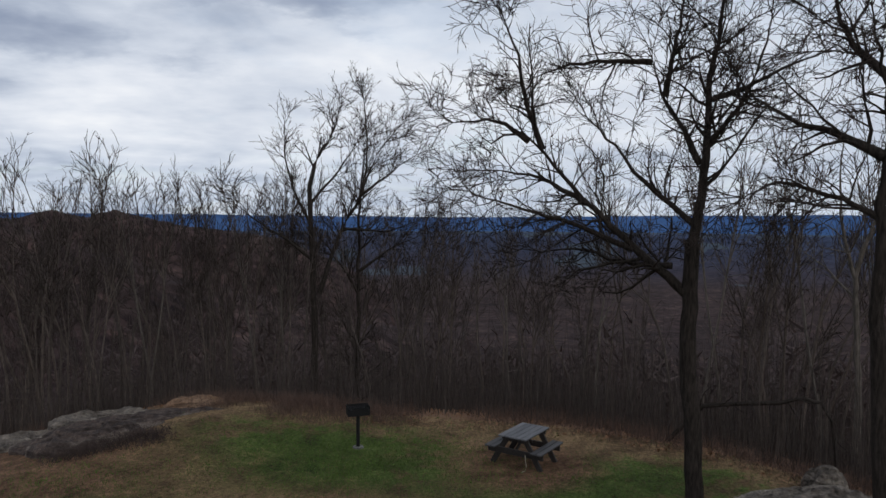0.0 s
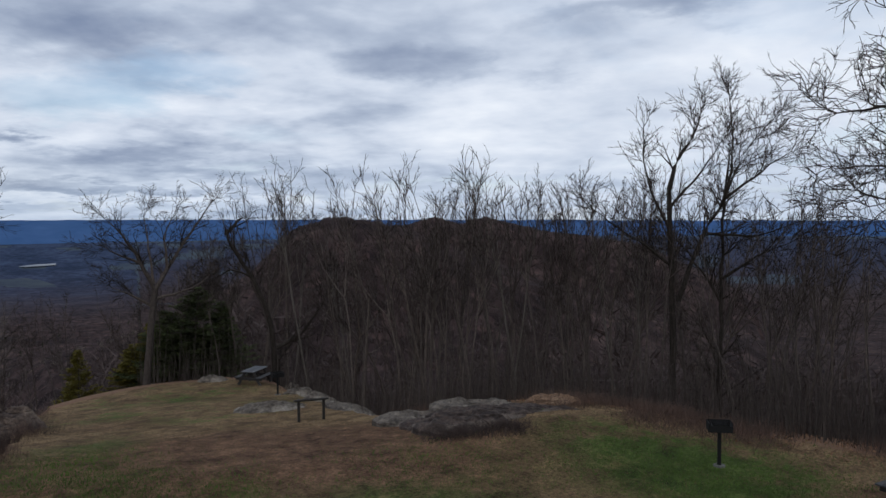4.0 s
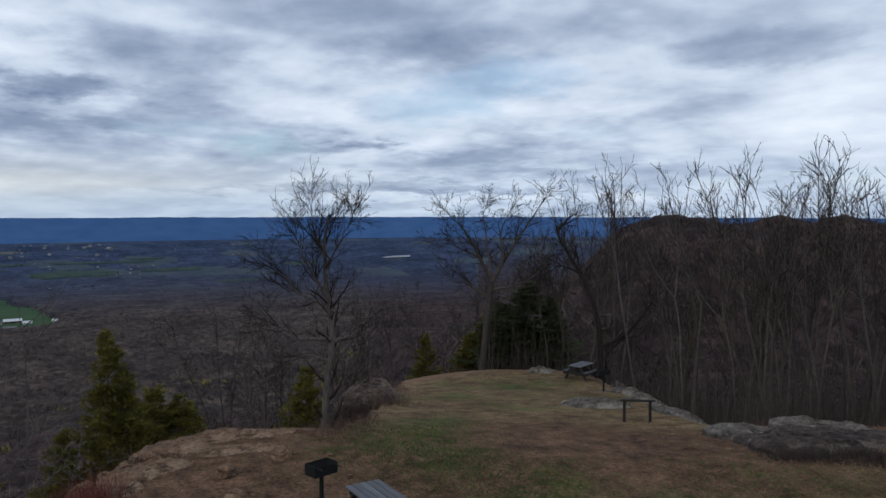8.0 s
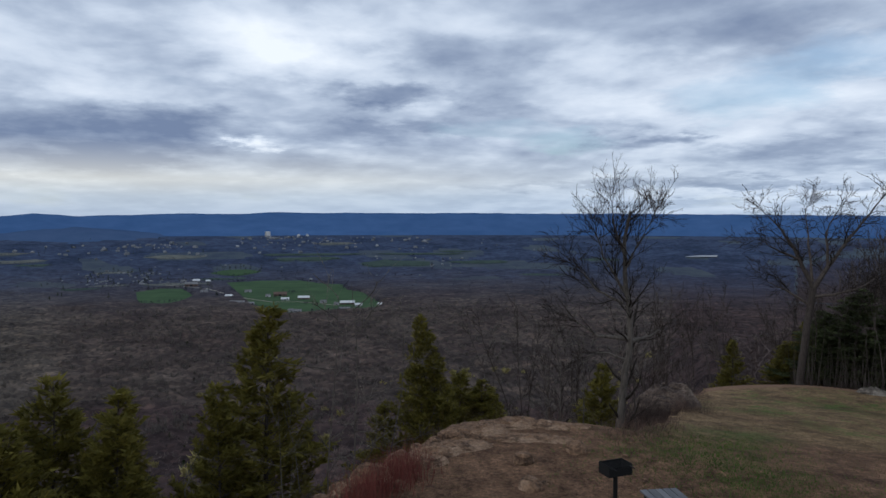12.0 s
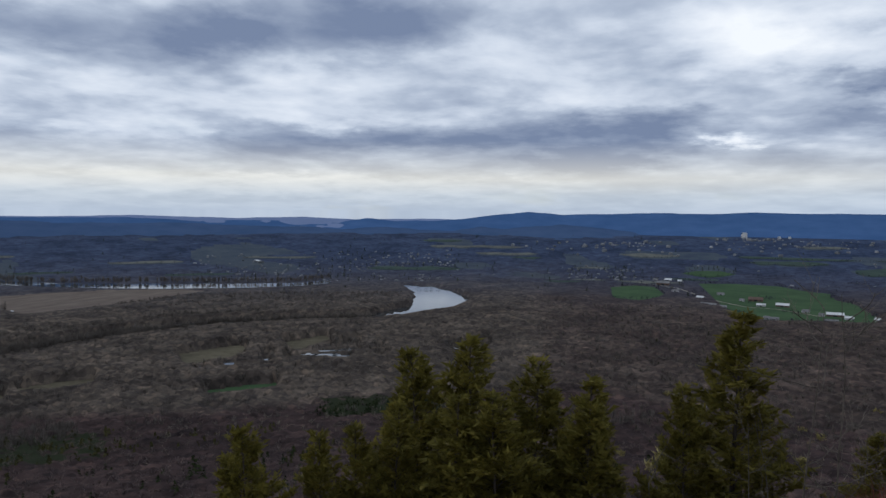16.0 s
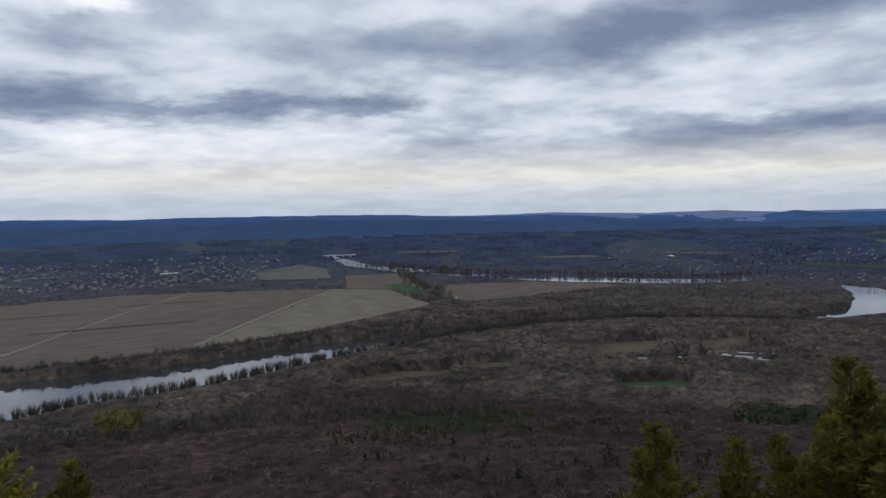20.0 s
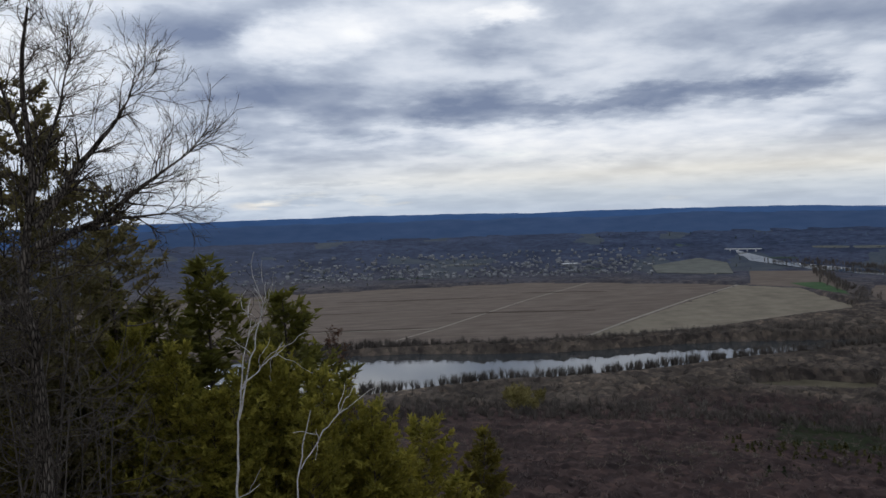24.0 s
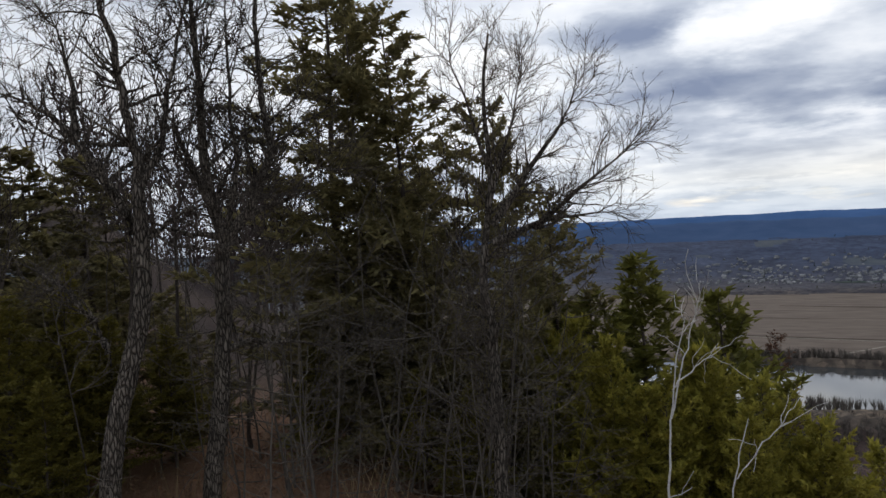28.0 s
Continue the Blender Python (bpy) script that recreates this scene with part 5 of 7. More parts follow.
for k in range(30):
    x, y, _ = polar(58 + 56 * rng.rand(), 2350 + 1750 * rng.rand())
    a = math.atan2(y, x) + math.pi / 2 + rng.normal(0, 0.15)
    l = 40 + 90 * rng.rand()
    hedges = np.concatenate([hedges, tree_row(rng, [(x - math.cos(a) * l, y - math.sin(a) * l), (x + math.cos(a) * l, y + math.sin(a) * l)], 7, 9)])
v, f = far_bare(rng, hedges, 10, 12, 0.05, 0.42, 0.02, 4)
stand("hedgerow_trees", v, f, FARHAZE, "dark hedgerow trees between far fields")
tongue = scatter(rng, 4600, 108, 137, 1560, 2250, 2)
tongue = tongue[inside(tongue, [(-1210, -1310), (-1500, -1100), (-1660, -880), (-1840, -850), (-2120, -960), (-2330, -1090), (-2290, -1250), (-1900, -1480), (-1500, -1480), (-1280, -1500)])]
v, f = far_upright(rng, banks, 26, 22, 0.016, 0.24, 0.16)
stand("woods_river_bank", v, f, FARGREY, "bare trees lining the river banks")
v, f = far_upright(rng, tongue, 22, 16, 0.017, 0.27)
stand("woods_river_loop", v, f, FARGREY, "bare grey wood filling the loop of the river")


# ---- towns and farms ----
PAINT = material("house_paint", grainy((0.085, 0.095, 0.11), (0.40, 0.415, 0.44), 0.03, b=0, rand="island", var=0.4), 0.8)
FARMWHITE = material("white_boards", grainy((0.34, 0.34, 0.35), (0.52, 0.52, 0.53), 0.1, b=0), 0.8)
ROOF = material("grey_roof", grainy((0.12, 0.12, 0.13), (0.30, 0.30, 0.31), 0.05, b=0, rand="island"), 0.85)
WHITEROOF = material("white_metal_roof", grainy((0.55, 0.56, 0.57), (0.70, 0.71, 0.72), 0.05, b=0), 0.5)
BARNRED = material("dark_barn_boards", grainy((0.09, 0.06, 0.05), (0.16, 0.11, 0.09), 0.1, b=0), 0.9)
CONCRETE = material("pale_concrete", grainy((0.60, 0.59, 0.57), (0.74, 0.73, 0.71), 0.03, b=0), 0.85)
DARKGLASS = material("dark_window", grainy((0.02, 0.025, 0.03), (0.04, 0.045, 0.05), 0.2, b=0), 0.15, 0.6)


def gable(bm, x, y, z, l, w, h, rise, turn, over=0.0, part_=0):
    """walls (part 0 or 1) and roof (0 or 2) of a gabled block"""
    m = pose(x, y, z, 0, 0, turn)
    a, b = l / 2, w / 2
    P = lambda *c: bm.verts.new(m @ Vector(c))
    faces = []
    if part_ in (0, 1):
        lo = [P(-a, -b, 0), P(a, -b, 0), P(a, b, 0), P(-a, b, 0)]
        hi = [P(-a, -b, h), P(a, -b, h), P(a, b, h), P(-a, b, h)]
        g1, g2 = P(-a, 0, h + rise), P(a, 0, h + rise)
        for k in range(4):
            faces.append(bm.faces.new((lo[k], lo[(k + 1) % 4], hi[(k + 1) % 4], hi[k])))
        faces.append(bm.faces.new((hi[0], g1, hi[3])))
        faces.append(bm.faces.new((hi[1], hi[2], g2)))
    if part_ in (0, 2):
        o = over + 0.02 * w
        for s in (-1, 1):
            q = [(-a - o, s * (b + o), h - o * rise / b + 0.06), (a + o, s * (b + o), h - o * rise / b + 0.06), (a + o, 0, h + rise + 0.06), (-a - o, 0, h + rise + 0.06)]
            top = [P(*c) for c in q]
            bot = [P(c[0], c[1], c[2] - 0.25) for c in q]
            if s > 0:
                top, bot = top[::-1], bot[::-1]
            bm.faces.new(top)
            bm.faces.new(bot[::-1])
            for k in range(4):
                bm.faces.new((bot[k], bot[(k + 1) % 4], top[(k + 1) % 4], top[k]))


def part(name, bm, mat, parent, label=""):
    me = bpy.data.meshes.new(name)
    bm.normal_update()
    bm.to_mesh(me)
    bm.free()
    me.materials.append(mat)
    ob = new(name, me)
    ob.parent = parent
    return tagged(ob, label)


def box(bm, sx, sy, sz, m=None, bev=0.0):
    r = bmesh.ops.create_cube(bm, size=1.0, matrix=(m or Matrix()) @ Matrix.Diagonal((sx, sy, sz, 1)))
    if bev:
        es = {e for v_ in r["verts"] for e in v_.link_edges}
        bmesh.ops.bevel(bm, geom=list(es), offset=bev, segments=1, affect="EDGES")


def barn(name, x, y, l, w, h, rise, turn, wall_mat, roof_mat, label, category="barn"):
    root = tagged(new(name), label, category)
    root.matrix_basis = pose(x, y, height(x, y) + 0.5, 0, 0, turn)
    bm = bmesh.new()
    gable(bm, 0, 0, 0, l, w, h, rise, 0, 0.4, 1)
    part("wall", bm, wall_mat, root)
    bm = bmesh.new()
    gable(bm, 0, 0, 0, l, w, h, rise, 0, 0.4, 2)
    part("roof", bm, roof_mat, root)
    bm = bmesh.new()
    box(bm, l * 0.22, 0.3, h * 0.7, pose(0, -w / 2, h * 0.35))
    part("door", bm, DARKGLASS, root)
    for k in (-1, 1):
        bm = bmesh.new()
        box(bm, l * 0.10, 0.3, h * 0.3, pose(k * l * 0.32, -w / 2, h * 0.55))
        part("window", bm, DARKGLASS, root)
    return root


barn("barn", -2094, 256, 40, 16, 6, 5, 84, BARNRED, WHITEROOF, "long dark barn with a white metal roof on pasture")
barn("barn", -2250, 144, 34, 14, 6, 5, 78, BARNRED, WHITEROOF, "barn with a white metal roof amid green pasture")
barn("barn", -2363, 78, 40, 18, 7, 6, 86, BARNRED, BARNRED, "large brown barn on the pasture")
barn("barn", -2164, -48, 44, 18, 7, 5, 70, PAINT, ROOF, "large grey-roofed farm shed beside the lane")
barn("barn", -2139, -22, 40, 16, 6, 4, 98, PAINT, ROOF, "pale grey farm shed near other barns")
barn("barn", -2353, -76, 24, 12, 6, 4, 60, PAINT, WHITEROOF, "pale farm shed near other barns")
barn("barn", -2756, -218, 44, 20, 9, 7, 88, BARNRED, ROOF, "dark barn among trees above the lane")
barn("barn", -2927, -213, 26, 14, 6, 5, 80, PAINT, WHITEROOF, "white-roofed shed above the lane")
barn("barn", -1976, 234, 30, 12, 5, 3, 80, PAINT, ROOF, "low grey shed below the barns")
for x, y, l, turn in ((-2529, -161, 22, 80), (-2499, -21, 22, 96), (-2238, 88, 24, 84), (-2344, 40, 14, 70), (-2146, 193, 18, 95), (-2082, 224, 14, 80), (-2045, 281, 20, 88), (-2041, 342, 12, 60), (-1952, 107, 22, 85), (-1967, 91, 14, 110), (-2910, -170, 16, 88), (-2938, -261, 18, 80)):
    barn("farm_house", x, y, l, 10, 5, 4, turn, FARMWHITE, ROOF if l % 4 else WHITEROOF, "small white farm building by the pasture", "house")
barn("shed", -1290, -1640, 14, 8, 4, 2, 30, PAINT, WHITEROOF, "small white field shed", "shed")
barn("depot", -920, -3049, 70, 24, 8, 2, 10, PAINT, WHITEROOF, "long white-roofed building at the edge of town", "building")
barn("depot", -2750, -1950, 60, 20, 7, 2, 55, PAINT, WHITEROOF, "long pale building in the far town", "building")

# church with a spire
church = barn("church", -98, -3354, 26, 13, 9, 6, 15, PAINT, ROOF, "white church with a slim steeple in the town", "church")
bm = bmesh.new()
box(bm, 5, 5, 22, pose(-11, 0, 11))
steeple = part("steeple", bm, PAINT, church, "slim white steeple")
bm = bmesh.new()
bmesh.ops.create_cone(bm, cap_ends=True, segments=4, radius1=3.3, radius2=0.1, depth=15, matrix=pose(-11, 0, 29.5, 0, 0, 45))
part("spire", bm, ROOF, steeple)


def town(rng, xy, size):
    """many small gabled houses, joined"""
    bm = bmesh.new()
    z = land(xy[:, 0], xy[:, 1])
    for (x, y), zz in zip(xy, z):
        s = size * (0.7 + 0.8 * rng.rand())
        gable(bm, x, y, zz, s * (1.2 + 0.8 * rng.rand()), s, s * 0.62, s * 0.38, rng.rand() * 180)
    return bm


def town_thing(name, xy, size, label):
    bm = town(rng, xy, size)
    me = bpy.data.meshes.new(name)
    bm.normal_update()
    bm.to_mesh(me)
    bm.free()
    me.materials.append(PAINT)
    tagged(new(name, me), label, "houses", kind="stuff")


town_thing("town_houses", keep_off(np.concatenate([scatter(rng, 480, 155, 190, 2780, 3600), scatter(rng, 260, 158, 184, 2850, 3300)])), 7.5, "many small pale houses of a town among bare trees")
town_thing("village_houses", keep_off(np.concatenate([scatter(rng, 190, 110, 130, 2700, 3600), scatter(rng, 46, 96.3, 101.5, 2825, 3320), scatter(rng, 22, 93, 95.2, 2525, 3030), scatter(rng, 26, 90.3, 92.6, 2990, 3190), scatter(rng, 46, 74, 81, 3300, 3560), scatter(rng, 30, 95, 98, 3890, 4015), scatter(rng, 44, 81.7, 91.4, 3870, 4250), scatter(rng, 60, 62, 110, 2900, 4200), scatter(rng, 20, 97.5, 101.8, 2850, 3230), scatter(rng, 40, 110, 120, 3200, 3690)])), 4.8, "scattered pale houses and farm buildings of a village")
town_thing("campus_blocks", np.concatenate([scatter(rng, 34, 76, 104, 3600, 4250), scatter(rng, 14, 86, 91, 4150, 4280), scatter(rng, 20, 98, 106, 3700, 4000)]), 9, "distant pale blocks of a college town")


def tower(name, x, y, w, h, floors, label):
    root = tagged(new(name), label, "tower")
    root.matrix_basis = pose(x, y, height(x, y) - 2, 0, 0, 20)
    bm = bmesh.new()
    box(bm, w, w * 0.8, h, pose(0, 0, h / 2))
    part("wall", bm, CONCRETE, root)
    bm = bmesh.new()
    box(bm, w * 0.7, w * 0.5, 3, pose(0, 0, h + 1.5))
    part("roof", bm, CONCRETE, root)
    for k in range(floors):
        for s in (-1, 1):
            bm = bmesh.new()
            box(bm, w * 0.32, w * 0.84, h / floors * 0.45, pose(s * w * 0.23, 0, h * (k + 0.6) / floors))
            part("window", bm, DARKGLASS, root)


tower("library_tower", -4330, 76, 28, 30, 4, "pale tower block standing over the far campus")
tower("campus_tower", -4330, 250, 15, 12, 2, "small pale campus tower")
tower("campus_tower", -4320, 300, 15, 12, 2, "small pale campus tower")

# road bridge over the far river
bridge = tagged(new("bridge"), "pale road bridge on piers across the far river", "bridge")
bridge.matrix_basis = pose(-1705, -3040, float(valley(3486)) + 1, 0, 0, -30)
bm = bmesh.new()
box(bm, 150, 9, 2.2, pose(0, 0, 11))
part("deck", bm, CONCRETE, bridge)
for s in (-1, 1):
    bm = bmesh.new()
    box(bm, 150, 0.5, 1.3, pose(0, s * 4.2, 12.7))
    part("parapet", bm, CONCRETE, bridge)
for k in range(4):
    bm = bmesh.new()
    box(bm, 4, 8, 12, pose(-52 + k * 35, 0, 5))
    part("pier", bm, CONCRETE, bridge)


def lane(name, pts, width, lift, label):
    """a pale farm track"""
    bm = bmesh.new()
    prev = None
    for k, (x, y) in enumerate(pts):
        a, b = pts[max(k - 1, 0)], pts[min(k + 1, len(pts) - 1)]
        d = Vector((b[0] - a[0], b[1] - a[1])).normalized()
        n = Vector((-d.y, d.x)) * width / 2
        z = float(valley(math.hypot(x, y))) + lift
        cur = (bm.verts.new((x + n.x, y + n.y, z)), bm.verts.new((x - n.x, y - n.y, z)))
        if prev:
            bm.faces.new((prev[0], prev[1], cur[1], cur[0]))
        prev = cur
    me = bpy.data.meshes.new(name)
    bm.to_mesh(me)
    bm.free()
    me.materials.append(TRACK)
    tagged(new(name, me), label, "road", kind="structure")


TRACK = material("pale_track", grainy((0.22, 0.20, 0.165), (0.31, 0.28, 0.24), 0.05, b=0), 0.95, 0.05)
lane("road_field_track", [(-449, -1402), (-640, -1610), (-900, -1880), (-1187, -2152), (-1190, -2330), (-1330, -2560)], 9, 1.0, "pale dirt track across the fields")
lane("road_field_track_west", [(-20, -1400), (-180, -1600), (-500, -2050), (-800, -2420)], 6, 1.0, "pale dirt track across the fields")
lane("road_field_track_low", [(380, -1500), (150, -1640), (-180, -1600)], 6, 1.0, "pale dirt track across the fields")
lane("road_farm_lane", [(-2808, -308), (-2659, -164), (-2473, -96), (-2309, -28), (-2194, 48), (-2181, 124), (-2068, 222)], 8, 2.0, "pale farm lane through the pastures")

# ---- trees round the lookout ----
def hero(name, az, r, trunk, thick, rng_seed, bark, label, twig=0.005, dense=1.0, top=0.5, fine=1.0, reach=1.0, bare=0.0, curl=1.0, **limbs):
    """a bare tree whose trunk and main limbs follow given lines (metres to the right, height)"""
    rng = np.random.RandomState(rng_seed)
    x0, y0, _ = polar(az, r)
    a = radians(az)
    right, away = np.array([math.cos(a), math.sin(a), 0]), np.array([-math.sin(a), math.cos(a), 0])
    zb = height(x0 + right[0] * trunk[0][0], y0 + right[1] * trunk[0][0])

    def line(pts, r0, r1, depth, start=0.0):
        p = np.array([right * u + np.array([0, 0, h - zb]) for u, h in pts])
        n = len(p)
        ts = np.linspace(0, n - 1, 3 * n)
        q = np.stack([np.interp(ts, np.arange(n), p[:, k]) for k in range(3)], 1)
        q[1:-1] = (q[:-2] + q[1:-1] * 2 + q[2:]) / 4
        t = np.linspace(0, 1, len(q))
        q += away * (start + depth * t ** 1.2)[:, None] + rng.normal(0, 0.025, q.shape) * (t * (1 - t) * 4)[:, None]
        return q, r0 + (r1 - r0) * t ** 0.8

    pts = list(trunk)
    if pts[0][1] > zb - 0.3:
        pts = [(pts[0][0], zb - 0.3)] + pts
    trunks = [line(pts, thick, thick * top, 0)]
    trunks[0][1][:2] *= 1.35
    main, tips = [], []
    for k, l in enumerate(limbs.values()):
        r0 = thick * (0.58 if k < 2 else 0.36)
        first = right * l[0][0] + np.array([0, 0, l[0][1] - zb])
        grown = np.concatenate([g[0] for g in trunks + main])
        flat_ = grown - np.outer(grown @ away, away)
        joint = grown[np.argmin(np.linalg.norm(flat_ - first, axis=1))] @ away
        l2 = line(l, r0, max(r0 * 0.14, 0.010), rng.uniform(-1, 1) * 0.22 * r ** 0.5, joint)
        main.append(l2)
        p, d, rr = along(l2, 0.97)
        for _ in range(3):
            tips.append(bough(rng, p, side_way(rng, d, 0.35), (0.9 + 0.8 * rng.rand()) * reach, rr * 0.9, 0.006, 6, 0.2 * curl, 0.04))
    tip = [l for l in trunks if top < 0.3]
    big = tips + sprout(rng, main + tip, 1.5 * dense, 0.12, 0.5, (0.9 * reach, 2.3 * reach), 7, 0.2 * curl, 0.05 + 0.06 * (1 - curl), 0.6 + 0.3 * curl, 0.012)
    sub = sprout(rng, big + main, 2.6 * dense, 0.15, 0.5, (0.5, 1.3), 5, 0.24 * curl, 0.04 + 0.08 * (1 - curl), 0.55 + 0.3 * curl, 0.008)
    tw = sprout(rng, sub + big, 3.6 * dense * fine, 0.2, 0.5, (0.3, 0.8), 4, 0.26 * curl, 0.04 + 0.08 * (1 - curl), 0.5 + 0.3 * curl, twig)
    tw += sprout(rng, tw, 4.0 * dense * fine, 0.15, 0.7, (0.15, 0.4), 2, 0.2, 0.03, 0.6, twig * 0.8)
    tw = [l for l in tw if l[0][0][2] > bare or rng.rand() < 0.2]
    sub = [l for l in sub if l[0][0][2] > bare or rng.rand() < 0.4]
    root = new(name)
    root.matrix_basis = pose(x0, y0, zb)
    new("trunk", tube_mesh("trunk", trunks, 12, bark)).parent = root
    for l in main:
        new("limb", tube_mesh("limb", [l], 8, bark)).parent = root
    for nm, ls, sides, mat in (("crown", big + sub, 4, BARK_DARK if bark in (BARK_PALE, BARK) else bark), ("fine_crown", tw, 3, TWIG_PALE if bark is BARK_ROUGH else TWIG)):
        ob = tagged(new(nm, twig_mesh(nm, ls, mat) if nm == "fine_crown" else tube_mesh(nm, ls, sides, mat)), kind="stuff")
        ob.parent = root
    return tagged(root, label, "tree")


hero("oak_tree", -19, 15.7, [(0.09, 0.1), (0.02, 1.29), (-0.11, 2.92), (-0.09, 4.31), (-0.07, 5.35)], 0.20, 1, BARK_DARK, "large bare oak with spreading crooked limbs beside the picnic table", 0.008, 1.4, 0.75, 1.0,
     R=[(-0.07, 5.3), (0.12, 6.48), (0.16, 7.61), (0.19, 8.72), (0.34, 9.49), (0.52, 10.78), (0.8, 12.2)], low=[(-0.15, 4.31), (-0.78, 4.87), (-1.59, 5.56), (-2.3, 6.27), (-3.03, 7.18), (-3.63, 7.71)],
     L=[(0.04, 6.94), (-0.38, 7.8), (-0.78, 8.55), (-0.99, 9.3)], La=[(-0.95, 9.13), (-1.75, 9.21), (-2.69, 9.15), (-3.54, 8.82)], lowb=[(-3.15, 7.3), (-3.51, 8.34), (-3.6, 9.31), (-3.92, 10.17)],
     rt=[(0.15, 8.22), (0.77, 8.41), (1.53, 8.77), (2.26, 9.02)], m1=[(0, 5.69), (-0.92, 6.49), (-1.73, 7.44), (-2.32, 8.05)], m2=[(-0.67, 8.38), (-0.52, 9.33), (-0.37, 10.21), (-0.2, 11.4)],
     m3=[(0.11, 7.27), (0.68, 7.92), (1.07, 8.78), (1.26, 9.63)], m4=[(-0.45, 4.88), (-1.35, 4.86), (-2.4, 5.19), (-3.38, 5.05)], m5=[(-1.24, 5.21), (-2.65, 5.79), (-3.51, 6.03), (-4.53, 6.34)],
     m6=[(-2.18, 6.15), (-3.27, 6.76), (-4.28, 6.9)], m7=[(-3.46, 7.49), (-4.16, 8.0), (-5.33, 7.98)])
hero("maple_tree", -31, 14, [(0.16, 0), (0.01, 2.95), (-0.06, 4.26), (-0.05, 5.74), (0.04, 7.02), (0.2, 8.45), (0.3, 10)], 0.17, 2, BARK_DARK, "bare tree with long arching limbs at the lawn's edge", 0.008, 1.4, 0.3, 1.0,
     a=[(-0.04, 6.89), (-0.65, 7.29), (-1.43, 7.53), (-2.07, 8.01)], b=[(0.13, 8.01), (-0.44, 8.61), (-0.78, 9.3), (-0.97, 10.07)], c=[(-0.07, 5.88), (-0.72, 6.31), (-1.68, 6.52), (-2.23, 6.21)], d=[(0.03, 7.11), (-0.11, 8.31), (-0.29, 9.23)])
hero("ash_tree", 10.2, 28, [(0.09, -1.48), (0.14, 1.98), (0.05, 4.54), (-0.03, 6.86)], 0.17, 3, BARK_DARK, "slender forked bare tree rising above the woods", 0.0105, 1.45, 0.5, 0.9, 0.52, curl=0.62,
     a=[(-0.03, 6.86), (0.22, 7.92), (0.85, 8.87), (1.06, 9.61)], d=[(0.31, 2.83), (1.06, 5.17), (1.91, 6.46), (2.23, 8.38), (2.02, 10.59)], b=[(0.07, 4.11), (-1.03, 4.96), (-2.25, 5.8), (-3.05, 6.52)],
     c=[(0.05, 5.39), (-0.61, 6.65), (-0.95, 8.1), (-0.91, 9.25)], e=[(1.91, 6.56), (3.19, 7.54), (4.17, 8.2)], f=[(1.27, 5.28), (2.98, 5.17), (4.33, 5.72)], g=[(0.01, 6.23), (1.06, 7.51), (1.91, 8.79)])
hero("ash_tree", 6.6, 30, [(-0.04, -2.07), (-0.03, 0.73), (0.04, 3.05), (0.02, 5.35), (0.15, 6.94), (0.3, 8.5)], 0.13, 4, BARK_DARK, "slender bare tree among the edge woods", 0.0105, 1.35, 0.2, curl=0.62,
     a=[(0.01, 2.59), (-0.76, 3.97), (-1.66, 4.66)], b=[(0.04, 3.51), (1.3, 4.43), (2.45, 4.89)], c=[(0.15, 6.72), (0.84, 8.32), (1.52, 9.24)])
hero("dead_oak_tree", 61.8, 23, [(-0.07, -0.71), (0.09, 1.16), (0.28, 2.3), (0.04, 3.98), (0.02, 5.21), (0.19, 6.08)], 0.155, 5, BARK_PALE, "pale-barked bare tree with dead lower branches at the ledge", 0.0065, 1.5, 0.25, 1.2, 0.6, 4.2, curl=0.6,
     a=[(0.28, 2.21), (-0.76, 2.25), (-1.43, 2.7)], b=[(0.24, 2.12), (0.71, 2.2), (1.15, 2.36)], c=[(0.07, 3.63), (-0.47, 4.51), (-0.8, 5.48)], d=[(0.04, 4.33), (0.49, 5.2), (0.84, 5.9)], e=[(0.18, 1.51), (-0.59, 1.8), (-1.28, 1.56)],
     f=[(0.01, 3.28), (-0.74, 3.65), (-1.32, 4.35)], g=[(0.02, 4.86), (-0.28, 5.56), (-0.36, 6.17)])
hero("oak_tree", 49.3, 42, [(-0.19, -2.91), (0.12, 0.26), (0.38, 2.21)], 0.23, 6, BARK, "round-crowned bare oak at the far end of the lawn", 0.0115, 1.3, 0.7, 0.8,
     a=[(0.38, 2.21), (-0.51, 4.15), (-1.21, 5.29), (-1.85, 5.94)], b=[(0.38, 2.21), (1.52, 4.14), (2.64, 5.74), (3.54, 7.01)], c=[(0.32, 2.53), (0.14, 4.47), (-0.08, 6.24)], d=[(0.12, 1.4), (-1.07, 2.21), (-1.71, 2.54)],
     e=[(0.28, 1.72), (2.31, 2.2), (3.59, 3.32)], f=[(-0.25, 3.67), (-1.38, 4.16), (-2.02, 4.65)], g=[(1.03, 3.34), (0.88, 5.11), (1.53, 6.39)])
hero("leaning_tree", 39.6, 41, [(-0.52, -2.66), (-0.64, -0.17), (-1.0, 1.38), (-1.91, 3.24), (-2.83, 4.64), (-2.98, 5.42)], 0.22, 7, BARK_DARK, "crooked leaning bare tree behind a picnic table", 0.012, 1.2, 0.25, 0.7,
     b=[(-0.51, -1.16), (0.81, -0.51), (1.99, 1.12), (2.42, 2.35)], a=[(-2.98, 5.11), (-2.36, 5.88), (-2.06, 6.04)], c=[(-1.6, 2.77), (-2.83, 3.23), (-3.77, 2.6)])
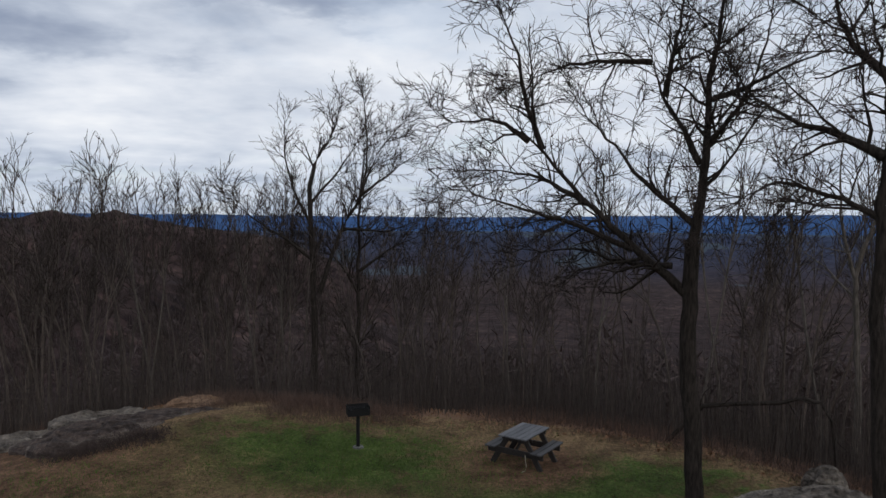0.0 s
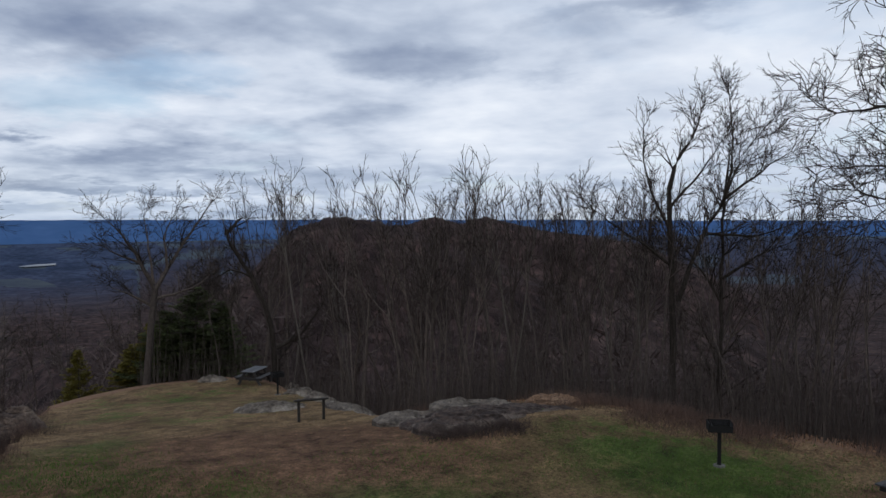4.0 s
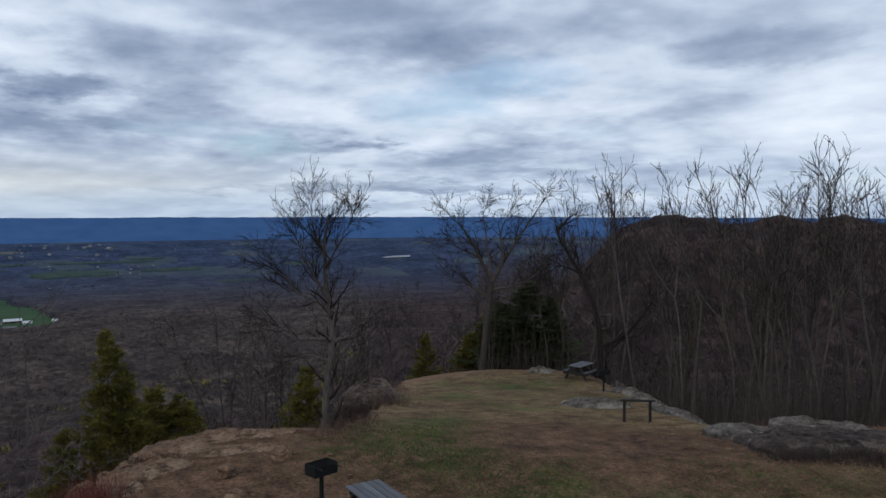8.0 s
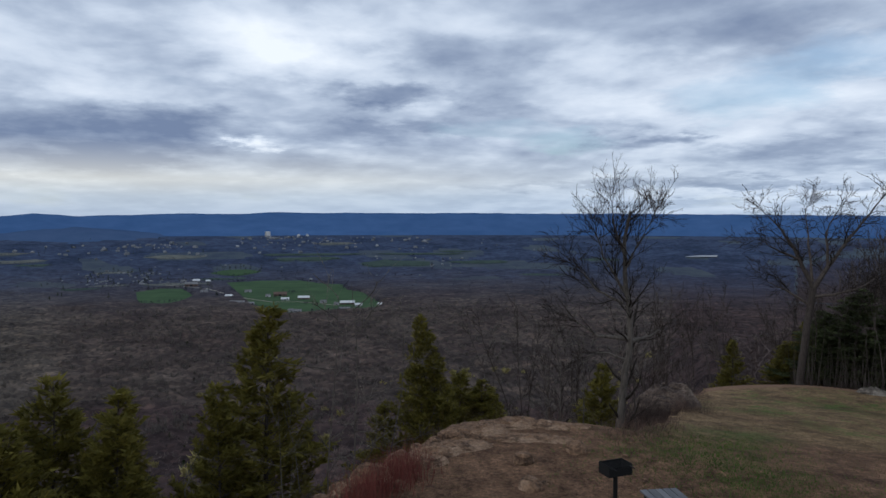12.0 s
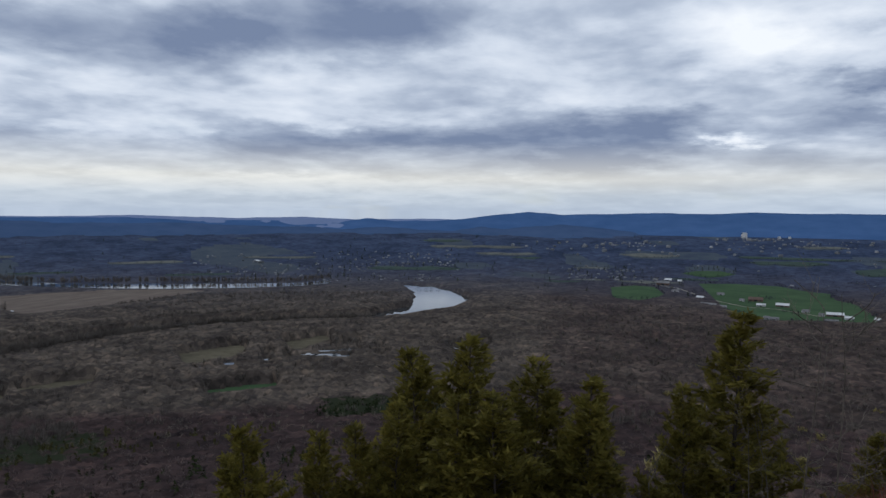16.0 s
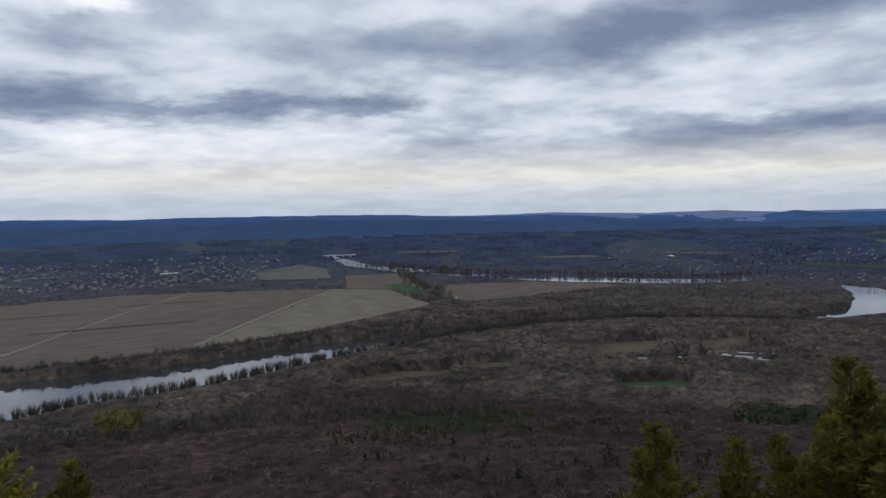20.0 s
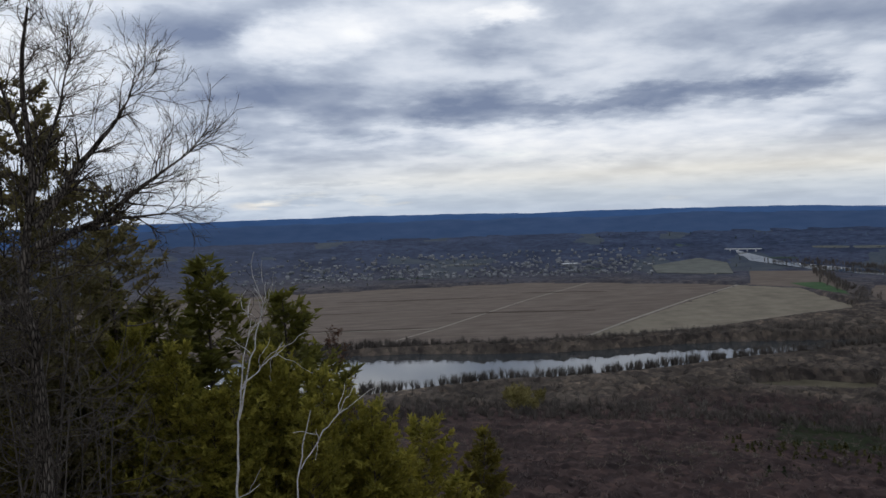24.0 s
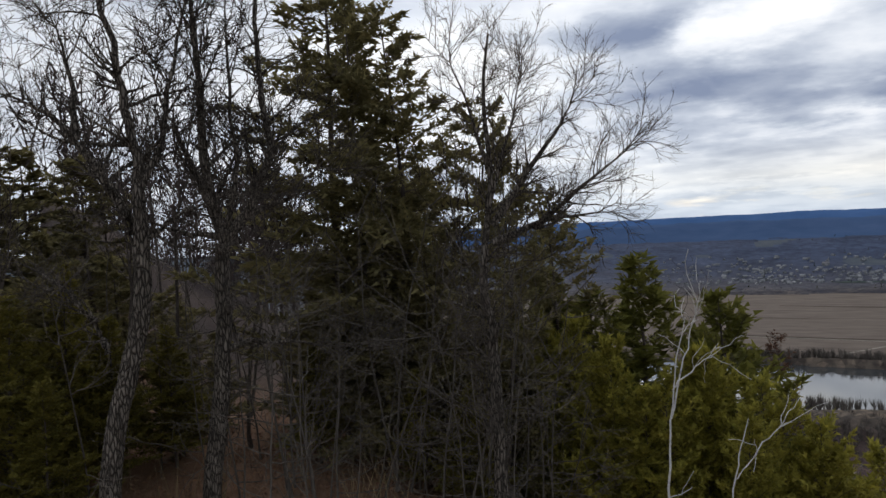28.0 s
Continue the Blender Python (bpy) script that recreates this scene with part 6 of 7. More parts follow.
hero("locust_tree", 227.5, 15, [(-1.05, 0.6), (-0.72, 2.92), (-0.27, 4.15), (-0.14, 5.42), (-0.13, 6.28)], 0.22, 8, BARK_ROUGH, "rough-barked bare tree with curving limbs by the path", 0.007, 1.4, 0.7, 1.0,
     a=[(-0.13, 6.28), (-0.11, 7.34), (-0.25, 8.4), (-0.39, 9.44), (-0.58, 10.47), (-0.72, 11.28), (-0.8, 12.5)], b=[(-0.22, 6.17), (-0.83, 7.45), (-1.43, 8.37), (-2.3, 8.86)], c=[(-0.82, 3.94), (-0.98, 4.43), (-1.59, 5.31), (-2.45, 5.81)],
     d=[(-0.07, 7.02), (0.37, 7.98), (0.54, 9.16), (0.91, 10.36), (1.0, 11.6)], e=[(-1.17, 7.97), (-1.2, 9.2), (-1.43, 10.2)], f=[(-0.23, 5.85), (0.39, 6.36), (1.24, 6.77)])
hero("locust_tree", 220, 16, [(-1.19, 0.46), (-0.96, 1.99), (-0.74, 3.87), (-0.69, 5.88)], 0.22, 9, BARK_ROUGH, "rough-barked bare tree with many upright stems by the path", 0.007, 1.45, 0.7, 1.0,
     a=[(-0.69, 5.88), (-0.1, 6.56), (0.41, 7.5), (0.3, 8.81), (0.2, 10.22), (0.32, 11.4), (0.3, 12.6)], b=[(-0.66, 5.99), (-0.97, 7.41), (-0.93, 9.16), (-1.01, 10.89), (-1.0, 12)], c=[(-0.72, 6.11), (-1.28, 7.77), (-1.68, 8.58), (-1.94, 9.72)],
     d=[(-0.77, 3.63), (-0.13, 3.82), (0.92, 3.61), (2.13, 3.45)], e=[(-0.11, 6.44), (0.72, 6.77), (1.35, 7.36)], f=[(-0.66, 5.76), (-0.29, 7.4), (-0.37, 9.16), (-0.34, 10.91)], g=[(-0.7, 6.0), (-1.48, 6.15), (-2.22, 6.47)])
hero("bare_tree", 199.8, 15, [(-0.61, -1), (-0.6, 2.26), (-0.62, 3.77), (-0.79, 5.06), (-0.51, 6.77), (-0.63, 8.61), (-0.45, 9.84)], 0.15, 10, BARK_ROUGH, "slim grey-barked bare tree with fine fanning twigs", 0.0045, 1.6, 0.15, 1.4, 0.46, curl=0.60,
     a=[(-0.54, 5.62), (0.37, 5.98), (1.3, 6.67), (2.11, 7.3)], b=[(-0.54, 5.97), (0.19, 6.96), (0.85, 7.83), (1.16, 8.37)], c=[(-0.58, 7.12), (-0.89, 8.28), (-1.2, 9.22)], d=[(-0.54, 6.54), (-0.12, 7.78), (0.17, 9.01)], e=[(0.37, 5.98), (1.05, 6.12), (1.89, 6.13)])
hero("birch_tree", 183.3, 14.5, [(-1.6, -2.5), (-1.55, 0.7), (-1.49, 1.69), (-1.39, 2.78), (-1.28, 3.44), (-1.13, 4.08)], 0.032, 11, BIRCH, "thin white birch stem among cedars", 0.004, 0.35, 0.2, 0.4, 0.4,
     a=[(-1.45, 2.13), (-1.25, 3.0), (-1.04, 3.76), (-0.94, 4.19)], b=[(-1.41, 2.67), (-1.14, 2.95), (-0.83, 3.23)])
hero("birch_tree", 177.5, 14.5, [(-2.0, -2), (-1.87, 0.97), (-1.75, 1.52), (-1.56, 2.18)], 0.026, 12, BIRCH, "small leaning white birch among cedars", 0.004, 0.3, 0.3, 0.3, 0.3, a=[(-1.8, 1.0), (-1.39, 1.61), (-1.06, 1.98)])

hero("dead_snag", -12.2, 30, [(-0.2, -2.5), (-0.16, -1.23), (-0.1, -0.08), (-0.03, 1.3), (0.13, 2.56)], 0.09, 13, BARK_DEAD, "pale broken dead trunk standing in the woods", 0.005, 0.3, 0.35, 0.3, 0.4,
     a=[(-0.02, 1.4), (0.3, 2.0), (0.45, 2.3)])
hero("bare_tree", -29.2, 24, [(0.25, -1), (0.23, 0.7), (0.2, 1.68), (0.13, 2.97), (0.06, 4.1), (0.2, 4.75)], 0.12, 14, BARK_DEAD, "pale-barked bare tree among darker trunks", 0.005, 0.9, 0.5, 0.8, 0.8,
     a=[(0.06, 4.1), (-0.3, 5.4), (-0.4, 6.8), (-0.3, 8.2)], b=[(0.2, 4.75), (0.6, 6.0), (0.8, 7.6)], c=[(0.1, 3.5), (-0.8, 4.4), (-1.5, 4.9)])
x, y, z = ground_at(-23.5, 20)
a = radians(-23.5)
pts = np.array([[math.cos(a) * u, math.sin(a) * u, h - z] for u, h in ((-2.3, z + 0.05), (-1.32, 0.94), (-0.44, 1.1), (0.47, 1.21), (0.97, 1.39), (1.41, 1.31), (1.66, 0.88), (1.8, z - 0.1))])
log = tagged(new("fallen_branch"), "arched fallen bare branch among the edge trees", "branch")
log.matrix_basis = pose(x, y, z)
new("stem", tube_mesh("stem", [(pts, np.linspace(0.065, 0.03, len(pts)))], 8, BARK_DARK)).parent = log
side = sprout(np.random.RandomState(15), [(pts, np.linspace(0.065, 0.03, len(pts)))], 1.6, 0.1, 0.4, (0.5, 1.3), 5, 0.2, 0.03, 0.9, 0.012)
for l in side:
    new("side_branch", tube_mesh("side_branch", [l], 4, BARK_DARK)).parent = log

# the bare woods below the lawn: a few grown trees, repeated
rng = np.random.RandomState(40)
KINDS = []
for k in range(10):
    r2 = np.random.RandomState(100 + k)
    tr, li, tw = wood_tree(r2, 15, 0.060 + 0.04 * r2.rand(), 2 + k % 3, 0.20 + 0.14 * r2.rand())
    KINDS.append(tree_thing("woodland_tree", (0, 0, 0), tr, li, tw, BARK_PALE if k == 4 else BARK, "bare grey-brown woodland tree on the slope below the lawn", trunk_sides=6))
    tagged(KINDS[-1], group="woodland trees below the lawn")
LIMIT_AZ = [-45, -15, -9, 3, 5, 12, 16, 20, 24, 30, 36, 40, 43, 47, 56, 70]
LIMIT_EL = [6, 4, -0.6, -0.2, 0.4, 1.0, 1.1, 1.3, 1.9, 1.8, 2.1, 2.0, -1.4, -3.8, -6.2, -8.5]
used = set()


def plant(src, m):
    """the first planting uses the model itself, later ones are copies"""
    if src in used:
        ob = copy_thing(src, m)
        ob.matrix_basis = m
        return ob
    used.add(src)
    src.matrix_basis = m
    return src


for k in range(205):
    az = -44 + 113 * rng.rand() if k % 3 else 10 + 38 * rng.rand()
    e = float(np.interp(az, EDGE_AZ, EDGE_R))
    r = e + 2.0 + 60 * rng.rand() ** 1.4
    x, y, z = ground_at(az, r)
    cap = EYE[2] + r * math.tan(radians(float(np.interp(az, LIMIT_AZ, LIMIT_EL)) - 2.5 * rng.rand() ** 2)) - z
    h = min(15 + 5 * rng.rand(), cap)
    if h < 5:
        continue
    plant(KINDS[rng.randint(len(KINDS))], pose(x, y, z, rng.normal(0, 2.5), rng.normal(0, 2.5), rng.rand() * 360) @ Matrix.Scale(h / 12.8, 4))
# bare trees behind the path
for k in range(56):
    az, r = 201 + 46 * rng.rand(), 19 + 44 * rng.rand()
    x, y, z = ground_at(az, r)
    ob = plant(KINDS[rng.randint(len(KINDS))], pose(x, y, z, rng.normal(0, 3), rng.normal(0, 3), rng.rand() * 360) @ Matrix.Scale((9 + 6 * rng.rand()) / 15.0, 4))
    tagged(ob, "bare grey woodland tree behind the leaf-strewn path", group="bare trees behind the path")

# thin bare understorey by the path and below the ledge
THIN = []
for k in range(4):
    r2 = np.random.RandomState(150 + k)
    tr, li, tw = bare_tree(r2, 7, 0.036, 0.85, 0.10, 1, 0.0055, 1.05, 0.10, 0.38)
    THIN.append(tree_thing("understorey_tree", (0, 0, 0), tr, li, tw, BARK_PALE, "thin grey twiggy bare sapling in the shade", trunk_sides=5, twig_mat=SAPLING_TWIG))
    tagged(THIN[-1], group="bare saplings")
for k in range(64):
    if k < 36:
        az, r, h = 197 + 44 * rng.rand(), 15.5 + 8 * rng.rand(), 4 + 4 * rng.rand()
    elif k < 52:
        az, r, h = 200 + 20 * rng.rand(), 15 + 3 * rng.rand(), 5 + 2.5 * rng.rand()
    else:
        az = 62 + 130 * rng.rand()
        r, h = float(np.interp(az, EDGE_AZ, EDGE_R)) + 5 + 12 * rng.rand(), 3.5 + 3 * rng.rand()
    x, y, z = ground_at(az, r)
    plant(THIN[k % 4], pose(x, y, z, rng.normal(0, 5), rng.normal(0, 5), rng.rand() * 360) @ Matrix.Scale(h / 7, 4))

for az, r, h in ((84.5, 17, 5.5), (82.5, 19, 6.5), (86.5, 18.5, 5), (81, 21, 6), (93.5, 17, 5), (95.5, 18, 5.5), (87.5, 15.5, 3.5), (66.5, 27, 7.5), (65.2, 29, 8.5), (67.6, 31, 8), (124, 17, 5), (128, 18, 6), (167, 18, 5), (199, 15, 5), (202, 16, 6)):
    x, y, z = ground_at(az, r)
    plant(THIN[int(az * 3) % 4], pose(x, y, z, rng.normal(0, 4), rng.normal(0, 4), rng.rand() * 360) @ Matrix.Scale(h / 7, 4))
for k in range(14):
    az, r, h = 197 + 28 * (k + rng.rand()) / 14, 13.6 + 3.6 * rng.rand(), 4.0 + 3.0 * rng.rand()
    x, y, z = ground_at(az, r)
    plant(THIN[k % 4], pose(x, y, z, rng.normal(0, 6), rng.normal(0, 6), rng.rand() * 360) @ Matrix.Scale(h / 7, 4))
# cedars on the cliff side, hemlocks by the path
CED = [conifer(np.random.RandomState(200 + k), 10, 2.3 + 0.3 * k, 0.13, 16, 11.5, 0.185, 0.12, 0.5, 0.05, 0.85, 0.45) for k in range(4)]


def cedar(az, el, r, kind, wide=1.0, leaf=CEDAR, label="yellow-green cedar on the rocky slope", least=3.0):
    x, y, z = ground_at(az, r)
    h = max(EYE[2] + r * math.tan(radians(el)) - z, least)
    made = CED[kind % 4] if leaf is not ARBOR else ARB[kind % 2]
    key = (kind % (4 if leaf is not ARBOR else 2), leaf.name)
    s = h / 9.7
    m = pose(x, y, z, 0, 0, az * 7 + kind * 50) @ Matrix.Diagonal((s * wide, s * wide, s, 1))
    if key in CED_MADE:
        ob = copy_thing(CED_MADE[key], m)
        ob.matrix_basis = m
        return tagged(ob, label)
    CED_MADE[key] = conifer_thing("cedar_tree", (0, 0, 0), made, BARK, leaf, label)
    CED_MADE[key].matrix_basis = m
    return tagged(CED_MADE[key], group="cedars on the cliff side")


CED_MADE = {}
ARB = [conifer(np.random.RandomState(240 + k), 10, 2.7 + 0.3 * k, 0.11, 13, 10, 0.20, 0.06, 0.7, 0.0, 0.58, 0.5) for k in range(2)]
for row in [(89.7, -6.6, 20, 0, 1.15), (77.4, -8.0, 24, 1, 0.85), (76.2, -10.5, 24, 2, 0.9), (108.9, -9.5, 18, 1, 1.0), (104.0, -11.0, 18.5, 2, 1.0), (112.7, -10.5, 19, 3, 0.9), (101.6, -12.4, 17.5, 0, 1.1), (99.2, -14.2, 17, 1, 1.1),
            (115.3, -14.6, 17, 2, 0.9), (106.5, -14, 16, 3, 1.2), (111, -14.5, 16, 0, 1.2), (126.4, -15.7, 17, 3, 0.9), (121.2, -16.6, 17, 1, 0.9), (117.8, -16.5, 17, 0, 0.9), (170.7, -16.6, 22, 2, 0.9),
            (74.5, -12.2, 27, 3, 1.3), (72.5, -13.0, 27, 2, 1.3), (71.0, -13.5, 29, 0, 1.2), (80.5, -14.5, 24, 3, 1.0), (92.5, -12.5, 19, 2, 0.9),
            (54, -9.3, 52, 1, 1.2), (63.5, -11.5, 33, 2, 1.0), (49.6, -7.8, 47, 0, 1.7), (50.6, -9.2, 46, 2, 1.6),
            (191.5, -3.7, 21, 1, 0.75), (194.3, -6.4, 20, 2, 0.8), (196.1, -7.6, 19, 3, 0.8), (184.9, -6.3, 22, 3, 0.7), (189, -12.3, 17.5, 2, 1.0), (183.8, -14.8, 17, 0, 1.0), (179.1, -14.6, 18, 1, 0.9), (186.5, -12, 18.5, 0, 1.0), (182.5, -13, 18.5, 1, 1.0), (178, -15.5, 18.5, 3, 1.0), (194.5, -10, 18, 0, 1.0), (190.5, -12, 17.5, 3, 1.0), (175.5, -15.5, 20, 1, 1.1), (197, -8.5, 20, 2, 1.0), (187.5, -11, 19, 0, 0.8), (193.2, -8.0, 18, 3, 0.8), (197.8, -5.0, 22, 1, 0.8), (186, -10, 18.5, 1, 0.8), (198.5, -7, 20, 0, 0.8)]:
    az, el, r, kind, wide = row
    if az > 174 and el > -6.8:
        cedar(az, el + 1.3, r, kind, wide * 1.55, CEDAR_DARK, "dark green cedar spire above the birches")
    elif az > 174:
        cedar(az, el + 0.3 + 0.9 * math.sin(az * 5), r, kind, wide * 0.85, ARBOR, "bushy yellow-green cedar near the birches")
    else:
        cedar(az, el + 0.3, r, kind, wide)
for az, el, r, kind, wide in ((233.5, -1.0, 18, 0, 1.0), (230.5, -5.0, 19, 1, 1.1), (237, -3.0, 17, 2, 1.1), (226.5, -6.0, 20, 3, 1.1), (235, -9.0, 16, 1, 1.2), (216, -8.0, 20, 2, 1.0), (208.5, -11.0, 17.5, 0, 1.0), (204.5, -13.0, 16.5, 3, 1.0)):
    cedar(az, el, r, kind, wide, CEDAR, "olive-green young evergreen in the woodland shade")
x, y, z = ground_at(180.46, 22)
larch_high = EYE[2] + 22 * math.tan(radians(-7.3)) - z
conifer_thing("larch_tree", (x, y, z), conifer(np.random.RandomState(230), larch_high, 1.5, 0.07, 11, 7, 0.10, 0.3, 0.45, 0.0, 0.75, 0.25), BARK, LARCH, "reddish leafless larch with fine twigs above the river")
HEM = [conifer(np.random.RandomState(300 + k), 15, 3.0, 0.2, 9 if k != 1 else 7, 9 if k != 1 else 7, 0.235 if k != 1 else 0.38, 0.10, 0.85, 0.14, 0.50, 0.28) for k in range(3)]


def hemlock(az, el, r, kind, wide=1.0, label="tall dark hemlock beside the woodland path"):
    x, y, z = ground_at(az, r)
    s = (EYE[2] + r * math.tan(radians(el)) - z) / 14.6
    kind = 1 if r > 23 or el < -3 else kind * 2
    m = pose(x, y, z, 0, 0, az * 11 + kind * 70) @ Matrix.Diagonal((s * wide, s * wide, s, 1))
    if kind in HEM_MADE:
        ob = copy_thing(HEM_MADE[kind], m)
        ob.matrix_basis = m
        return tagged(ob, label)
    HEM_MADE[kind] = conifer_thing("hemlock_tree", (0, 0, 0), HEM[kind % 3], BARK, HEMLOCK, label)
    HEM_MADE[kind].matrix_basis = m
    return tagged(HEM_MADE[kind], group="hemlocks by the path")


HEM_MADE = {}
for row in [(213.4, 22.0, 22, 0, 1.15), (211.3, 16.4, 21.5, 1, 0.9), (207.8, 16.6, 21, 1, 0.95), (203.6, 9.8, 20, 0, 0.85), (200.6, 8.6, 19.5, 1, 0.5), (209.8, 6.0, 20.5, 1, 0.9), (217, -6.5, 26, 1, 1.2), (223, -7, 27, 0, 1.3), (229.5, -1, 24, 1, 1.3), (234, 1.0, 24, 0, 1.2), (197.5, 3.0, 21, 1, 0.8), (210.5, 4, 25, 1, 1.2), (226, -7, 21, 1, 1.2), (240, 0, 22, 1, 1.2), (201.5, -3, 18, 0, 0.9), (213, -5, 22, 0, 1.1), (206, -2, 19, 1, 1.1), (236.5, -2, 19, 0, 1.3), (243, 0, 20, 0, 1.2), (231.5, -4, 20, 0, 1.3), (238.5, 2, 28, 1, 1.3), (232, 2, 30, 0, 1.2), (225.5, -4, 32, 1, 1.3), (231, 6.0, 27, 0, 1.4), (234.8, 6.5, 29, 1, 1.5), (238.2, 7, 27, 0, 1.5), (242, 6, 26, 1, 1.4), (214.5, -1, 32, 1, 1.2), (209, 5, 30, 0, 1.2), (246, 3, 24, 1, 1.2), (230, -8, 22, 1, 1.0), (223.5, -9, 24, 0, 1.1)]:
    hemlock(*row)
for az, el, wd in ((46.2, -5.4, 2.6), (44.6, -6.6, 2.4), (47.8, -7.0, 2.3)):
    cedar(az, el + 0.4, 46, int(az), wd * 0.80, SPRUCE, "dark green spruce at the end of the lawn")

# ---- rock ledges ----
def ledge(name, az, r, long, deep, high, turn, seed, mat, label="", dz=0.0, step=0.22, flat=2.2, parent=None, top=None):
    """a weathered outcrop: a low dome broken into steps"""
    x0, y0, z0 = ground_at(az, r)
    if top is not None:
        dz = top - high - z0
    n, m_ = (44, 30) if long > 0.8 else (14, 7)
    bm = bmesh.new()
    grid = []
    for i in range(n):
        row = []
        for j in range(m_):
            a, q = 2 * math.pi * i / n, j / (m_ - 1)
            edge = 1 + 0.22 * noise.noise((math.cos(a) * 1.3 + seed, math.sin(a) * 1.3, seed * 0.7))
            u, w = math.cos(a) * q * edge * long / 2, math.sin(a) * q * edge * deep / 2
            k = noise.fractal(Vector((u * 0.8 + seed * 3, w * 0.8, seed)), 0.9, 2.0, 5)
            rough = min(high, 0.7)
            h = (high + 0.45 * rough * k) * (1 - q ** flat) + 0.10 * rough * k
            s = round(h / (step * rough)) * step * rough
            h = h * 0.62 + s * 0.38 - (0.5 if j == m_ - 1 else 0)
            c = noise.noise(Vector((u * 3, w * 3, seed + 9))) * 0.05
            crack = abs(noise.noise(Vector((u * 1.5 + 4, w * 2.1, seed + 3))))
            if crack < 0.09 and j < m_ - 2:
                h -= 0.30 * rough * (1 - crack / 0.09) * (0.4 + 0.6 * (1 - q))
            row.append(bm.verts.new((u + c, w + c, h + 0.05 * noise.noise(Vector((u * 6, w * 6, seed))))))
        grid.append(row)
    for i in range(n):
        for j in range(m_ - 1):
            p, q = grid[i], grid[(i + 1) % n]
            bm.faces.new((p[j], p[j + 1], q[j + 1], q[j]))
    bmesh.ops.remove_doubles(bm, verts=bm.verts[:], dist=0.01)
    me = bpy.data.meshes.new(name)
    bm.normal_update()
    bm.to_mesh(me)
    bm.free()
    me.materials.append(mat)
    ob = new(name, me)
    ob.matrix_basis = pose(x0, y0, z0 + dz, 0, 0, az + turn)
    if parent:
        ob.parent = parent
        return ob
    return tagged(ob, label, "rock")


def outcrop(name, label, slabs, mat, flat=3.0):
    """a broken outcrop of several slabs: bearing, distance, length, depth, height, turn, seed, lift"""
    root = tagged(new(name), label, "rock")
    for az, r, long, deep, high, turn, seed, dz in slabs:
        ledge("slab", az, r, long, deep, high, turn, seed, mat, "", dz, 0.25, flat, root)
    return root


outcrop("rock_ledge", "dark brown weathered rock ledge of low slabs on the lawn",
        [(25.2, 20.3, 3.6, 1.9, 0.40, -8, 1.3, -0.12), (22.6, 21.0, 3.0, 1.6, 0.26, -10, 1.9, -0.10), (27.4, 21.4, 2.6, 1.9, 0.22, 4, 2.6, -0.08), (19.6, 21.6, 2.6, 1.2, 0.14, -10, 3.4, -0.05), (24.4, 21.9, 3.6, 1.6, 0.22, 0, 4.4, -0.06)], BROWNROCK)
ledge("rock_slab", 29.2, 22.7, 2.8, 1.7, 0.18, 5, 2.1, ROCK, "pale flat rock slab behind the ledge", 0.0, 0.2, 4)
ledge("rock_slab", 25.0, 22.9, 2.8, 1.6, 0.24, -5, 3.7, ROCK, "pale rounded rock slab behind the ledge", 0.05, 0.2, 4)
ledge("rock_slab", 18.9, 22.8, 1.7, 1.0, 0.22, 0, 4.2, SANDROCK, "small tan rock slab on the mound", 0.05, 0.2, 4)
outcrop("rock_ledge", "low lichen-grey rock shelf beside the lawn",
        [(-24.0, 15.2, 4.0, 1.6, 0.20, 14, 5.5, 0.0), (-28.5, 16.3, 3.4, 1.8, 0.34, 8, 5.9, 0.0), (-32.5, 16.0, 3.0, 2.0, 0.36, 0, 6.3, 0.05)], ROCK)
ledge("boulder", -28, 17.6, 0.9, 0.7, 0.5, 0, 6.1, ROCK, "small rounded boulder on the rock shelf", 0.1)
outcrop("sandy_ledge", "worn tan sandstone ledge of broken slabs above the drop",
        [(70.4, 20.9, 3.2, 1.3, 0.26, 8, 7.7, -0.08), (72.7, 20.2, 2.2, 1.5, 0.22, 16, 8.1, -0.08), (67.4, 20.9, 2.6, 0.9, 0.12, 4, 8.6, -0.05), (69.4, 19.7, 2.4, 1.0, 0.10, -6, 8.9, -0.02), (67.0, 19.6, 1.8, 0.8, 0.07, -14, 7.2, -0.02), (75.6, 18.7, 2.0, 1.5, 0.20, 30, 9.2, -0.08), (73.8, 18.9, 1.5, 1.0, 0.14, 24, 9.4, 0.0), (78.4, 17.8, 1.6, 1.2, 0.34, 40, 9.6, -0.1), (76.6, 17.6, 1.1, 0.8, 0.22, 50, 9.9, 0.0), (81.0, 16.6, 1.3, 1.0, 0.3, 20, 10.2, -0.1)], SANDROCK, 3.5)
ledge("rock_outcrop", 58.6, 30.5, 5.2, 4.0, 4.0, 10, 9.9, MOUNDROCK, "rounded brown rock outcrop beyond a pale tree", 0.0, 0.3, 2.2, top=-0.75)
ledge("rock_slab", 40.6, 29.3, 3.4, 2.4, 0.35, 0, 10.4, ROCK, "flat grey rock in the grass", -0.1)
ledge("rock_slab", 34.4, 27.3, 4.0, 1.0, 0.22, -58, 11.2, ROCK, "long pale rock edge beside the woods", -0.05)
ledge("rock_slab", 38.6, 34.6, 1.8, 1.0, 0.40, -30, 11.9, ROCK, "pale rock hump beside a grill", 0.0)
ledge("rock_slab", 37.2, 31.2, 1.6, 0.9, 0.28, -30, 12.4, ROCK, "low mossy rock at the lawn's edge", 0.0)
ledge("boulder", 38.9, 39.0, 1.8, 1.2, 0.8, 0, 12.8, ROCK, "pale boulder behind a grill", -0.1)
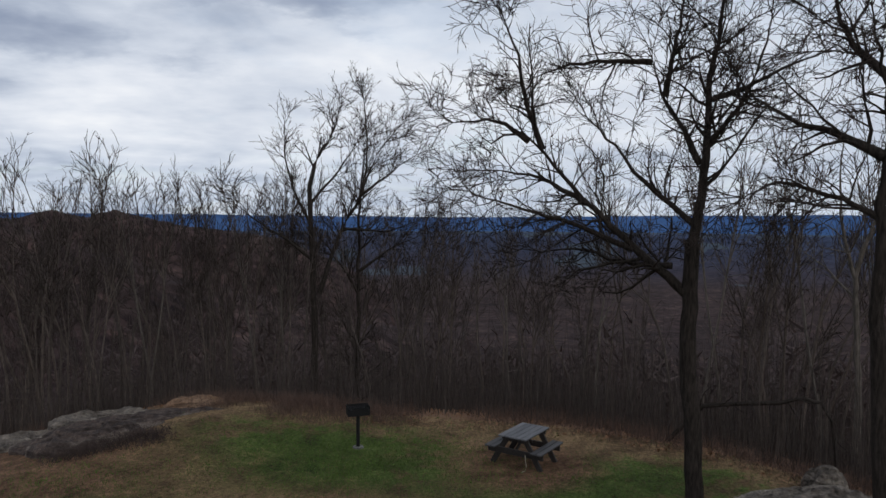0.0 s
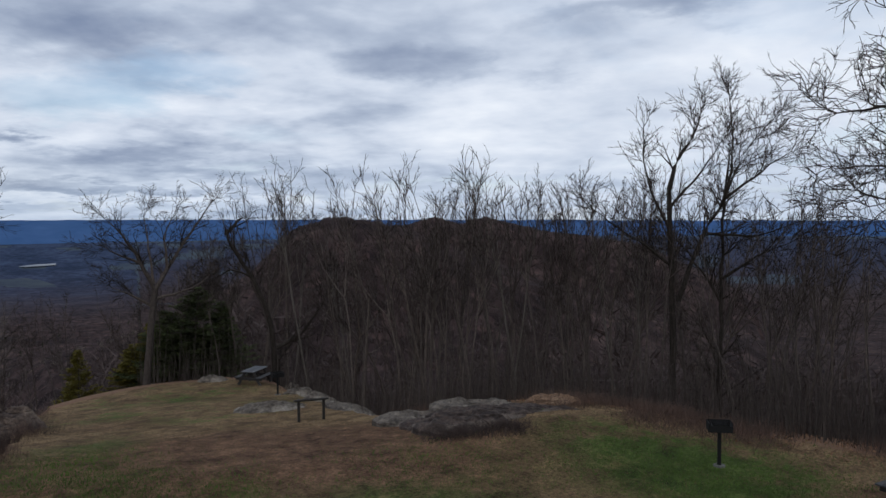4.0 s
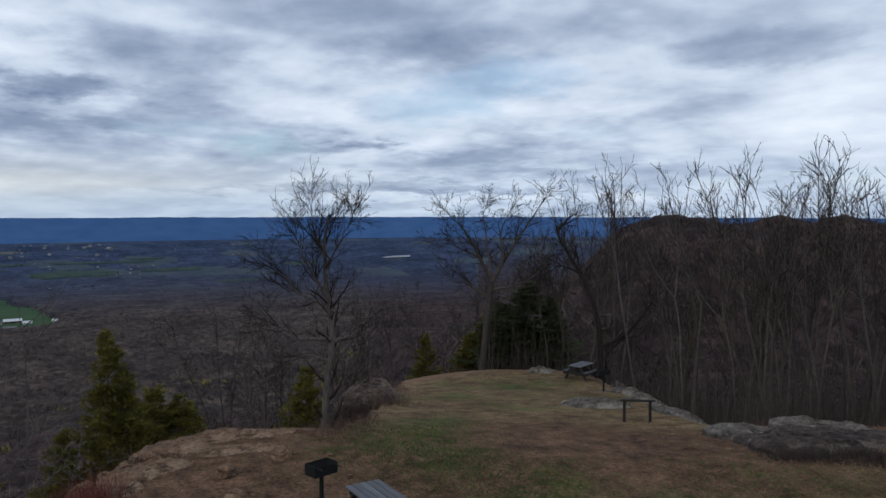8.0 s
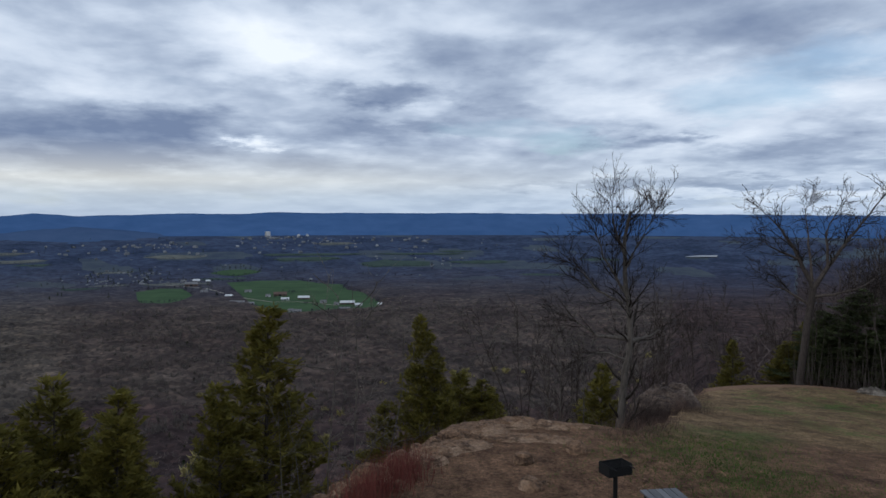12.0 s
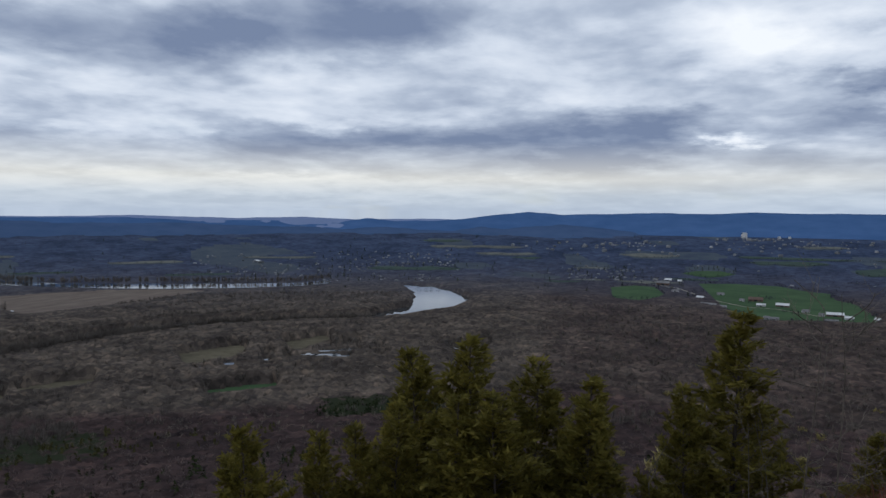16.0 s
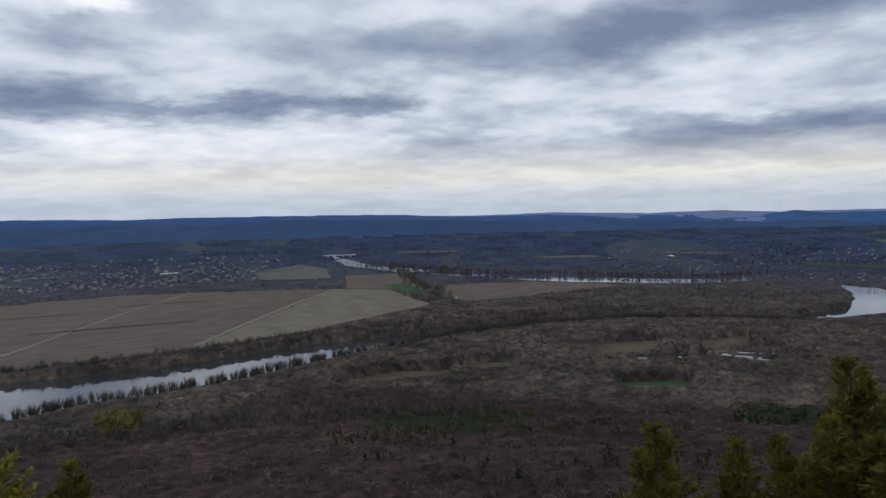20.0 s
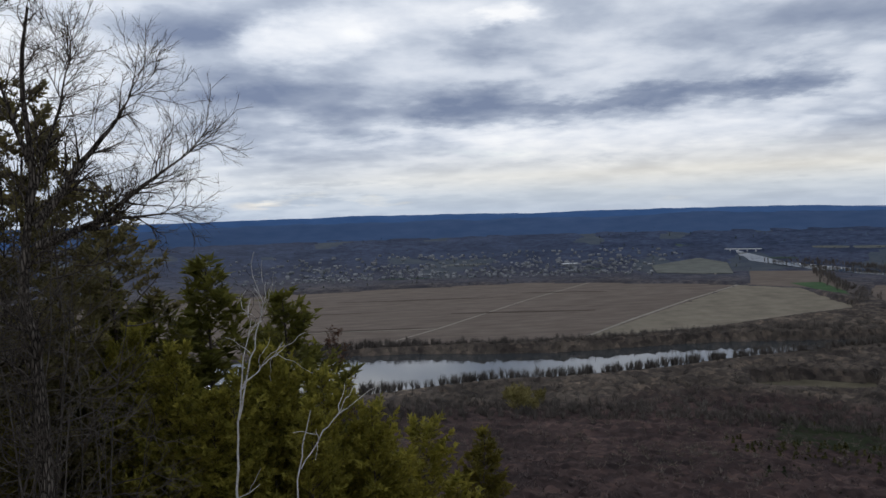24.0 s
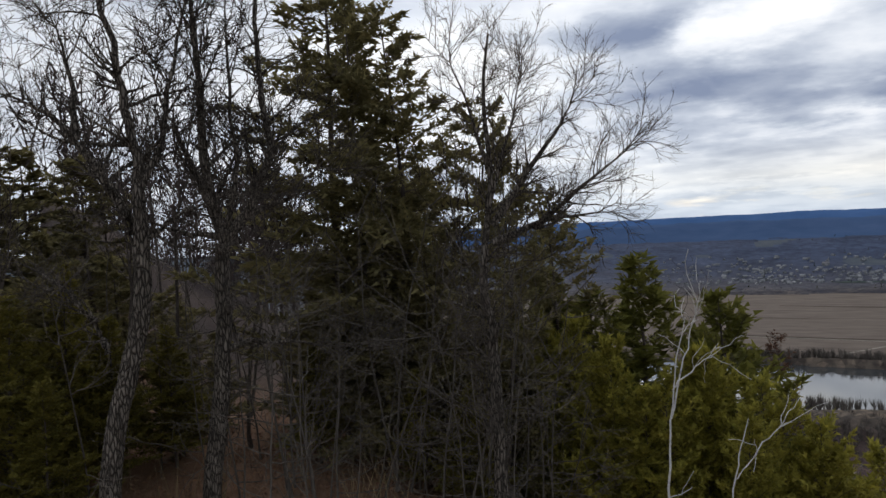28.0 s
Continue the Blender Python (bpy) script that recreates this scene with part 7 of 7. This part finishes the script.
ledge("rock_slab", 45.0, 40.5, 1.8, 0.9, 0.3, 0, 13.3, ROCK, "flat pale rock at the end of the lawn", -0.05)

STONE = ledge("stone", 79, 16, 0.55, 0.42, 0.25, 0, 14.2, SANDROCK, "loose angular stone on bare soil", -0.05)
tagged(STONE, group="loose stones below the ledge")
rng = np.random.RandomState(60)
for k in range(70):
    az = 73 + 13 * rng.rand() if k < 62 else 60 + 10 * rng.rand()
    r = float(np.interp(az, EDGE_AZ, EDGE_R)) - 1.5 + 2.4 * rng.rand() if k < 62 else 14.5 + 5 * rng.rand()
    x, y, z = ground_at(az, r, -0.04)
    s = 0.3 + 1.1 * rng.rand() ** 2
    copy_thing(STONE, pose(x, y, z, rng.normal(0, 12), rng.normal(0, 12), rng.rand() * 360) @ Matrix.Scale(s, 4))


x, y, z = ground_at(26.6, 19.75)
bm = bmesh.new()
bmesh.ops.create_grid(bm, x_segments=3, y_segments=2, size=0.07)
for q in bm.verts:
    q.co.z = 0.5 * abs(q.co.x) + 0.12 * q.co.y
bmesh.ops.solidify(bm, geom=bm.faces[:], thickness=0.004)
me = bpy.data.meshes.new("paper_scrap")
bm.to_mesh(me)
bm.free()
me.materials.append(BIRCH)
scrap = tagged(new("paper_scrap", me), "small crumpled white scrap of paper beside the ledge", "litter")
scrap.matrix_basis = pose(x, y, z + 0.02, 0, 0, 40)


# ---- picnic tables ----
def board(bm, l, w, t, m):
    box(bm, l, w, t, m, 0.008)


def picnic_table(az, r, axis, label, top_mat=GREYWOOD, long=1.22):
    """table with two fixed benches on A-frame legs; axis: bearing of its length"""
    x, y, z = ground_at(az, r)
    root = tagged(new("picnic_table"), label, "picnic table", "picnic tables on the lawn")
    root.matrix_basis = pose(x, y, z, 0, 0, axis + 90)
    for k in range(5):
        bm = bmesh.new()
        board(bm, long, 0.140, 0.038, pose(0, (k - 2) * 0.150, 0.735))
        part("tabletop_board", bm, top_mat, root)
    for s in (-1, 1):
        for k in range(2):
            bm = bmesh.new()
            board(bm, long, 0.135, 0.038, pose(0, s * (0.60 + 0.075 * (2 * k - 1)), 0.440))
            part("bench_board", bm, BENCHWOOD, root)
    for e in (-1, 1):
        xe = e * (long / 2 - 0.22)
        for s in (-1, 1):
            bm = bmesh.new()
            board(bm, 0.05, 0.13, 0.84, pose(xe, s * 0.42, 0.355, s * 31))
            part("leg", bm, STAINWOOD, root)
        bm = bmesh.new()
        board(bm, 0.05, 1.45, 0.14, pose(xe + e * 0.052, 0, 0.35))
        part("bench_support", bm, STAINWOOD, root)
        bm = bmesh.new()
        board(bm, 0.045, 0.70, 0.09, pose(xe + e * 0.05, 0, 0.67))
        part("top_support", bm, STAINWOOD, root)
        bm = bmesh.new()
        board(bm, 0.62, 0.06, 0.05, pose(e * 0.20, 0, 0.53, 0, e * 35))
        part("brace", bm, STAINWOOD, root)
    return root


table = picnic_table(-6.45, 17.4, -34, "dark-stained wooden picnic table with a grey top on worn grass")
rope = [(np.array([(-0.52, -0.30, 0.36), (-0.56, -0.33, 0.25), (-0.55, -0.36, 0.12), (-0.60, -0.34, 0.02), (-0.68, -0.30, 0.012)]), np.full(5, 0.011))]
rope_ob = new("tether", tube_mesh("tether", rope, 6, material("pale_rope", grainy((0.22, 0.19, 0.14), (0.36, 0.32, 0.25), 60, b=0.3, bd=0.002), 0.9)))
rope_ob.parent = table
tagged(rope_ob, "pale frayed rope hanging from the bench support")
picnic_table(41.9, 39.0, 12, "dark wooden picnic table near the woods' edge", long=1.5)
picnic_table(58.0, 14.0, 84, "picnic table with a weathered grey slatted top beside a grill")


# ---- park grills ----
FOOTING = material("worn_concrete", grainy((0.10, 0.098, 0.092), (0.19, 0.185, 0.175), 9, b=0.4), 0.9)

def grill(az, r, turn, label):
    x, y, z = ground_at(az, r)
    root = tagged(new("park_grill"), label, "grill", "park grills on the lawn")
    root.matrix_basis = pose(x, y, z, 0, 0, az + turn)
    bm = bmesh.new()
    bmesh.ops.create_cone(bm, cap_ends=True, segments=14, radius1=0.045, radius2=0.045, depth=0.95, matrix=pose(0, 0, 0.40))
    part("post", bm, IRON, root)
    bm = bmesh.new()
    bmesh.ops.create_cone(bm, cap_ends=True, segments=18, radius1=0.15, radius2=0.13, depth=0.07, matrix=pose(0, 0, 0.0))
    part("footing", bm, FOOTING, root, "pale concrete footing")
    w, d, h = 0.54, 0.36, 0.22
    bm = bmesh.new()
    box(bm, w, d, 0.012, pose(0, 0, 0.85), 0.002)
    box(bm, w, 0.012, h, pose(0, d / 2, 0.85 + h / 2), 0.002)
    for s in (-1, 1):
        box(bm, 0.012, d, h, pose(s * w / 2, 0, 0.85 + h / 2), 0.002)
    box(bm, w, 0.012, h * 0.7, pose(0, -d / 2, 0.85 + h * 0.35), 0.002)
    firebox = part("firebox", bm, IRON, root)
    for k in range(11):
        bm = bmesh.new()
        bmesh.ops.create_cone(bm, cap_ends=True, segments=6, radius1=0.007, radius2=0.007, depth=d + 0.03, matrix=pose(-w / 2 + 0.03 + k * 0.048, 0, 0.85 + h * 0.82, 90))
        part("grate_bar", bm, IRON, firebox)
    for s in (-1, 1):
        bm = bmesh.new()
        bmesh.ops.create_cone(bm, cap_ends=True, segments=8, radius1=0.014, radius2=0.014, depth=0.16, matrix=pose(s * (w / 2 - 0.06), -d / 2 - 0.08, 0.85 + h * 0.82, 90))
        part("handle", bm, IRON, firebox)
    return root


grill(6.62, 18.3, 10, "black iron park grill on a post in green grass")
grill(62.2, 14.9, 35, "black iron box grill on a post over bare soil")
grill(40.2, 34.6, 20, "black iron park grill near the picnic table and woods")

# ---- information panel on two posts ----
x, y, z = ground_at(37.7, 25.2)
panel = tagged(new("information_panel"), "low dark-framed information panel on two posts in the grass", "sign")
panel.matrix_basis = pose(x, y, z, 0, 0, 37.7 + 6)
for s in (-1, 1):
    bm = bmesh.new()
    box(bm, 0.09, 0.09, 0.82, pose(s * 0.42, 0, 0.36), 0.008)
    part("post", bm, STAINWOOD, panel)
for s in (-1, 1):
    bm = bmesh.new()
    box(bm, 1.14, 0.07, 0.05, pose(0, s * 0.13, 0.72 - s * 0.045, 0) @ pose(0, 0, 0, -18), 0.006)
    part("rail", bm, STAINWOOD, panel)
for s in (-1, 1):
    bm = bmesh.new()
    box(bm, 0.06, 0.30, 0.05, pose(s * 0.54, 0, 0.72, -18), 0.006)
    part("side_rail", bm, STAINWOOD, panel)
bm = bmesh.new()
box(bm, 1.03, 0.20, 0.012, pose(0, 0, 0.735, -18))
sign_board = part("sign_board", bm, material("faded_print", grainy((0.22, 0.23, 0.22), (0.36, 0.36, 0.34), 6, b=0), 0.4, 0.5), panel, "faded pale printed board")


INK = material("faded_ink", grainy((0.06, 0.065, 0.07), (0.11, 0.115, 0.12), 8, b=0), 0.6)
for k in range(4):
    bm = bmesh.new()
    box(bm, 0.36 - 0.06 * (k % 2), 0.016, 0.004, pose(-0.26 + 0.48 * (k // 2), 0, 0.735, -18) @ pose(0, 0.05 - 0.08 * (k % 2), 0.010))
    part("text_line", bm, INK, sign_board)


# ---- brush, grass and leaves ----
def stems(rng, xy, high, per, lean, width=0.010, wide=0.25, foot_z=None):
    """clumps of thin upright stems, each a slim triangle"""
    n = len(xy) * per
    b = np.repeat(xy, per, 0) + rng.normal(0, wide, (n, 2))
    z = land(b[:, 0], b[:, 1]) - 0.03 if foot_z is None else np.full(n, foot_z) + rng.normal(0, 0.15, n)
    h = high * (0.4 + 0.8 * rng.rand(n))
    a = rng.rand(n) * 6.283
    s = np.stack([np.cos(a), np.sin(a), 0 * a], 1) * width
    p = np.stack([b[:, 0], b[:, 1], z], 1)
    t = p + np.stack([rng.normal(0, lean, n) * h, rng.normal(0, lean, n) * h, h], 1)
    v = np.stack([p - s, p + s, t], 1).reshape(-1, 3)
    return v, np.arange(len(v)).reshape(-1, 3)


def edge_band(rng, n, az0, az1, d0, d1):
    az = az0 + (az1 - az0) * rng.rand(n)
    r = np.interp(az, EDGE_AZ, EDGE_R) + d0 + (d1 - d0) * rng.rand(n)
    return np.stack([-np.sin(np.radians(az)) * r, np.cos(np.radians(az)) * r], 1)


rng = np.random.RandomState(70)
bxy = np.concatenate([np.array(polar(57.6, 28.6)[:2]) + rng.normal(0, 0.5, (60, 2)), edge_band(rng, 1500, -34, 20, -0.4, 3.0), edge_band(rng, 420, 9.5, 18, -2.4, 0.5), edge_band(rng, 120, 3, 9.5, -1.2, 0.5), edge_band(rng, 200, 18, 30, 0.0, 1.5), edge_band(rng, 120, 56, 62, -1.5, 1.5)])
bxy = bxy[wave(bxy[:, 0], bxy[:, 1], 1.1, 55) > -0.35]
v, f = stems(rng, bxy, 0.42, 12, 0.55, 0.006, 0.35)
stand("brush", v, f, BRUSH, "dry reddish-brown brush along the wood's edge")
vaz, vr = 21 + 7.5 * rng.rand(240), 19.0 + 0.9 * rng.rand(240)
v, f = stems(rng, np.stack([-np.sin(np.radians(vaz)) * vr, np.cos(np.radians(vaz)) * vr], 1), 0.26, 12, 0.6, 0.007, 0.18)
VINE = material("dead_vines", grainy((0.030, 0.021, 0.019), (0.095, 0.066, 0.056), 4, b=0, rand="island"), 0.9)
stand("dead_vines", v, f, VINE, "dark dead vines and stalks over the rock ledge")
vaz, vr = 55.6 + 5.6 * rng.rand(300), 27.9 + 0.8 * rng.rand(300)
v, f = stems(rng, np.stack([-np.sin(np.radians(vaz)) * vr, np.cos(np.radians(vaz)) * vr], 1), 1.5, 12, 0.22, 0.011, 0.2, -2.6)
stand("hanging_vines", v, f, VINE, "brown dead vines covering the face of the outcrop")
v, f = stems(rng, np.concatenate([np.array(polar(a_, r_)[:2]) + rng.normal(0, 0.25, (3, 2)) for a_, r_ in ((231, 17), (227, 16.2), (224, 17.5), (233.5, 16), (213, 16), (210, 15.5), (217.5, 17.5))]), 1.9, 7, 0.22, 0.009, 0.15)
stand("budding_shrubs", v, f, material("pale_stems", grainy((0.16, 0.12, 0.06), (0.34, 0.27, 0.15), 4, b=0, rand="island"), 0.9), "pale budding shrub stems beside the path")
v, f = stems(rng, edge_band(rng, 5200, -44, 50, 0.6, 22), 4.2, 1, 0.07, 0.017, 0.1)
v2, f2 = stems(rng, edge_band(rng, 5200, -44, 50, 0.3, 14), 1.9, 2, 0.16, 0.010, 0.2)
stand("saplings", np.concatenate([v, v2]), np.concatenate([f, f2 + len(v)]), BARK, "thicket of thin bare saplings under the trees")
v, f = stems(rng, np.concatenate([edge_band(rng, 60, 78, 82.5, -2.4, -0.9)]), 0.65, 26, 0.22, 0.007)
stand("red_brush", v, f, REDBRUSH, "dark red stems of a low shrub on the slope")
v, f = stems(rng, np.concatenate([edge_band(rng, 300, 66, 100, 0.5, 6), scatter(rng, 50, 197, 236, 16, 22)]), 0.9, 10, 0.3, 0.006)
stand("dry_stalks", v, f, BRUSH, "dry pale stalks and brambles on the slope")
gaz = -40 + 125 * rng.rand(26000)
gr = 11 + 32 * rng.rand(26000) ** 1.2
keep = gr < np.interp(gaz, EDGE_AZ, EDGE_R) - 0.3
gxy = np.stack([-np.sin(np.radians(gaz)) * gr, np.cos(np.radians(gaz)) * gr], 1)[keep]
gxy = gxy[wave(gxy[:, 0], gxy[:, 1], 0.6, 77) > -0.5]
v, f = stems(rng, gxy, 0.085, 6, 0.6, 0.010, 0.14)
stand("grass", v, f, GRASSBLADE, "short dry tufted grass of the lawn")
gxy = np.concatenate([np.array(polar(a_, r_)[:2]) + rng.normal(0, s_, (n_, 2)) for a_, r_, s_, n_ in
                      ((6, 17.2, 1.5, 1000), (1, 18.0, 1.2, 350), (-8, 14.5, 1.6, 500), (-17, 17, 1.5, 250), (57, 19, 1.4, 900), (54.5, 21.5, 1.0, 450), (47.5, 15.2, 1.0, 700), (52, 17.5, 0.8, 450), (44, 17, 0.6, 250), (28, 17.2, 1.3, 600), (13, 18, 1.5, 600))])
v, f = stems(rng, gxy, 0.10, 7, 0.5, 0.010, 0.13)
stand("green_grass", v, f, GREENBLADE, "patches of fresh green spring grass")


def leaves(rng, xy, size):
    n = len(xy)
    p = np.stack([xy[:, 0], xy[:, 1], land(xy[:, 0], xy[:, 1]) + 0.03], 1)
    d = rng.normal(0, 1, (n, 3)) * np.array([1, 1, 0.35])
    d /= np.linalg.norm(d, axis=1, keepdims=True)
    s = np.cross(d, rng.normal(0, 0.4, (n, 3)) + np.array([0, 0, 1]))
    s /= np.linalg.norm(s, axis=1, keepdims=True)
    k = size * (0.6 + 0.8 * rng.rand(n, 1))
    v = np.stack([p - d * k, p - s * k * 0.45, p + d * k, p + s * k * 0.45], 1).reshape(-1, 3)
    return v, np.arange(n * 4).reshape(-1, 4)


v, f = leaves(rng, np.concatenate([scatter(rng, 16000, 200, 246, 13, 34), edge_band(rng, 4000, -34, 30, -1, 3)]), 0.06)
stand("fallen_leaves", v, f, LEAF, "brown fallen leaves on the ground")
